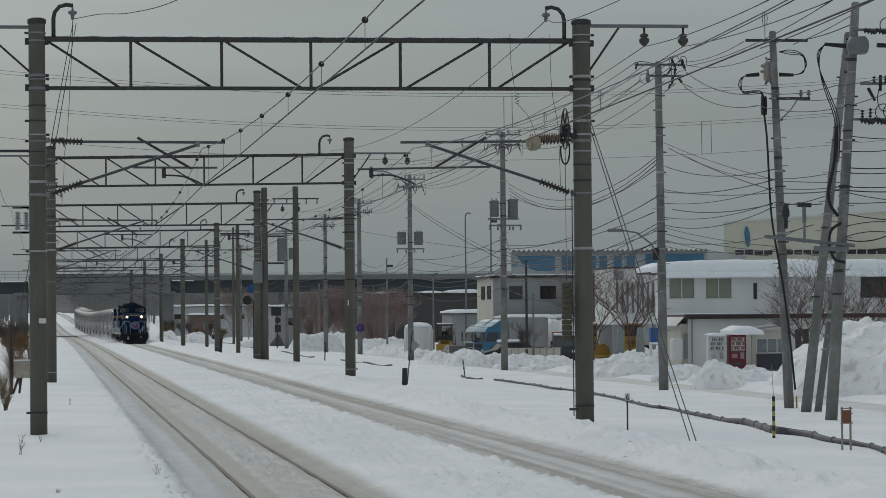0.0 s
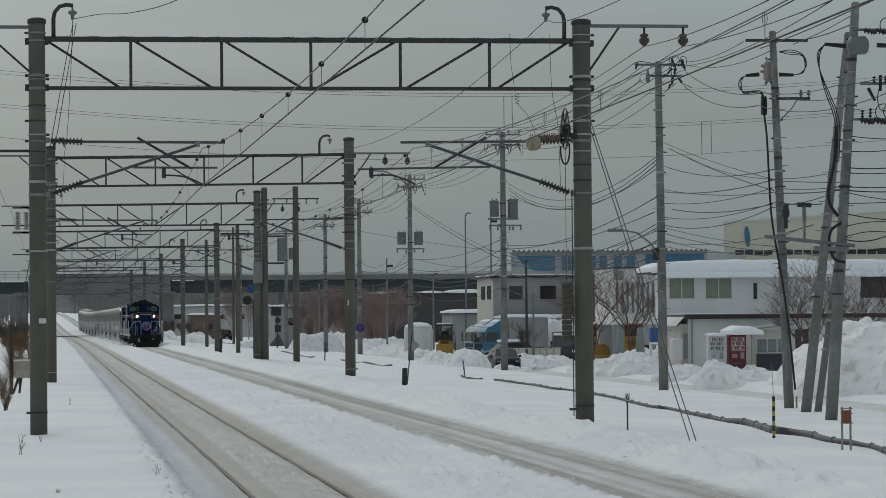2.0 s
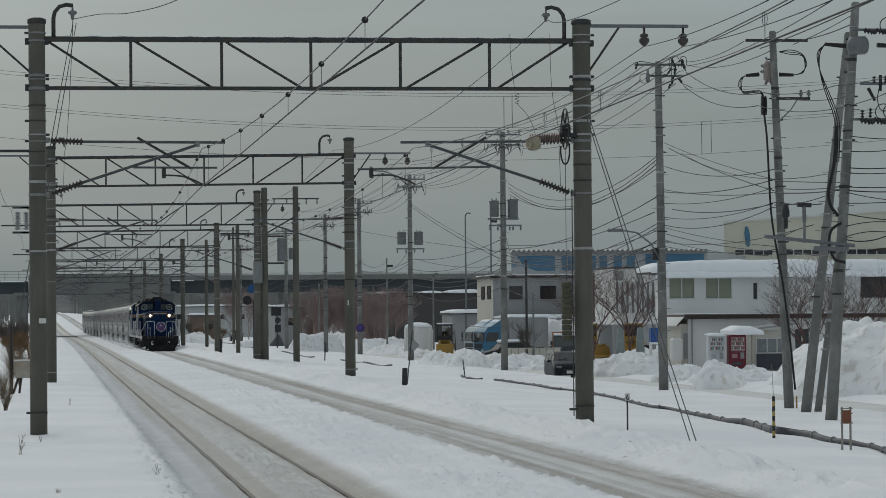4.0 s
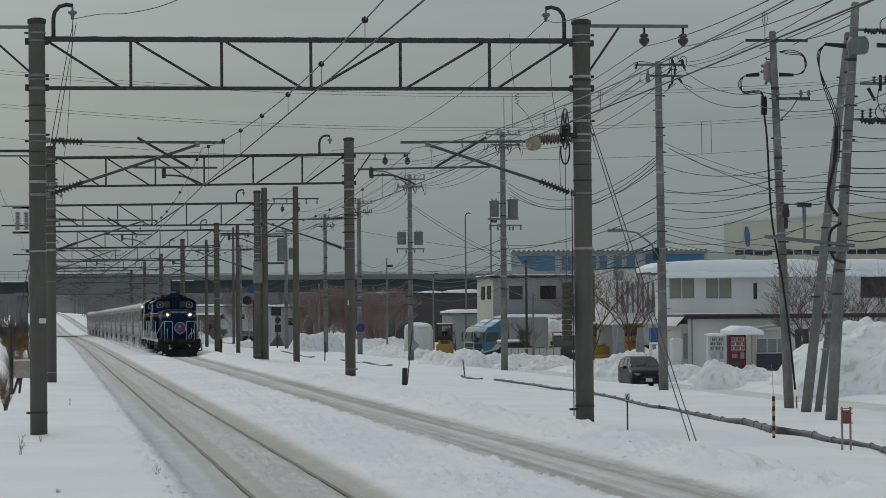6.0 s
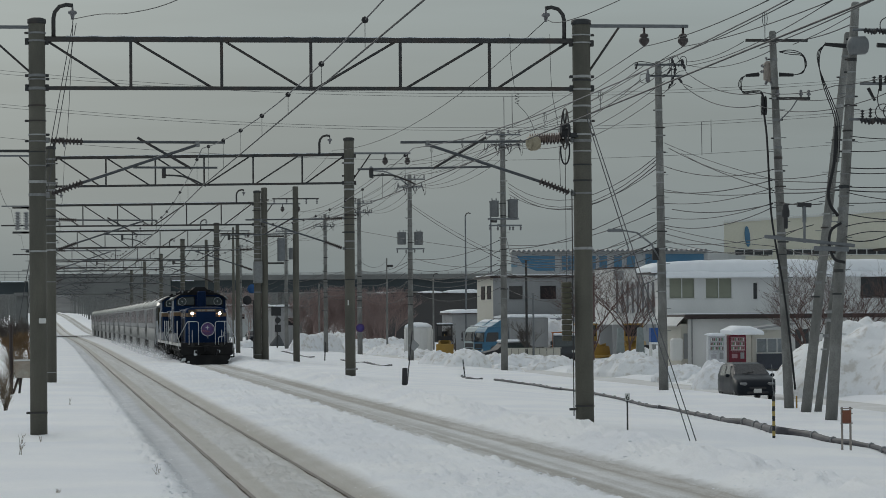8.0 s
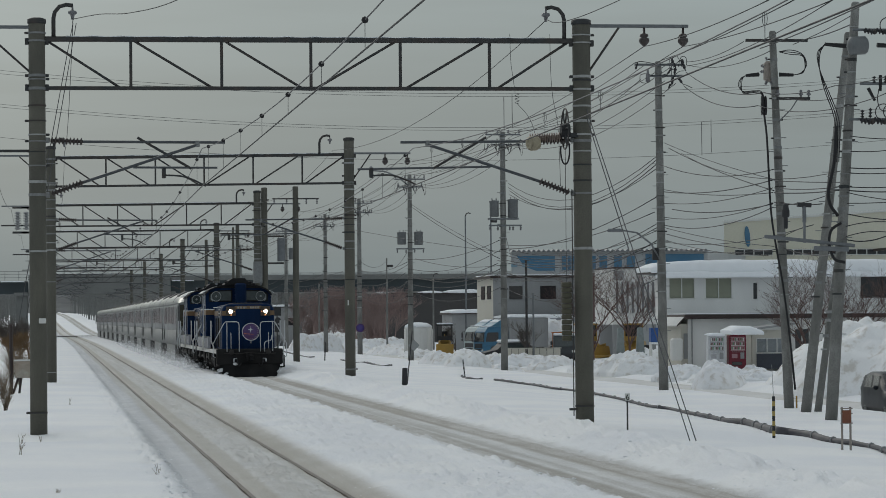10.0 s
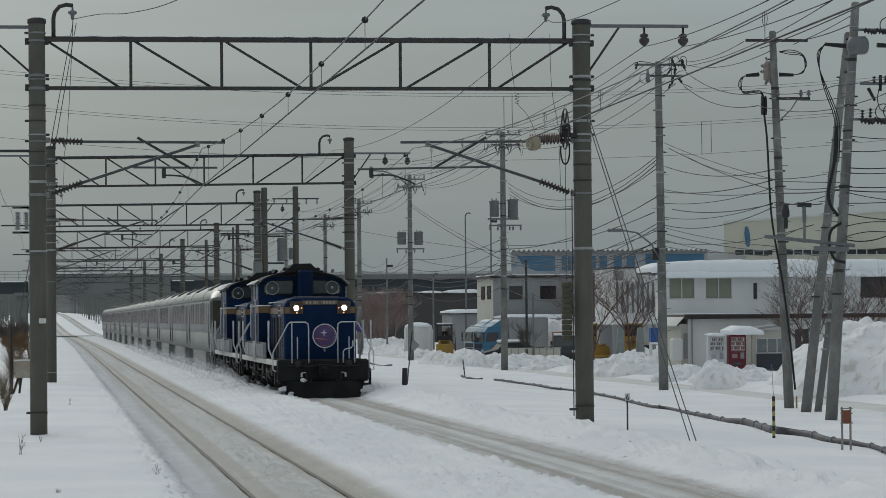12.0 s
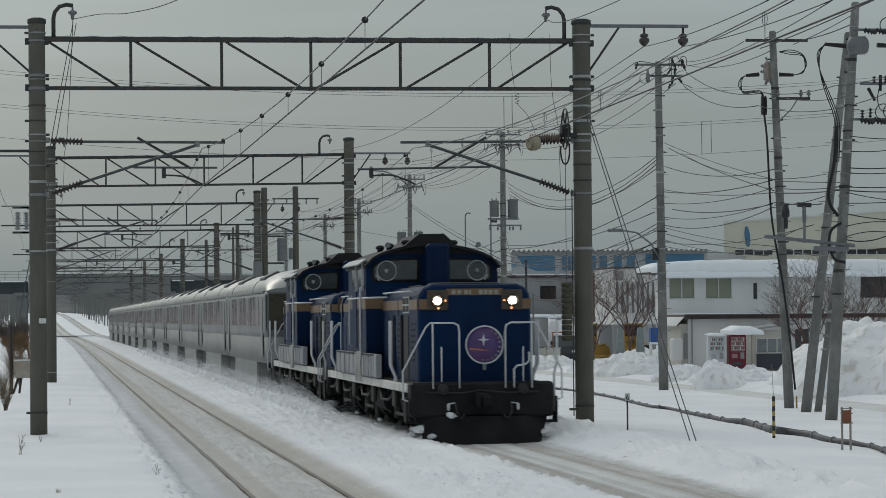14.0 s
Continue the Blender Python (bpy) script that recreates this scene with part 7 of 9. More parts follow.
part("snow_cap", Geo().box((0, -0.1, 1.4), (0.72, 0.6, 0.14), 0.05), SNOW_CLEAN, bn)


def moving_car(label, x, y):
    t = thing("hatchback_car", pose(x, y, -1.05), label, "car", "cars on the road")
    paint = bpy.data.materials.get("car_grey") or mat("car_grey", (0.012, 0.016, 0.022), 0.35, 0.0, 0.1, 2, 20, 0.0, coat=0.0, spec=0.15)
    # cross-sections along the car, nose at y = 0: y, half width, sill, waist, roof
    secs = [(0.00, 0.62, 0.32, 0.62, 0.66), (0.06, 0.74, 0.26, 0.74, 0.80), (0.30, 0.82, 0.24, 0.88, 0.93), (0.85, 0.84, 0.24, 0.96, 1.02), (1.15, 0.84, 0.24, 0.98, 1.12),
            (1.75, 0.84, 0.24, 1.00, 1.50), (2.3, 0.84, 0.24, 1.00, 1.57), (3.2, 0.84, 0.24, 1.02, 1.56), (3.65, 0.83, 0.26, 1.02, 1.46), (3.85, 0.78, 0.32, 1.0, 1.1)]
    g, vs = Geo(), []
    for y, h, s, w, r in secs:
        cab = max(0.0, (r - w) / 0.55)
        top = h * (1 - 0.20 * min(1, cab))
        vs += [(-h * 0.95, y, s), (-h, y, s + 0.15), (-h, y, w), (-top, y, r - 0.06), (-top * 0.8, y, r), (top * 0.8, y, r), (top, y, r - 0.06), (h, y, w), (h, y, s + 0.15), (h * 0.95, y, s)]
    k = 10
    g.add(vs, [(i * k + j, i * k + (j + 1) % k, (i + 1) * k + (j + 1) % k, (i + 1) * k + j) for i in range(len(secs) - 1) for j in range(k)], True)
    g.add(vs[:k], [tuple(range(k))])
    g.add(vs[-k:], [tuple(range(k))])
    body = part("body", g, paint, t)
    part("windscreen", Geo().add([(-0.70, 1.16, 1.125), (0.70, 1.16, 1.125), (0.60, 1.72, 1.50), (-0.60, 1.72, 1.50), (-0.70, 1.10, 1.10), (0.70, 1.10, 1.10), (0.60, 1.66, 1.52), (-0.60, 1.66, 1.52)],
         [(4, 5, 6, 7), (0, 3, 2, 1), (0, 1, 5, 4), (1, 2, 6, 5), (2, 3, 7, 6), (3, 0, 4, 7)]), DARK_PANE, body)
    for s in (-1, 1):
        for y0, y1 in ((1.45, 2.25), (2.32, 3.2)):
            part("side_window", Geo().add([(s * 0.845, y0, 1.03), (s * 0.845, y1, 1.03), (s * 0.715, y1, 1.44), (s * 0.715, y0 + 0.25, 1.44), (s * 0.80, y0, 1.03), (s * 0.80, y1, 1.03), (s * 0.67, y1, 1.44), (s * 0.67, y0 + 0.25, 1.44)],
                 [(0, 1, 2, 3), (4, 7, 6, 5), (0, 4, 5, 1), (1, 5, 6, 2), (2, 6, 7, 3), (3, 7, 4, 0)]), DARK_PANE, body)
        part("headlamp", Geo().box((s * 0.58, 0.06, 0.72), (0.30, 0.16, 0.13), 0.04, s * 25), mat("lamp_clear", (0.20, 0.21, 0.22), 0.15) if "lamp_clear" not in bpy.data.materials else bpy.data.materials["lamp_clear"], body)
        part("mirror", Geo().box((s * 0.95, 1.35, 1.05), (0.18, 0.10, 0.14), 0.04), paint, body)
    part("grille", Geo().box((0, -0.005, 0.55), (0.7, 0.04, 0.10), 0.02).box((0, 0.0, 0.36), (0.9, 0.05, 0.10), 0.02), TRIM_DARK, body)
    part("number_plate", Geo().box((0, -0.03, 0.44), (0.33, 0.02, 0.165), 0.005), FRAME_WHITE, body, "plain white plate")
    part("wiper", Geo().cyl((-0.4, 1.08, 1.12), (0.1, 1.2, 1.20), 0.012, n=5), TRIM_DARK, body)
    wheels = []
    for y in (0.72, 3.15):
        for s in (-1, 1):
            w = part("wheel", Geo().lathe((-s * 0.09, 0, 0), (s, 0, 0), [(0, 0.18), (0, 0.27), (0.03, 0.295), (0.15, 0.295), (0.18, 0.27), (0.17, 0.2), (0.14, 0.18)], 18), RUBBER, t)
            w.matrix_basis = pose(s * 0.74, y, 0.295)
            rim = Geo().lathe((s * 0.05, 0, 0), (s, 0, 0), [(0, 0.17), (0.03, 0.17), (0.035, 0.02)], 12)
            for q in range(5):
                a = 2 * math.pi * q / 5
                rim.box((s * 0.09, math.cos(a) * 0.1, math.sin(a) * 0.1), (0.02, 0.04, 0.15), 0, 0, -math.degrees(a) + 90)
            part("rim", rim, BAND, w)
            wheels.append((w, s))
    return t, wheels


CAR, CAR_WHEELS = moving_car("dark grey tall hatchback driving along the snowy road", 28.4, 209)
CAR_FAR, CAR_FAR_WHEELS = moving_car("small dark hatchback coming slowly along the far road", 25.0, 452)
# ---- utility poles and their wires ----
def crossarm(t, x, z, half, n=3, material=None, up=True, tag="crossarm"):
    arm = part(tag, Geo().box((x, -0.16, z), (half * 2, 0.09, 0.09), 0.01), material or GALV, t)
    for k in range(n):
        px = x - half * 0.92 + 2 * half * 0.92 * k / max(1, n - 1)
        if abs(px - x) < 0.12:
            px += 0.25
        prof = [(0, 0.02), (0.06, 0.03), (0.07, 0.07), (0.13, 0.07), (0.14, 0.04), (0.2, 0.055), (0.24, 0.03)]
        part("insulator", Geo().lathe((px, -0.16, z + (0.04 if up else -0.04)), (0, 0, 1 if up else -1), prof, 10), PORC_GREY, arm)
    return arm


def transformer(t, x, z, h=1.1, r=0.30):
    tr = part("transformer", Geo().lathe((x, -0.05, z), (0, 0, 1), [(0, r * 0.9), (0.04, r), (h - 0.06, r), (h, r * 1.08), (h + 0.05, r * 1.05), (h + 0.08, r * 0.3)], 18),
              mat("transformer_grey", (0.14, 0.148, 0.152), 0.6) if "transformer_grey" not in bpy.data.materials else bpy.data.materials["transformer_grey"], t, "grey drum transformer")
    for dx in (-0.12, 0.12):
        part("bushing", Geo().insulator((x + dx, -0.05, z + h + 0.05), (x + dx, -0.05, z + h + 0.2), 0.04, 3), PORC_GREY, tr)
    return tr


def utility_pole(x, y, height, r0, label, top_dx=0.0, material=None, top_dy=0.0, z=None):
    base = gz(x, y) if z is None else z
    t = thing("utility_pole", pose(x, y, base), label, "utility pole", "utility poles along the road")
    part("shaft", Geo().lathe((0, 0, -0.5), (top_dx, top_dy, height + 0.5), [(0, r0), ((height + 0.5) * 0.5, r0 * 0.84), (height + 0.44, r0 * 0.68), (height + 0.5, r0 * 0.5)], 16), material or CONCRETE_PALE, t)
    rb = random.Random(int(x * 10 + y))
    zz = height * 0.30
    while zz < height - 0.3:
        q, hb = zz / height, rb.choice((0.015, 0.025, 0.045))
        part("band", Geo().cyl((top_dx * q, top_dy * q, zz - hb), (top_dx * q, top_dy * q, zz + hb), r0 * (1 - 0.32 * q) + 0.010, n=14), rb.choice((BAND, BAND_PALE, STEEL)), t)
        if rb.random() < 0.45:
            part("band_bolt", Geo().box((top_dx * q + rb.choice((-1, 1)) * r0, -0.03, zz), (0.09, 0.05, 0.05), 0.01), STEEL, t)
        zz += rb.uniform(0.25, 0.75)
    for k in range(int(height * 1.4)):
        zz = 2.4 + k * 0.45
        if zz > height - 1:
            break
        q, s = zz / height, (-1) ** k
        part("step_bolt", Geo().cyl((top_dx * q + s * r0 * 0.7, 0, zz), (top_dx * q + s * (r0 + 0.14), 0, zz), 0.012, n=5), GALV, t)
    return t


PA = utility_pole(24.42, 116.6, 13.3, 0.20, "tall concrete utility pole with high crossarms beside the road", -0.1)
crossarm(PA, -0.1, 13.15, 1.0, 0)
crossarm(PA, 0.15, 12.7, 0.75, 0)
part("lamp_arm", Geo().tube([(-0.1, -0.1, 5.2), (-0.5, -0.2, 5.9), (-1.1, -0.3, 6.35), (-1.7, -0.35, 6.45)], 0.035), GALV, PA)
part("street_lamp_head", Geo().box((-2.0, -0.36, 6.45), (0.7, 0.22, 0.14), 0.06), GALV, PA, "grey lamp head")
part("meter_box", Geo().box((-0.3, -0.05, 5.5), (0.25, 0.2, 0.5), 0.03), TRIM_DARK, PA)

PB = utility_pole(25.25, 164.3, 13.5, 0.205, "concrete utility pole carrying two drum transformers")
crossarm(PB, 0, 13.32, 1.0, 4)
crossarm(PB, 0.15, 12.75, 0.85, 4)
transformer(PB, -0.52, 8.68, 0.85, 0.26)
transformer(PB, 0.55, 8.62, 0.98, 0.29)
part("transformer_frame", Geo().box((0.0, -0.2, 8.56), (1.7, 0.12, 0.10)).box((0.0, 0.2, 8.56), (1.7, 0.12, 0.10)), GALV, PB)
crossarm(PB, 0.1, 8.18, 0.95, 5, None, False)
PC = utility_pole(24.9, 205.3, 13.1, 0.21, "concrete utility pole carrying two drum transformers")
crossarm(PC, 0, 12.75, 1.1, 4)
crossarm(PC, 0, 12.2, 0.9, 3)
transformer(PC, -0.60, 8.15, 0.82, 0.31)
transformer(PC, 0.60, 8.12, 0.88, 0.31)
crossarm(PC, 0, 7.85, 1.0, 4, None, False)
part("lamp_arm", Geo().tube([(0, -0.1, 12.2), (-0.8, -0.2, 12.9), (-1.8, -0.3, 13.3), (-2.6, -0.3, 13.35)], 0.05), GALV, PC)
part("street_lamp_head", Geo().box((-2.75, -0.3, 13.35), (0.3, 0.25, 0.6), 0.1), GALV, PC)
PD = utility_pole(25.3, 243.8, 13.0, 0.22, "concrete utility pole with a round road sign")
crossarm(PD, 0, 12.6, 1.1, 4)
crossarm(PD, 0.1, 11.8, 1.0, 3)
sg = part("road_sign", Geo().lathe((0, -0.25, 2.2), (0, -1, 0), [(0, 0.02), (0, 0.36), (0.02, 0.36), (0.02, 0.02)], 24), mat("sign_violet", (0.07, 0.05, 0.22), 0.5), PD, "round dark blue road sign")
part("sign_ring", Geo().tube([(0.33 * math.cos(a), -0.275, 2.2 + 0.33 * math.sin(a)) for a in np.linspace(0, 2 * math.pi, 25)], 0.03, 5), mat("sign_plum", (0.10, 0.04, 0.15), 0.5), sg)
PE = utility_pole(24.2, 262.8, 12.4, 0.21, "concrete utility pole beside a row of red-brown trees")
crossarm(PE, 0, 12.0, 1.0, 4)
crossarm(PE, 0, 11.3, 0.8, 3)
PF = utility_pole(23.3, 296.3, 12.2, 0.21, "concrete utility pole beyond the parked cars")
crossarm(PF, 0, 11.8, 1.0, 4)
transformer(PF, 0.6, 9.0, 1.1, 0.34)
PG = utility_pole(22.4, 355, 12.0, 0.20, "concrete utility pole near the road bridge")
crossarm(PG, 0, 11.7, 0.9, 3)

P1 = utility_pole(23.42, 92.2, 12.15, 0.165, "concrete utility pole with a switch and black cable loops", -0.43)
crossarm(P1, -0.33, 11.82, 1.02, 0, STEEL)
crossarm(P1, 0.2, 9.95, 0.55, 3, STEEL)
part("switch_gear", Geo().box((-0.47, 0.22, 10.85), (0.40, 0.3, 0.66), 0.08), mat("switch_cream", (0.30, 0.26, 0.23), 0.6), P1, "dull pinkish pole switch")
for dx, dz in ((-0.24, 0.16), (-0.26, -0.02), (-0.12, -0.40), (0.06, -0.40), (-0.1, 0.40)):
    part("bushing", Geo().insulator((-0.55 + dx * 0.7, -0.02, 10.85 + dz * 0.85), (-0.55 + dx * 1.15, -0.06, 10.85 + dz * 1.1), 0.05, 2), PORC_GREY, P1)
part("switch_horn", Geo().cyl((-0.94, -0.2, 10.72), (-1.37, -0.25, 10.68), 0.07, 0.05, 10), RUBBER, P1)
part("switch_horn", Geo().cyl((-0.27, -0.2, 10.72), (0.19, -0.25, 10.70), 0.07, 0.05, 10), RUBBER, P1)
for k in range(3):
    part("cable_loop", Geo().tube(smooth([(-1.37, -0.25, 10.68), (-1.54 + 0.03 * k, -0.25, 10.59), (-1.62 + 0.05 * k, -0.25, 10.37), (-1.47, -0.25, 10.17 - 0.03 * k), (-1.14, -0.25, 10.19 - 0.03 * k), (-0.86, -0.2, 10.17 - 0.04 * k), (-0.77 - 0.05 * k, -0.2, 9.90), (-0.77 - 0.05 * k, -0.2, 9.41)]), 0.014), RUBBER, P1)
    part("cable_loop", Geo().tube(smooth([(0.19, -0.25, 10.70), (0.45 + 0.03 * k, -0.25, 10.78), (0.63 - 0.03 * k, -0.25, 11.05), (0.48, -0.25, 11.38 - 0.03 * k), (0.11, -0.2, 11.51 - 0.07 * k), (-0.27, -0.2, 11.45)]), 0.014), RUBBER, P1)
part("riser_cable", Geo().tube(smooth([(-0.78, -0.2, 10.01), (-0.77, -0.2, 9.41), (-0.69, -0.2, 8.59), (-0.60, -0.2, 6.5), (-0.48, -0.25, 5.4), (-0.25, -0.28, 4.0), (-0.05, -0.28, 2.4), (0.12, -0.28, 0.6)]), 0.034, 8), RUBBER, P1, "thick black riser cable")
part("bracket", Geo().tube([(-0.3, -0.2, 9.2), (0.1, -0.25, 9.6), (0.3, -0.25, 9.9)], 0.02, 5), GALV, P1)
for dx in (-0.05, 0.04):
    part("splice_sleeve", Geo().lathe((-0.77 + dx, -0.24, 9.41), (0, 0, 1), [(0, 0.02), (0.1, 0.045), (0.5, 0.045), (0.62, 0.015)], 10), RUBBER, P1)
part("guard", Geo().box((0.2, -0.12, 0.2), (0.05, 0.08, 0.4), 0.02), YELLOW, P1, "yellow cable guard")

utility_pole(22.75, 87.8, 11.75, 0.165, "leaning concrete strut pole beside its neighbours", 1.55)
utility_pole(23.33, 88.6, 6.4, 0.12, "short leaning concrete strut pole", 1.0)
P3 = utility_pole(21.50, 80.1, 11.75, 0.175, "leaning concrete utility pole crowded with insulators and cables", 0.88)
part("tank_switch", Geo().lathe((0.55, -0.3, 10.45), (1, 0, 0.05), [(0, 0.08), (0.04, 0.2), (0.1, 0.26), (0.5, 0.26), (0.56, 0.2), (0.6, 0.08)], 18), mat("switch_white", (0.15, 0.16, 0.165), 0.5), P3, "pale cylindrical switch")
part("switch_horn", Geo().cyl((0.5, -0.3, 10.45), (-0.1, -0.3, 10.5), 0.07, 0.05, 10), RUBBER, P3)
part("switch_horn", Geo().cyl((1.4, -0.3, 10.48), (2.0, -0.3, 10.45), 0.07, 0.05, 10), RUBBER, P3)
for k in range(3):
    part("cable_loop", Geo().tube(smooth([(-0.1, -0.3, 10.5), (-0.24 - 0.04 * k, -0.3, 10.25), (-0.26, -0.3, 9.8), (-0.12 + 0.05 * k, -0.3, 9.2), (0.1 + 0.06 * k, -0.3, 8.6), (0.18 + 0.06 * k, -0.3, 8.1), (0.14 + 0.06 * k, -0.3, 7.2)]), 0.014), RUBBER, P3)
for x0, x1, z, r in ((1.00, 1.98, 10.86, 0.085), (0.87, 1.95, 8.35, 0.10)):
    arm = part("crossarm", Geo().box((x0 + 0.45, -0.28, z + 0.05), (1.5, 0.08, 0.07), 0.01), GALV, P3)
    for k in range(3):
        a, b = x0 + (x1 - x0) * k / 3, x0 + (x1 - x0) * (k + 0.85) / 3
        part("strain_insulator", Geo().insulator((a, -0.38, z + 0.03), (b, -0.40, z - 0.03), r, 3), TRIM_DARK, arm, "dark ribbed strain insulator")
        part("clamp", Geo().ball((b + 0.03, -0.40, z - 0.03), r * 0.8, 8), STEEL, arm)
arm = part("crossarm", Geo().box((1.49, -0.30, 9.40), (1.19, 0.09, 0.08), 0.01), GALV, P3)
for a, b in (((1.29, -0.36, 9.41), (1.29, -0.36, 9.60)), ((1.61, -0.36, 9.41), (1.62, -0.36, 9.62)), ((0.93, -0.36, 8.44), (0.94, -0.36, 8.66)), ((1.16, -0.36, 8.44), (1.17, -0.36, 8.71)), ((1.93, -0.36, 9.41), (1.93, -0.36, 9.62))):
    part("insulator", Geo().insulator(a, b, 0.055, 3), TRIM_DARK, P3, "dark pin insulator")
for a, b in (((1.47, -0.36, 9.63), (1.46, -0.36, 9.19)), ((1.11, -0.36, 9.27), (1.30, -0.36, 8.92)), ((1.84, -0.36, 9.40), (1.86, -0.36, 8.95))):
    part("fuse_holder", Geo().cyl(a, b, 0.05, 0.04, 10), RUBBER, P3, "black fuse holder")
for x, z, r in ((1.52, 8.59, 0.23), (1.67, 11.02, 0.22), (1.74, 8.60, 0.22)):
    part("jumper", Geo().tube([(x + r * math.cos(q), -0.44, z + r * math.sin(q)) for q in np.linspace(-0.6, 5.0, 26)], 0.014), RUBBER, P3)
part("jumper", Geo().tube(smooth([(1.40, -0.42, 9.24), (1.36, -0.42, 8.95), (1.43, -0.42, 8.68), (1.62, -0.42, 8.63), (1.84, -0.42, 8.76)]), 0.014), RUBBER, P3)
part("junction_arm", Geo().box((-0.6, -0.3, 5.0), (2.6, 0.1, 0.10), 0.02, 0, 0, 6).box((0.0, -0.35, 4.78), (1.0, 0.1, 0.13), 0.02, 0, 0, 2), GALV, P3, "galvanised cable arm")
part("splice_case", Geo().cyl((-0.95, -0.3, 6.02), (-0.55, -0.3, 6.0), 0.065, n=12), TRIM_DARK, P3)
part("splice_case", Geo().lathe((-1.28, -0.3, 5.35), (0, 0, 1), [(0, 0.05), (0.05, 0.06), (0.30, 0.06), (0.34, 0.11), (0.5, 0.11), (0.54, 0.09), (0.66, 0.08), (0.70, 0.03)], 12), TRIM_DARK, P3)
part("splice_hanger", Geo().box((-0.75, -0.3, 5.75), (0.10, 0.1, 0.5), 0.03).box((-0.75, -0.3, 5.25), (0.06, 0.08, 0.6)), GALV, P3)
part("riser_cable", Geo().tube(smooth([(0.2, -0.3, 8.2), (0.12, -0.32, 7.2), (-0.05, -0.32, 6.4), (0.0, -0.32, 6.0), (0.22, -0.3, 5.7)]), 0.048, 8), RUBBER, P3, "thick black cable")
part("riser_cable", Geo().tube(smooth([(0.3, -0.3, 5.5), (0.02, -0.3, 5.3), (-0.04, -0.3, 4.9), (0.1, -0.3, 4.5), (0.4, -0.3, 4.4)]), 0.042, 8), RUBBER, P3)


def span(a, b, sag, r=0.014, material=None, n=12):
    wire(sag_line(a, b, sag, n), r, "black utility wire strung between poles", material, "utility_wire", "utility wires along the road")


POLES = [(24.3, 116.6, 12.5), (25.25, 164.3, 12.7), (24.9, 205.3, 12.3), (25.3, 243.8, 12.0), (24.2, 262.8, 11.4), (23.3, 296.3, 11.2), (22.4, 355, 11.0)]
rw = random.Random(9)
for a, b in zip(POLES, POLES[1:]):
    l = b[1] - a[1]
    for dx, dz, s in ((-0.9, 0.15, 0.5), (-0.45, 0.1, 0.6), (0.45, 0.1, 0.5), (0.9, 0.2, 0.6), (-0.7, -0.55, 0.9), (0.3, -0.6, 0.8), (0.75, -0.7, 0.9)):
        span((a[0] + dx, a[1], a[2] + dz), (b[0] + dx, b[1], b[2] + dz), s * l / 45, 0.014)
    for dx, z, s, r in ((0.0, 6.6, 0.5, 0.018), (0.15, 6.1, 0.7, 0.016), (-0.15, 5.6, 0.6, 0.02), (0.2, 5.2, 0.8, 0.022), (-0.2, 4.7, 0.6, 0.016), (0.1, 4.2, 0.9, 0.014)):
        za, zb = z + rw.uniform(-0.35, 0.35), z + rw.uniform(-0.35, 0.35)
        span((a[0] + dx - 0.2, a[1], za), (b[0] + dx - 0.2, b[1], zb), s * l / 45, r)
# services to the yard and across
YARD_CABLES = (((24.3, 116.6, 6.2), (40.0, 190, 5.2), 0.7), ((24.3, 116.6, 6.0), (39.0, 262, 5.8), 1.0), ((25.3, 164.3, 7.0), (39.5, 262, 5.6), 0.8),
    ((25.3, 164.3, 7.4), (52.5, 330, 9.0), 1.2), ((24.9, 205.3, 7.4), (34.0, 300, 7.5), 0.6), ((25.3, 243.8, 7.2), (33.9, 300, 8.2), 0.6))
for a, b, s in YARD_CABLES:
    span(a, b, s, 0.017)
# wires pole by pole: one end, the other end, sag
HIGH_SPANS = (
    ((24.40, 116.6, 12.71), (18.02, 70.0, 10.10), 0.10), ((25.48, 116.6, 12.67), (22.04, 92.2, 11.18), 0.15),
    ((25.48, 116.6, 12.55), (23.01, 92.2, 10.93), 0.30), ((24.09, 92.2, 11.26), (22.29, 80.1, 10.55), 0.05),
    ((23.68, 92.2, 11.10), (22.29, 80.1, 10.80), 0.05), ((25.29, 116.6, 12.48), (17.90, 66.0, 9.66), 0.30),
    ((22.58, 92.2, 10.96), (17.42, 60.0, 9.13), 0.05),
)
MIDDLE_SPANS = (
    ((25.47, 116.6, 12.26), (22.67, 92.2, 9.53), 0.35), ((22.67, 92.2, 9.53), (21.76, 80.1, 8.80), 0.12),
    ((21.76, 80.1, 8.80), (21.06, 72.0, 8.43), 0.05), ((25.37, 116.6, 11.70), (22.50, 92.2, 9.12), 0.35),
    ((22.50, 92.2, 9.12), (21.05, 72.0, 8.03), 0.35), ((24.53, 116.6, 9.39), (23.00, 92.2, 6.74), 0.10),
    ((24.71, 116.6, 9.18), (22.99, 92.2, 6.38), 0.12), ((25.23, 116.6, 8.97), (22.09, 80.1, 6.45), 0.60),
    ((22.68, 92.2, 9.56), (22.12, 80.1, 8.51), 0.20), ((23.00, 92.2, 7.07), (24.29, 116.6, 8.54), 0.35),
)
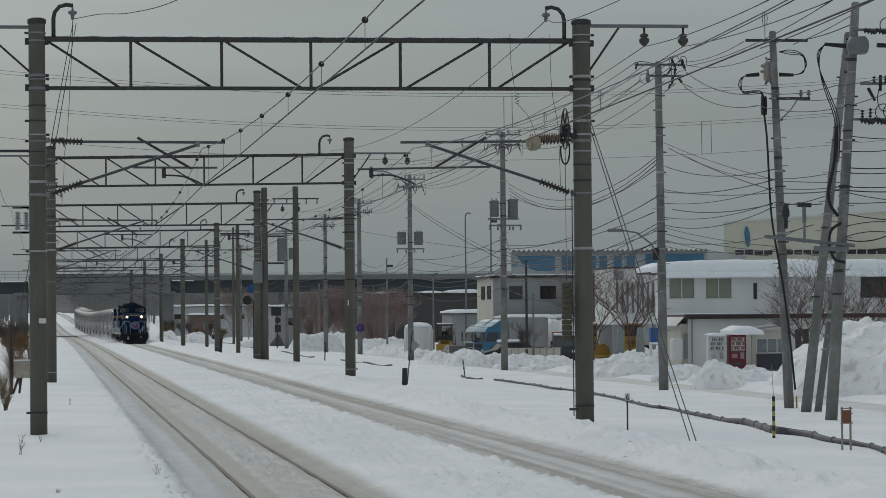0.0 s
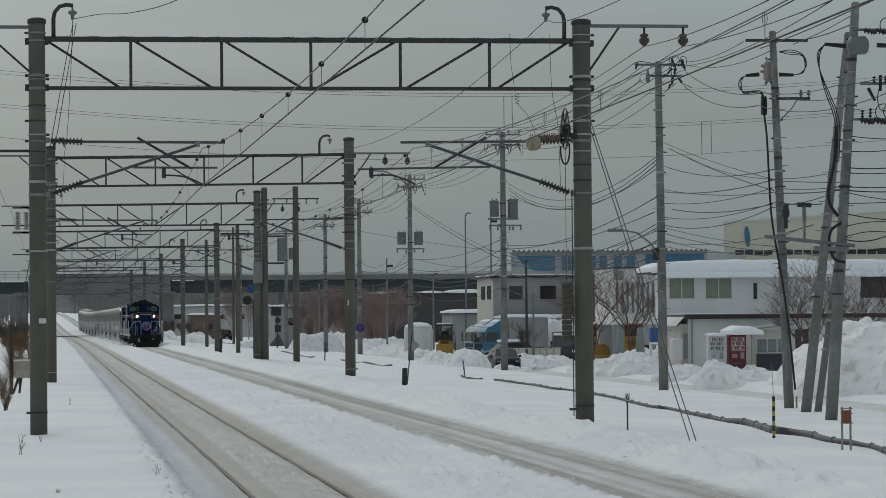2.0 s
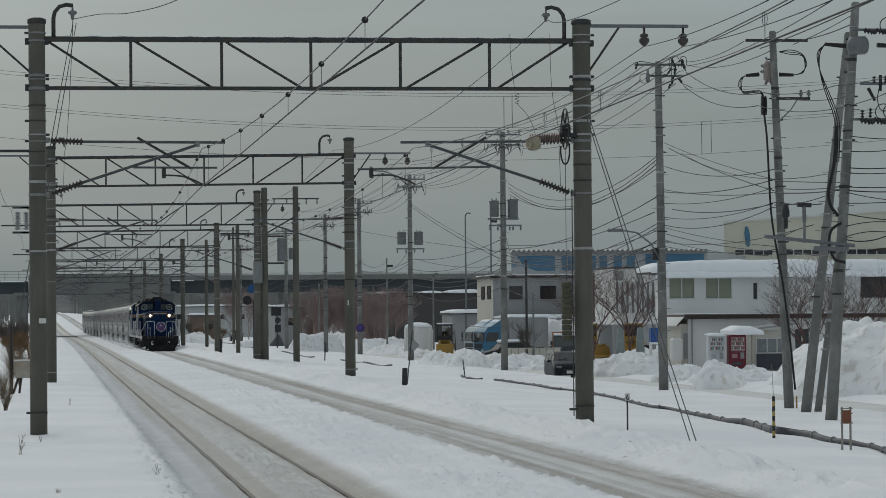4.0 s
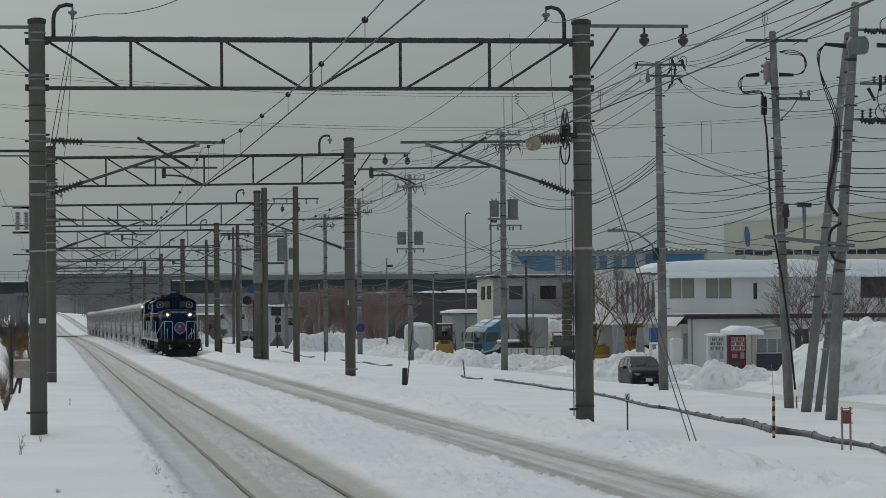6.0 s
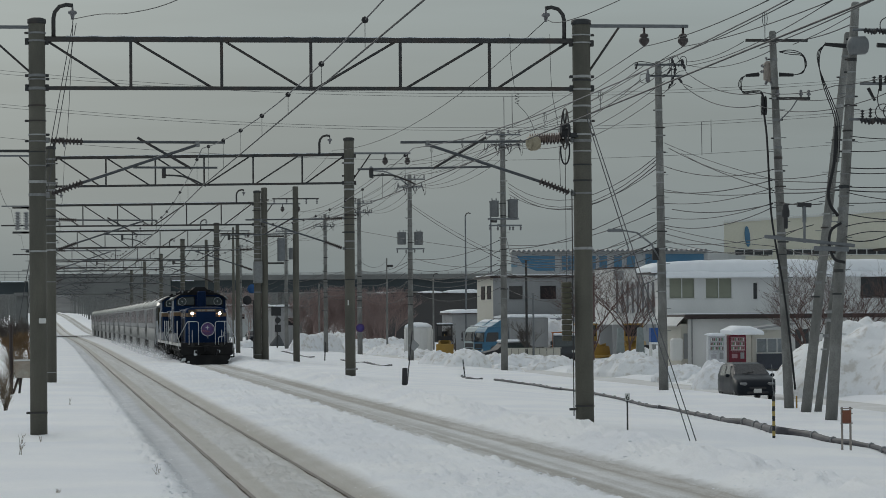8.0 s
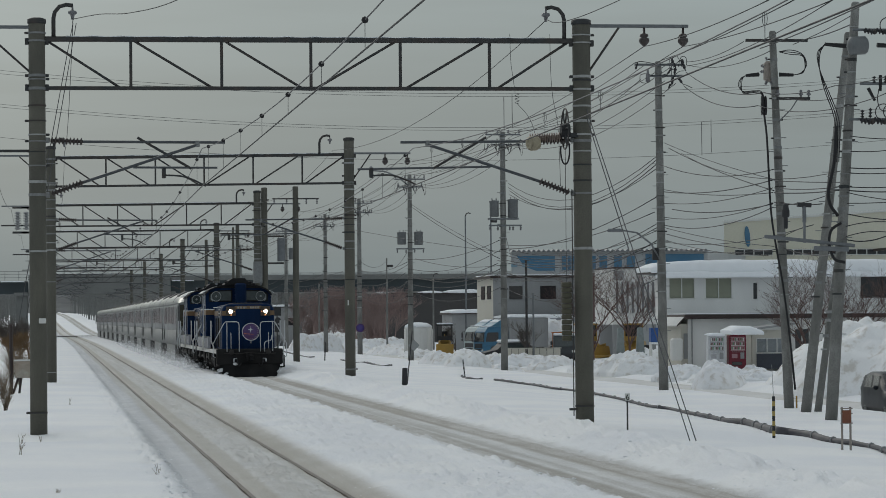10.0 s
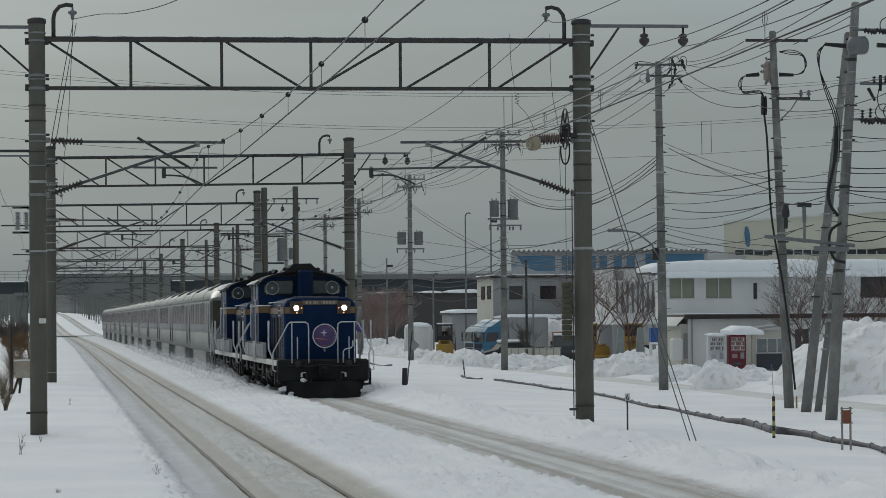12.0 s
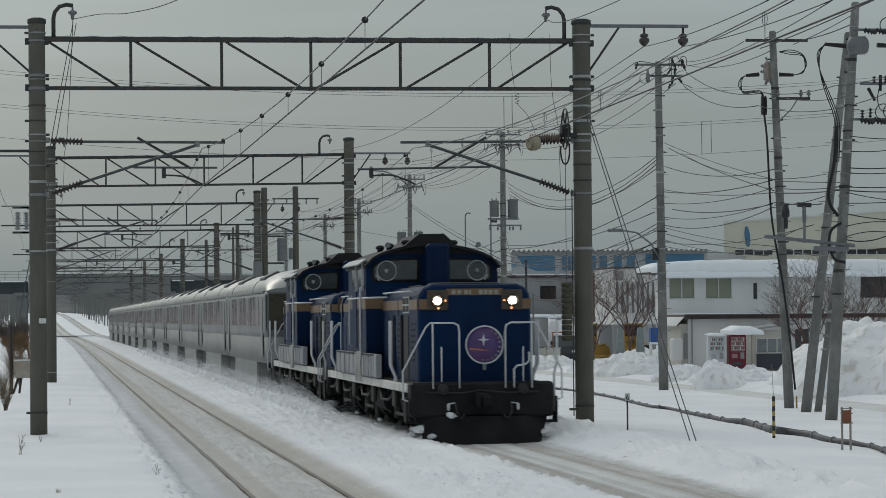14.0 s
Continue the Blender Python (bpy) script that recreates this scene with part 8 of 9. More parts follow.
LOW_SPANS = (
    ((24.51, 116.6, 7.40), (23.00, 92.2, 6.74), 0.20), ((23.00, 92.2, 6.70), (22.00, 80.1, 6.09), 0.02),
    ((24.51, 116.6, 7.49), (22.95, 92.2, 6.32), 0.15), ((22.99, 92.2, 6.32), (21.84, 80.1, 5.87), 0.05),
    ((24.50, 116.6, 6.94), (22.95, 92.2, 6.47), 0.20), ((22.99, 92.2, 6.47), (21.84, 80.1, 5.96), 0.06),
    ((24.85, 116.6, 6.69), (22.95, 92.2, 5.96), 0.20), ((24.50, 116.6, 6.37), (22.95, 92.2, 5.99), 0.25),
    ((22.99, 92.2, 5.92), (23.67, 87.8, 6.09), 0.10), ((22.99, 92.2, 6.01), (23.40, 87.8, 5.78), 0.05),
)
SLACK_SPANS = (
    ((24.50, 116.6, 6.05), (22.95, 92.2, 5.85), 0.35), ((24.49, 116.6, 5.96), (22.97, 92.2, 4.59), 0.10),
    ((24.56, 116.6, 5.36), (23.12, 87.8, 5.14), 0.30), ((24.56, 116.6, 5.70), (23.01, 92.2, 4.41), 0.10),
    ((24.49, 116.6, 5.20), (23.25, 92.2, 4.52), 0.20), ((24.56, 116.6, 5.45), (22.78, 92.2, 4.30), 0.15),
    ((23.30, 92.2, 4.52), (21.90, 80.1, 4.04), 0.10), ((23.25, 92.2, 4.88), (23.12, 87.8, 5.14), -0.05),
)
ROAD_SPANS = (
    ((25.38, 164.3, 6.24), (24.23, 116.6, 7.21), 0.55), ((25.57, 164.3, 9.95), (24.25, 116.6, 8.86), 1.35),
    ((25.57, 164.3, 9.72), (24.24, 116.6, 8.72), 1.50), ((25.64, 164.3, 9.53), (24.24, 116.6, 8.54), 1.45),
    ((25.63, 164.3, 9.31), (24.24, 116.6, 8.36), 1.20), ((25.02, 205.3, 10.38), (24.83, 164.3, 6.01), 0.15),
    ((25.02, 205.3, 10.22), (25.02, 164.3, 5.70), 0.20), ((21.77, 214.0, 8.87), (25.15, 164.3, 6.08), 0.10),
    ((25.38, 164.3, 5.88), (24.21, 116.6, 5.34), 0.60), ((25.28, 164.3, 5.63), (24.14, 116.6, 5.11), 0.50),
    ((25.34, 164.3, 6.08), (24.26, 116.6, 6.14), 0.90), ((25.27, 205.3, 6.55), (25.08, 164.3, 5.31), 0.30),
)
SIDE_SPANS = (
    ((22.29, 80.1, 6.50), (23.10, 78.0, 6.43), 0.05), ((22.29, 80.1, 6.36), (23.10, 78.0, 6.29), 0.05),
    ((22.28, 80.1, 5.96), (23.09, 78.0, 5.88), 0.03), ((22.28, 80.1, 5.86), (23.09, 78.0, 5.74), 0.03),
    ((22.21, 80.1, 5.82), (22.79, 77.0, 5.43), 0.04), ((22.18, 80.1, 5.50), (23.09, 78.0, 5.47), 0.02),
    ((22.24, 80.1, 5.21), (22.79, 77.0, 4.92), 0.05), ((22.17, 80.1, 4.83), (22.79, 77.0, 4.82), -0.10),
    ((22.16, 80.1, 4.53), (22.78, 77.0, 4.49), -0.15), ((22.20, 80.1, 4.49), (23.08, 78.0, 4.79), 0.20),
    ((22.30, 80.1, 7.40), (23.11, 78.0, 7.18), 0.04), ((22.32, 80.1, 6.96), (23.11, 78.0, 6.93), 0.05),
)
for k, group in enumerate((HIGH_SPANS, MIDDLE_SPANS, LOW_SPANS, SLACK_SPANS, ROAD_SPANS, SIDE_SPANS)):
    for i, (a, b, s) in enumerate(group):
        a = (a[0] - 0.22, *a[1:]) if group is SIDE_SPANS else a
        span(a, b, s, (0.013, 0.012, 0.014, 0.012, 0.016, 0.013)[k] + 0.004 * (i % 3 == 0))
# fuses and jumper loops crowding the pole tops
for P, x0, z0, n in ((PB, 0.0, 12.9, 6), (PC, 0.0, 12.4, 6), (PD, 0.05, 12.2, 5), (PE, 0.0, 11.6, 5)):
    for k in range(n):
        x = x0 - 0.85 + 1.7 * k / (n - 1)
        d = 0.12 if k % 2 else -0.1
        part("fuse_holder", Geo().insulator((x, -0.22, z0 - 0.1), (x + d, -0.28, z0 - 0.48), 0.05, 5), TRIM_DARK if k % 2 else PORC_GREY, P)
        part("jumper", Geo().tube(smooth([(x + d, -0.28, z0 - 0.48), (x + d * 1.6, -0.3, z0 - 0.58 - 0.1 * (k % 3)), (x + d * 2.3, -0.3, z0 - 0.35), (x + d * 1.9, -0.25, z0 + 0.0), (x + d, -0.2, z0 + 0.2)]), 0.011), RUBBER, P)
# strain insulators and jumpers crowding the nearest crossarms
for a, b, r in (((-1.09, 12.95), (-1.00, 13.23), 0.05), ((0.40, 13.35), (0.56, 13.00), 0.06), ((0.80, 13.37), (0.96, 12.89), 0.07), ((0.56, 13.00), (0.49, 12.73), 0.06), ((0.44, 12.64), (0.39, 12.29), 0.06), ((0.65, 12.64), (0.84, 12.36), 0.06), ((0.40, 13.00), (0.19, 12.73), 0.05), ((0.34, 12.36), (0.25, 12.15), 0.05)):
    a, b = Vector((a[0], -0.30, a[1])), Vector((b[0], -0.34, b[1]))
    prof = [(q * (b - a).length, r * w) for q, w in ((0, 0.3), (0.08, 1), (0.3, 1.05), (0.42, 0.6), (0.5, 0.9), (0.75, 0.85), (0.85, 0.4), (1, 0.3))]
    part("strain_insulator", Geo().lathe(a, b - a, prof, 10), TRIM_DARK, PA, "dark strain insulator")
for way in (((0.40, 13.35), (0.57, 13.51), (0.71, 13.32), (0.68, 13.05)), ((0.70, 13.23), (0.80, 13.46), (0.99, 13.42), (1.01, 13.14)), ((-1.09, 13.20), (-0.90, 13.27), (-0.60, 13.23), (-0.14, 13.16), (0.40, 13.19)), ((-0.91, 12.72), (-0.89, 12.45), (-0.63, 12.40), (-0.40, 12.54)), ((-0.91, 12.72), (-0.68, 12.77), (-0.26, 12.68), (0.21, 12.77)), ((0.56, 13.00), (0.30, 12.86), (0.16, 12.68), (-0.03, 12.59)), ((0.96, 12.89), (0.72, 12.87), (0.54, 12.73), (0.44, 12.54)), ((0.84, 12.36), (0.97, 12.32), (1.23, 12.20))):
    part("jumper", Geo().tube(smooth([(x, -0.32, z) for x, z in way]), 0.013), RUBBER, PA)
part("arrester", Geo().lathe((-0.59, -0.3, 12.43), (0, 0, 1), [(0, 0.03), (0.02, 0.09), (0.30, 0.08), (0.34, 0.05), (0.5, 0.045), (0.56, 0.02)], 12), PORC_GREY, PA, "pale grey arrester")
# high-voltage line far off: heights at the two ends and the middle of a long hanging span
for za, zm, zb in ((37.90, 34.71, 37.30), (37.42, 34.30, 36.88), (33.10, 29.80, 32.63), (32.70, 29.40, 32.21), (28.40, 25.07, 27.96)):
    bow = np.polyfit((-7.1, 56.0, 122.0), (za, zm, zb), 2)
    wire([(x, 420.0, float(np.polyval(bow, x))) for x in np.linspace(-40, 150, 40)], 0.026, "thin grey high-voltage wire far off", WIRE_GREY, "utility_wire", "high-voltage wires")
for x, za, zb in ((64.8, 34.23, 29.39), (66.0, 34.64, 29.72), (94.0, 30.62, 25.75), (95.4, 30.96, 26.16)):
    solid("line_spacer", Geo().cyl((x, 420, za), (x, 420, zb), 0.05, n=6), WIRE_GREY, "thin rod spacer between high-voltage wires", "spacer", "spacers of the high-voltage wires")

# poles of the far side street
for x, y, h, lbl in ((33.95, 300, 9.4, "slim pole with a small box in the side street"), (42.15, 300, 13.8, "tall slim lamp standard behind the yard"),
                     (44.8, 300, 14.0, "slim pole rising behind a parked truck"), (26.95, 300, 7.0, "slim lamp standard before brown trees"), (38.75, 300, 7.6, "slim lamp standard in the yard")):
    lp = thing("slim_pole", pose(x, y, gz(x, y)), lbl, "pole", "slim poles of the side street")
    part("shaft", Geo().cyl((0, 0, -0.3), (0, 0, h), 0.11, 0.075, 10), GALV if h > 13 else CONCRETE_PALE, lp)
    part("head", Geo().tube([(0, 0, h - 0.05), (0.1, 0, h + 0.25), (0.35, 0, h + 0.32), (0.55, 0, h + 0.25)], 0.06) if "lamp" in lbl else Geo().box((0.35, -0.1, h - 0.8), (0.6, 0.15, 0.25), 0.03), STEEL, lp)
lp = thing("yard_lamp", pose(32.95, 204, gz(32.95, 204)), "dark slim lamp post among snow heaps", "lamp post")
part("shaft", Geo().cyl((0, 0, -0.4), (0, 0, 7.2), 0.10, 0.08, 10), STEEL, lp)
part("cap", Geo().ball((0, 0, 7.25), 0.12, 10, 0.6), STEEL, lp)
lp = thing("sign_post", pose(33.35, 203.5, gz(33.35, 203.5)), "pale grey pipe post beside a dark lamp post", "post")
part("shaft", Geo().cyl((0, 0, -0.4), (0, 0, 5.0), 0.07, n=10), GALV, lp)

# single masts beside the line
for x, y, h, r in ((13.45, 164, 9.8, 0.19), (11.70, 164, 9.6, 0.20), (13.3, 214, 9.4, 0.16), (13.6, 264, 9.6, 0.16), (18.2, 300, 12.2, 0.14)):
    m = thing("line_mast", pose(x, y, gz(x, y)), "plain round concrete mast beside the track", "mast", "masts beside the line")
    g = Geo()
    pole_mesh(g, 0, -0.5, h, r, r * 0.85)
    part("shaft", g, CONCRETE, m)
    part("arm", Geo().box((0, -0.1, h - 0.7), (2.6 if x > 13 else 0.5, 0.07, 0.07)), STEEL, m)
    if x > 13:
        for dx in (-1.2, -0.5, 0.6, 1.2):
            part("insulator", Geo().insulator((dx, -0.1, h - 0.72), (dx, -0.1, h - 1.0), 0.06, 3), PORC_GREY, m)
# equipment on the twin masts
eq = thing("pole_cabinet", pose(11.3, 163.7, 0), "pale grey cylindrical cover strapped round a concrete pole", "cabinet")
part("cover", Geo().cyl((0, 0, 4.4), (0, 0, 5.6), 0.26, n=18), BAND, eq)
eq = thing("line_switch", pose(12.6, 163.6, 0), "grey drum switch on a bracket beside twin masts", "switch")
part("drum", Geo().cyl((0, 0, 5.6), (0, 0, 6.9), 0.22, n=14), GALV, eq)
part("bracket", Geo().box((-0.3, 0, 5.5), (0.9, 0.1, 0.1)).box((-0.3, 0, 7.0), (0.9, 0.1, 0.1)), STEEL, eq)
# ---- small things at the lineside ----
# long plastic snow-fence pipe lying along the slope
PIPE = mat("pipe_grey", (0.062, 0.058, 0.066), 0.6, 0, 0.2, 2, 20, 0.1, (0.15, 0.15, 0.16), 0.4)
RUN = [(20.03, 133.4, -0.47), (20.03, 128.4, -0.47), (20.16, 123.0, -0.48), (19.76, 116.4, -0.47), (20.14, 114.0, -0.49), (19.79, 107.2, -0.47), (19.41, 99.8, -0.46), (17.99, 88.0, -0.36), (18.22, 85.8, -0.38), (17.51, 79.8, -0.32), (17.02, 75.2, -0.27), (16.68, 71.8, -0.24), (16.71, 69.8, -0.24), (16.08, 65.8, -0.19), (15.57, 62.6, -0.15), (15.80, 62.1, -0.16), (15.94, 61.2, -0.18), (15.62, 58.6, -0.15), (15.59, 57.2, -0.15), (15.66, 56.2, -0.16), (15.61, 55.0, -0.15), (15.05, 52.2, -0.12), (14.33, 48.6, -0.07)]


def fence_pipe(points, r0, r1, label, wave=0.03):
    pts = smooth([(*p[:2], p[2] if len(p) > 2 else gz(*p[:2])) for p in points], 8)
    t = thing("cable_duct", pose(0, 0, 0), label, "cable duct", "cable ducts beside the line")
    n, k, vs = len(pts), 8, []
    since = 0.0
    for i, (x, y, z0) in enumerate(pts):
        q = i / (n - 1)
        r = r0 + (r1 - r0) * math.exp(-((q - 0.63) / 0.15) ** 2)
        z = max(z0, gz(x, y) + 0.3 * r) + wave * math.sin(i * 0.35) * (1 if wave < 0.05 else 0.5 + 0.5 * math.sin(i * 0.9))
        ring = [(x + 0.5 * (r + r0) * math.cos(2 * math.pi * j / k), y, z + r * math.sin(2 * math.pi * j / k)) for j in range(k)]
        vs += ring
        since += abs(y - pts[i - 1][1]) if i else 0
        if since > 2.4:
            since = 0.0
            part("clip", Geo().tube([(x + (0.5 * (r + r0) + 0.012) * math.cos(a), y, z + (r + 0.012) * math.sin(a)) for a in np.linspace(0.2, math.pi + 0.9, 9)], 0.018, 5), WALL_GREY, t)
    g = Geo().add(vs, [(i * k + j, i * k + (j + 1) % k, (i + 1) * k + (j + 1) % k, (i + 1) * k + j) for i in range(n - 1) for j in range(k)], True)
    part("pipe", g, PIPE, t)


fence_pipe(RUN, 0.045, 0.110, "grey segmented cable duct lying on the snow slope", 0.012)
fence_pipe([(20.2, 145.4), (19.6, 141.0), (19.36, 138.0), (19.35, 136.6), (19.6, 136.0), (19.89, 136.4)], 0.045, 0.06, "dark cable duct end curling out of the snow", 0.02)
fence_pipe([(22.4, 496.0), (20.6, 433.8), (19.5, 385.0), (20.1, 365.4), (21.1, 357.2), (20.6, 324.8), (19.6, 287.8)], 0.07, 0.09, "dark cable duct half buried beside far masts", 0.03)
fence_pipe([(20.1, 261.2), (19.3, 238.0), (18.8, 219.2), (19.4, 220.4)], 0.05, 0.06, "dark cable duct half buried across the far snow slope", 0.03)
fence_pipe([(19.8, 204.0), (19.4, 191.8), (20.1, 192.4), (19.8, 184.6), (19.7, 177.2), (20.4, 178.0)], 0.05, 0.06, "dark cable duct half buried across the snow slope", 0.03)

p6 = thing("marker_post", pose(11.85, 60.3, gz(11.85, 60.3)), "thin dark post with a white plate reading 6", "marker post")
part("stake", Geo().cyl((0, 0, -0.2), (0, 0, 0.66), 0.018, n=8), STEEL, p6)
part("plate", Geo().box((0, -0.02, 0.72), (0.11, 0.012, 0.15), 0.004), FRAME_WHITE, p6, "white plate")
fc = bpy.data.curves.new("digit", "FONT")
fc.body, fc.size, fc.align_x, fc.extrude = "6", 0.17, "CENTER", 0.002
tmp = new("digit_tmp", fc)
dg = bpy.context.evaluated_depsgraph_get()
dig = bpy.data.meshes.new_from_object(tmp.evaluated_get(dg))
bpy.data.objects.remove(tmp)
dig.materials.clear()
dig.materials.append(TRIM_DARK)
digit = new("digit", dig)
digit.parent = p6
digit.matrix_basis = pose(0, -0.032, 0.66, 90, 0, 0)

STRIPE_Y = mat("stripe_yellow", (0.40, 0.30, 0.10), 0.6)
sp = thing("striped_stake", pose(14.55, 58.6, gz(14.55, 58.6)), "black and yellow striped stake with a thin wand", "stake")
for k in range(9):
    part("stripe", Geo().cyl((0, 0, -0.05 + k * 0.10), (0, 0, 0.052 + k * 0.10), 0.032, n=10), STRIPE_Y if k % 2 else TRIM_DARK, sp)
part("wand", Geo().cyl((0, 0, 0.85), (-0.03, 0, 1.5), 0.006, n=5), WALL_GREY, sp)

st = thing("striped_stake", pose(19.75, 141.2, gz(19.75, 141.2), 0, -6), "leaning dark and pale striped stake at a duct end", "stake")
for k in range(8):
    part("stripe", Geo().cyl((0, 0, -0.06 + k * 0.115), (0, 0, 0.057 + k * 0.115), 0.035, n=8), WALL_GREY if k % 2 else TRIM_DARK, st)
ob = thing("signal_box", pose(14.56, 53.1, gz(14.56, 53.1)), "rusty orange box on two wooden legs", "box")
for dx in (-0.08, 0.08):
    part("leg", Geo().cyl((dx, 0, -0.2), (dx, 0, 0.80), 0.022, n=8), mat("leg_wood", (0.28, 0.25, 0.23), 0.8) if "leg_wood" not in bpy.data.materials else bpy.data.materials["leg_wood"], ob)
part("board", Geo().box((0, -0.02, 0.62), (0.16, 0.08, 0.24), 0.01), mat("rust_orange", (0.19, 0.075, 0.045), 0.7, 0, 0.3, 8, 40, 0.2), ob, "rusty orange panel")
for z in (0.50, 0.68, 0.77):
    part("batten", Geo().box((0, -0.03, z), (0.22, 0.05, 0.022)), bpy.data.materials["leg_wood"], ob)

for dx, dy in ((0.0, 0.0), (0.17, -0.25)):
    gw = solid("guy_wire", Geo().cyl((11.68, 64.0, 6.95 + dx), (12.16 + dx * 0.6, 55.6 + dy * 0.4, gz(12.16, 55.6) - 0.05), 0.012, n=6), WIRE_GREY, "taut steel guy wire from a concrete pole to the snow", "guy wire", "guy wires")
for (x, y, h, r, lbl) in ((12.35, 103.9, 0.62, 0.10, "short dark plastic post in the snow"), (12.0, 214, 1.0, 0.12, "short dark plastic post in the snow"),
                          (17.4, 190, 1.2, 0.04, "thin dark stake in the snow")):
    solid("lineside_post", Geo().lathe((x, y, gz(x, y) - 0.2), (0.04, 0, 1), [(0, r), (h + 0.2, r), (h + 0.22, r * 0.6)], 10), TRIM_DARK, lbl, "post", "short posts beside the line")
ds = thing("depth_stake", pose(12.75, 106.5, gz(12.75, 106.5)), "slender dark pole with a grey diamond panel", "stake")
part("rod", Geo().cyl((0.0, 0, -0.2), (0.22, 0, 1.95), 0.02, n=6), TRIM_DARK, ds)
part("panel", Geo().box((0.28, 0.02, 1.42), (0.30, 0.015, 0.30), 0.004, 0, 0, 45), WALL_GREY, ds, "grey diamond panel")

# plate on the first pole, box and posts at the other side
solid("pole_plate", Geo().box((-0.24, 63.80, 2.40), (0.15, 0.02, 0.11), 0.005), FRAME_WHITE, "small white plate strapped to a concrete pole", "plate")
solid("pole_plate", Geo().box((11.36, 113.78, 3.0), (0.05, 0.02, 0.2), 0.005), FRAME_WHITE, "narrow white tag on a concrete pole", "plate")
dp = thing("dark_post", pose(-1.40, 98, gz(-1.4, 98)), "dark wooden post beside the line", "post")
part("shaft", Geo().cyl((0, 0, -0.3), (0.0, 0, 2.3), 0.065, 0.055, 10), FASCIA, dp)
part("strut", Geo().cyl((0.25, 0, 0.6), (0.05, 0, 0.0), 0.04, n=8), FASCIA, dp)
jb = thing("junction_box", pose(-1.02, 98, gz(-1.0, 98)), "weathered tan box with rust stains and white lid", "box")
part("body", Geo().box((0, 0, 0.78), (0.50, 0.3, 0.56), 0.02), mat("box_tan", (0.36, 0.33, 0.28), 0.8, 0, 0.3, 5, 30, 0.2, (0.22, 0.085, 0.04), 0.45), jb)
part("lid", Geo().box((0, 0, 1.08), (0.56, 0.36, 0.05), 0.01), FRAME_WHITE, jb)
part("leg", Geo().cyl((-0.15, 0, -0.3), (-0.05, 0, 0.55), 0.04, n=8), FASCIA, jb)
for dz, dx in ((0, 0), (0, 0.33)):
    s = thing("line_arrester", pose(-1.35 + dx, 114, 0), "grey insulator drum hung from a bracket arm", "insulator", "insulator drums on the second pole")
    part("drum", Geo().insulator((0, 0, 5.9), (0, 0, 6.6), 0.13, 7), WALL_GREY, s)
    part("arm", Geo().box((0.3 - dx * 0.5, 0, 6.75), (1.0 - dx, 0.06, 0.06)).box((0.3 - dx * 0.5, 0, 5.8), (1.0 - dx, 0.08, 0.08)), STEEL, s)
rs = thing("hanging_wires", pose(0, 0, 0), "two thin wires dropping beside the first pole", "wire")
for a, b in (((0.45, 64, 8.85), (-0.75, 64.5, 2.4)), ((0.52, 64, 8.85), (-0.6, 64.5, 2.4))):
    part("wire", Geo().tube(sag_line(a, b, -0.05, 8), 0.009, 5), WIRE_GREY, rs)
rs2 = thing("drop_wire", pose(0, 0, 0), "thin wire dropping from a hook bracket behind a pole", "wire")
part("wire", Geo().tube(smooth([(10.05, 64.2, 8.67), (10.07, 64.2, 8.04), (10.12, 64.2, 7.67), (10.16, 64.2, 7.35)]), 0.006, 5), WIRE_GREY, rs2)
part("wire", Geo().tube(smooth([(10.20, 64.2, 7.12), (10.41, 64.2, 6.89), (10.56, 64.2, 6.60), (10.61, 64.2, 6.31)]), 0.006, 5), WIRE_GREY, rs2)
part("wire", Geo().tube(smooth([(10.95, 64.2, 8.67), (10.96, 64.2, 7.92), (11.00, 64.2, 7.29), (11.11, 64.2, 6.66), (11.14, 64.2, 6.04), (11.16, 64.2, 5.28)]), 0.006, 5), WIRE_GREY, rs2)
part("spring", Geo().tube([(10.20 + 0.05 * math.sin(k), 64.2, 7.35 - k * 0.012) for k in range(22)], 0.006, 4), WIRE_GREY, rs2)


def tuft(x, y, h, seed, n=14):
    rng = random.Random(seed)
    g = Geo()
    z = gz(x, y) - 0.03
    for k in range(n):
        a, l = rng.uniform(0, 6.28), rng.uniform(0.1, 0.5) * h
        q = (x + math.cos(a) * l, y + math.sin(a) * l, z + h * rng.uniform(0.5, 1.0))
        m = ((x + q[0]) / 2 + rng.uniform(-0.02, 0.02), (y + q[1]) / 2, z + (q[2] - z) * 0.7)
        g.tube([(x + rng.uniform(-0.05, 0.05), y, z), m, q], 0.0035, 3)
    solid("dry_grass_tuft", g, bpy.data.materials.get("dry_grass") or mat("dry_grass", (0.17, 0.13, 0.09), 0.9), "dry brown grass poking through the snow", "grass", "dry grass tufts")


for i, (x, y, h) in enumerate(((1.55, 45.0, 0.22), (-0.62, 57.5, 0.22), (-0.62, 55, 0.2), (-0.6, 52.5, 0.22), (0.05, 41.0, 0.10), (-0.28, 59, 0.2), (0.45, 84, 0.25),
                               (-1.3, 80, 0.5), (-1.35, 88, 0.7), (-1.6, 94, 1.0), (-1.75, 104, 0.9), (-1.3, 112, 0.8), (-1.7, 120, 1.1), (-1.5, 128, 1.2), (-1.9, 134, 1.5), (-1.6, 140, 1.2), (-2.2, 150, 1.6), (-1.7, 160, 1.2), (-1.2, 150, 0.8))):
    tuft(x, y, h, i, 5 if h < 0.45 else 70)
T5 = bare_tree(-1.9, 152, 3.2, 0.8, 61, (0.16, 0.10, 0.05), "rusty bare shrub beside the line", 0.85)
tree_copy(T5, -2.5, 175, 80, "rusty bare shrub beside the line")
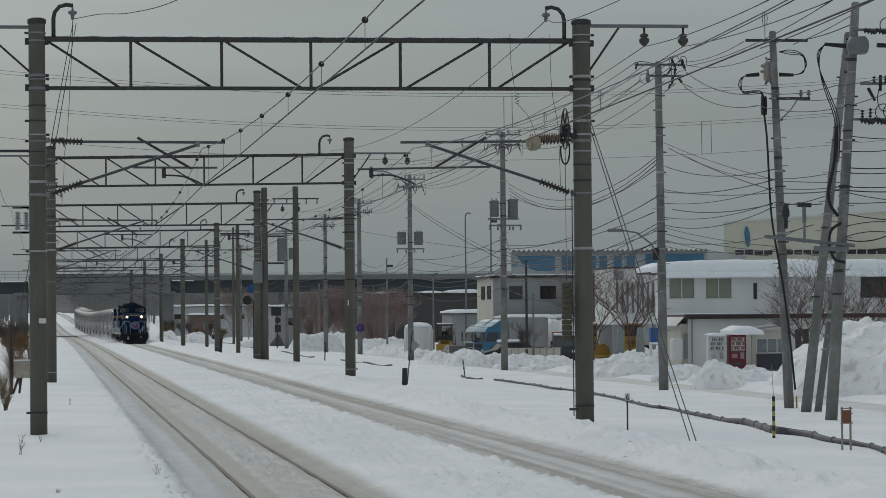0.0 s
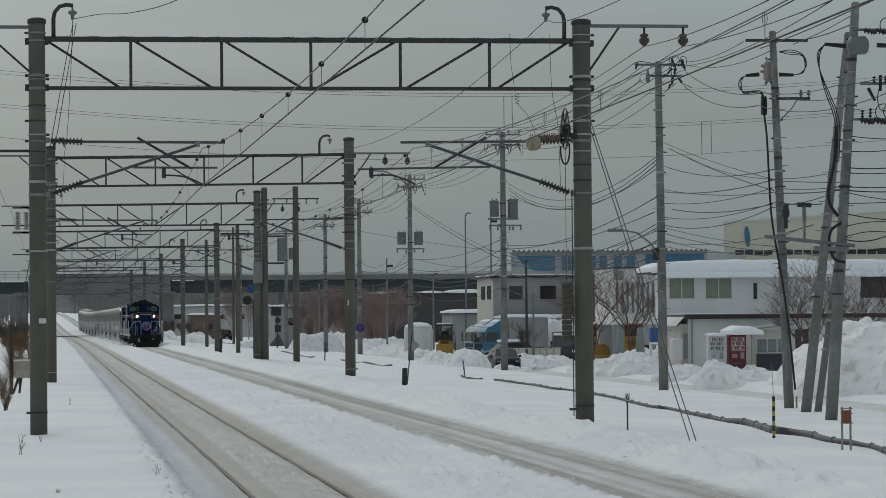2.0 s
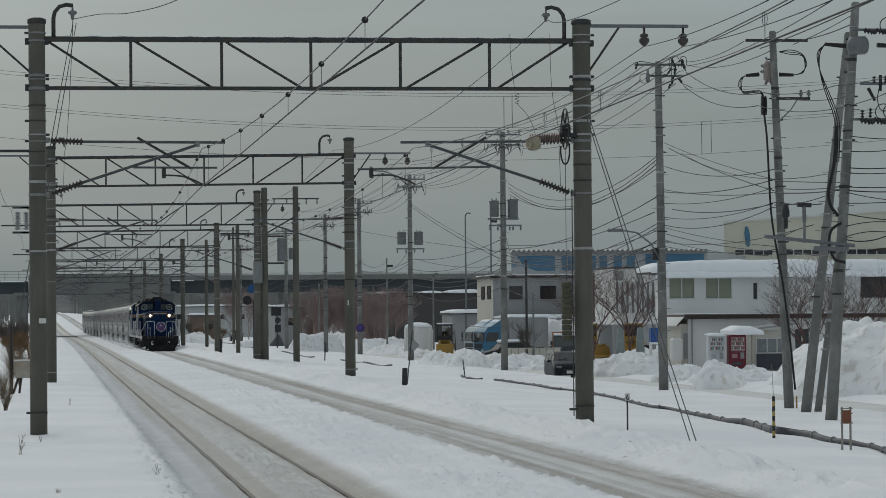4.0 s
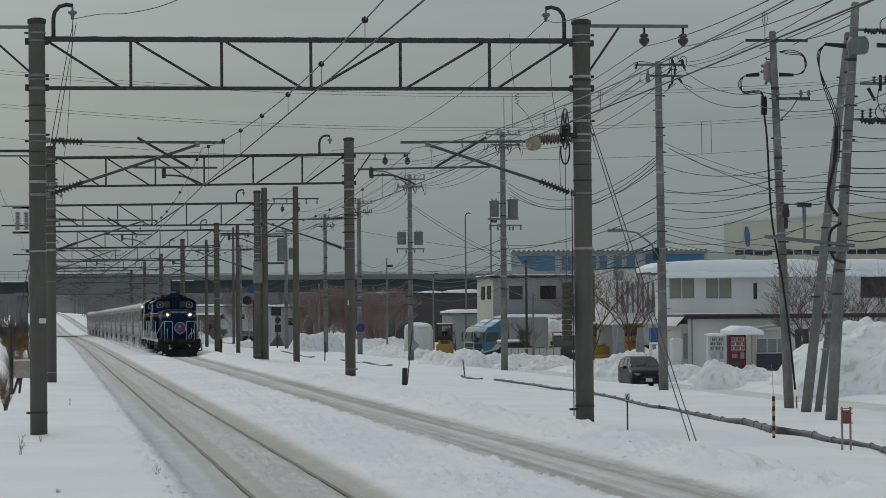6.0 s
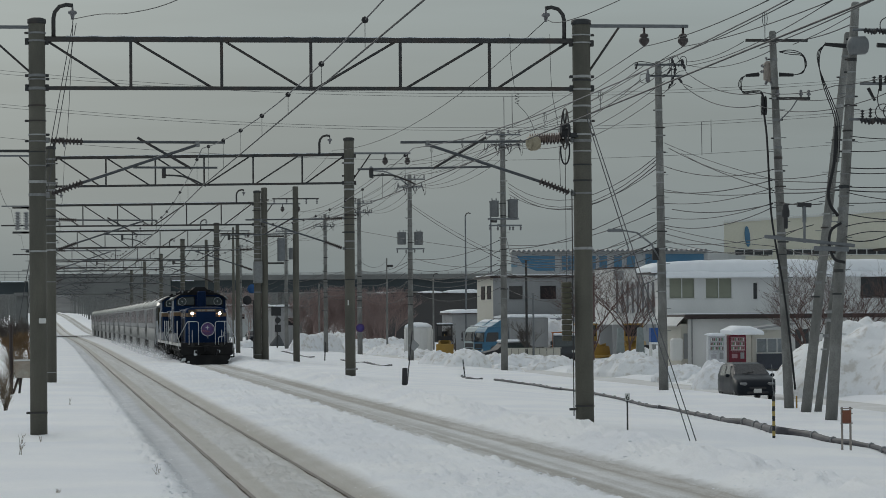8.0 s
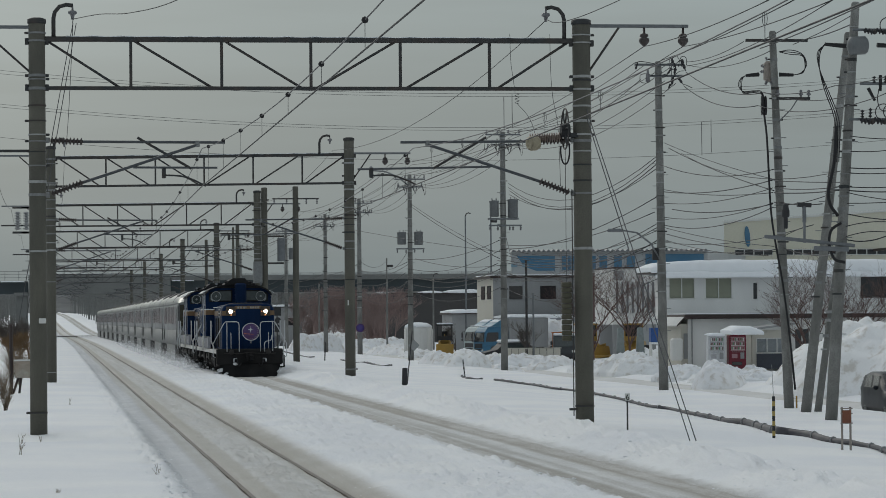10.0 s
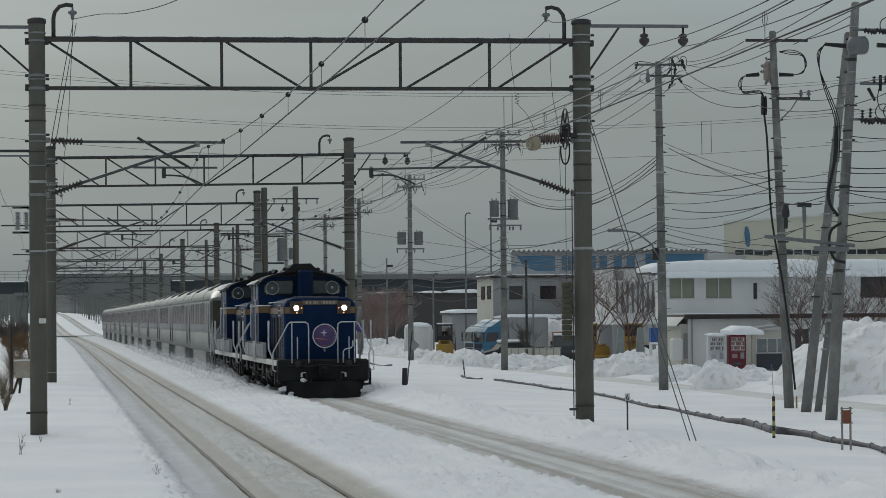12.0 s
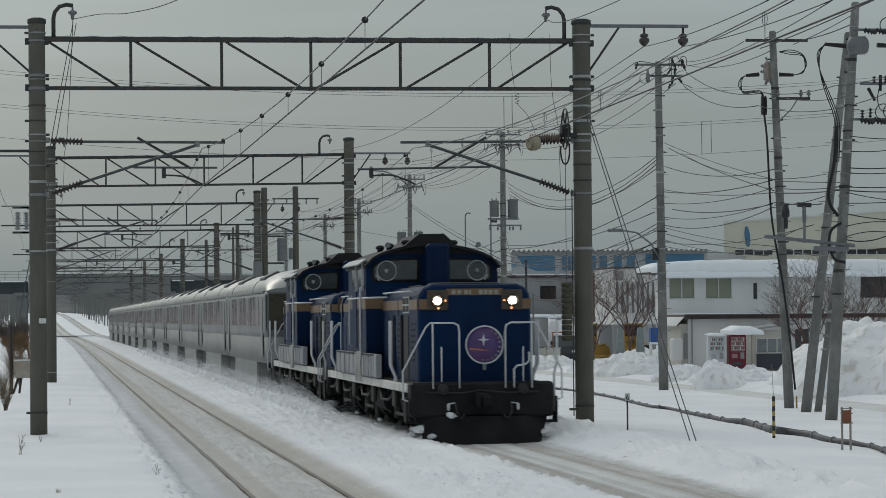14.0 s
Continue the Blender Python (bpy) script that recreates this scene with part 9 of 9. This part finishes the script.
tree_copy(T5, -1.6, 190, 200, "rusty bare shrub beside the line")
for k, (x, y) in enumerate(((-2.3, 205), (-3.2, 228), (-3.9, 256), (-3.0, 244), (-4.6, 300), (-3.7, 282), (-2.6, 262), (-4.2, 330))):
    tree_copy(T5 if k % 2 else T3, x, y, 53 * k, "rusty bare shrub beside the line" if k % 2 else "grey bare shrub near the bridge")
tree_copy(T3, -2.9, 215, 30, "grey bare shrub near the bridge")
for k, (x, y) in enumerate(((14.5, 385), (17.5, 372), (16.0, 398), (19.0, 388), (20.5, 402), (15.5, 418), (21.5, 380), (18.0, 410))):
    tree_copy(T3 if k % 3 else T5, x, y, 61 * k + 15, "low brown shrub beyond the masts")
for x, y, rx, ry, h in ((15.2, 330.0, 1.6, 4.0, 0.8), (17.0, 350.0, 2.2, 5.0, 1.0), (14.2, 372.0, 1.6, 6.0, 0.9), (19.2, 300.0, 1.2, 3.0, 0.7)):
    snow_pile(x, y, rx, ry, h, x * 1.7, 0.0, "low heap of snow beside the masts")
# walkway across the left line, far off
cr = solid("track_crossing", Geo().box((2.8, 445, 0.06), (6.5, 0.5, 0.14), 0.02), FASCIA, "narrow dark boards crossing the far track", "crossing", kind="structure")
# round signs near the bridge road
for x, y, z, r, c, l in ((12.05, 180, 4.25, 0.28, (0.012, 0.07, 0.20), "blue square road sign seen small"), (11.75, 180, 3.55, 0.28, (0.015, 0.016, 0.02), "dark round signal disc on a bracket")):
    s = thing("trackside_sign", pose(x, y, 0), l, "sign", "signs beside the twin masts")
    part("disc", Geo().lathe((0, 0, z), (0, -1, 0), [(0, 0.02), (0, r), (0.03, r), (0.03, 0.02)], 20), mat("disc_%d" % int(z * 100), c, 0.5), s)
    part("rod", Geo().cyl((-0.2, 0.1, z), (0.4, 0.1, z), 0.03, n=6).cyl((0.4, 0.1, -0.3), (0.4, 0.1, z), 0.04, n=8), STEEL, s)
sg2 = thing("road_sign", pose(22.54, 300, gz(22.54, 300)), "dark square road sign over two smaller plates on a post", "road sign")
part("panel", Geo().box((0, 0, 3.78), (1.0, 0.08, 0.92), 0.02), TRIM_DARK, sg2)
part("disc", Geo().lathe((0.17, 0, 2.86), (0, -1, 0), [(0, 0.02), (0, 0.3), (0.04, 0.3), (0.04, 0.02)], 20), TRIM_DARK, sg2)
part("panel", Geo().box((0.17, 0, 2.02), (0.62, 0.08, 0.75), 0.02), TRIM_DARK, sg2)
part("post", Geo().cyl((0.1, 0.12, -0.4), (0.1, 0.12, 4.15), 0.07, n=10), STEEL, sg2)


def covered_heap(x, y):
    """A pile under a dark sheet, its folds falling from an off-centre peak."""
    n, m = 40, 14
    t, an = np.meshgrid(np.arange(m + 1) / m, 2 * np.pi * np.arange(n) / n, indexing="ij")
    px = 0.85 * t * np.cos(an) * (1 + 0.10 * np.sin(3 * an)) + 0.22 * (1 - t)
    py = 0.8 * t * np.sin(an)
    pz = 1.25 * (1 - t ** 1.3) + 0.05 * np.sin(9 * an) * t
    vs = np.stack([px, py, pz - 0.15 * (t >= 1)], -1).reshape(-1, 3).tolist()
    fs = [(i * n + k, i * n + (k + 1) % n, (i + 1) * n + (k + 1) % n, (i + 1) * n + k) for i in range(m) for k in range(n)]
    h = thing("covered_heap", pose(x, y, gz(x, y)), "dark grey sheet thrown over a pile in the snow", "covered pile")
    part("sheet", Geo().add(vs, fs, True), mat("sheet_grey", (0.07, 0.075, 0.08), 0.7, 0, 0.2, 2, 15, 0.2), h)


covered_heap(24.55, 326)
# ---- what moves ----
LEAD = 57.5                       # where the train's nose stands at the end
SLOWING, CRUISE = 17.0, 17.6      # its speed over the last seconds, and before
FAR_CAR = ((0.0, 452.0), (3.0, 417.0), (5.4, 388.0), (6.5, 377.5), (8.0, 370.0), (10.0, 366.0), (12.0, 365.0), (14.0, 364.5))


def train_nose(t):
    left = 14.0 - t
    return LEAD + SLOWING * min(left, 3.5) + CRUISE * max(left - 3.5, 0.0)


def motions():
    for ob, back in TRAIN:
        rows = []
        for t in np.arange(0, 14.01, 1.0):
            a = train_nose(t) + back
            xa, xb, za, zb = float(bend(a + 2)), float(bend(a + 18)), float(rise(a + 2)), float(rise(a + 18))
            yaw, pitch = math.degrees(math.atan2(xa - xb, 16)), math.degrees(math.atan2(zb - za, 16))
            rows.append((t, pose(8.25 + xa - (xb - xa) / 8, a, za - (zb - za) / 8, pitch, 0, yaw)))
        walk(ob, rows)
    step = 1 / 30
    start = train_nose(0.0)
    for axles in (AXLES_1, AXLES_2):
        for ax in axles:
            y, r = ax.matrix_basis.translation.y, 0.43
            walk(ax, [(k * step, pose(0, y, r) @ Matrix.Rotation((start - train_nose(k * step)) / r, 4, "X")) for k in range(421)])
    pace = 11.1
    walk(CAR, [(t, pose(28.64, 206.8 - pace * t, -1.165)) for t in np.arange(0, 14.01, 2.0)])
    walk(CAR_FAR, [(t, pose(25.0, y, gz(25.0, y) - 0.03)) for t, y in FAR_CAR])
    times, places = zip(*FAR_CAR)
    for wheels, gone in ((CAR_WHEELS, lambda t: pace * t), (CAR_FAR_WHEELS, lambda t: 452.0 - float(np.interp(t, times, places)))):
        for w, s in wheels:
            x, y, z = w.matrix_basis.translation
            walk(w, [(k * step, pose(x, y, z) @ Matrix.Rotation(gone(k * step) / 0.295, 4, "X")) for k in range(421)])


motions()
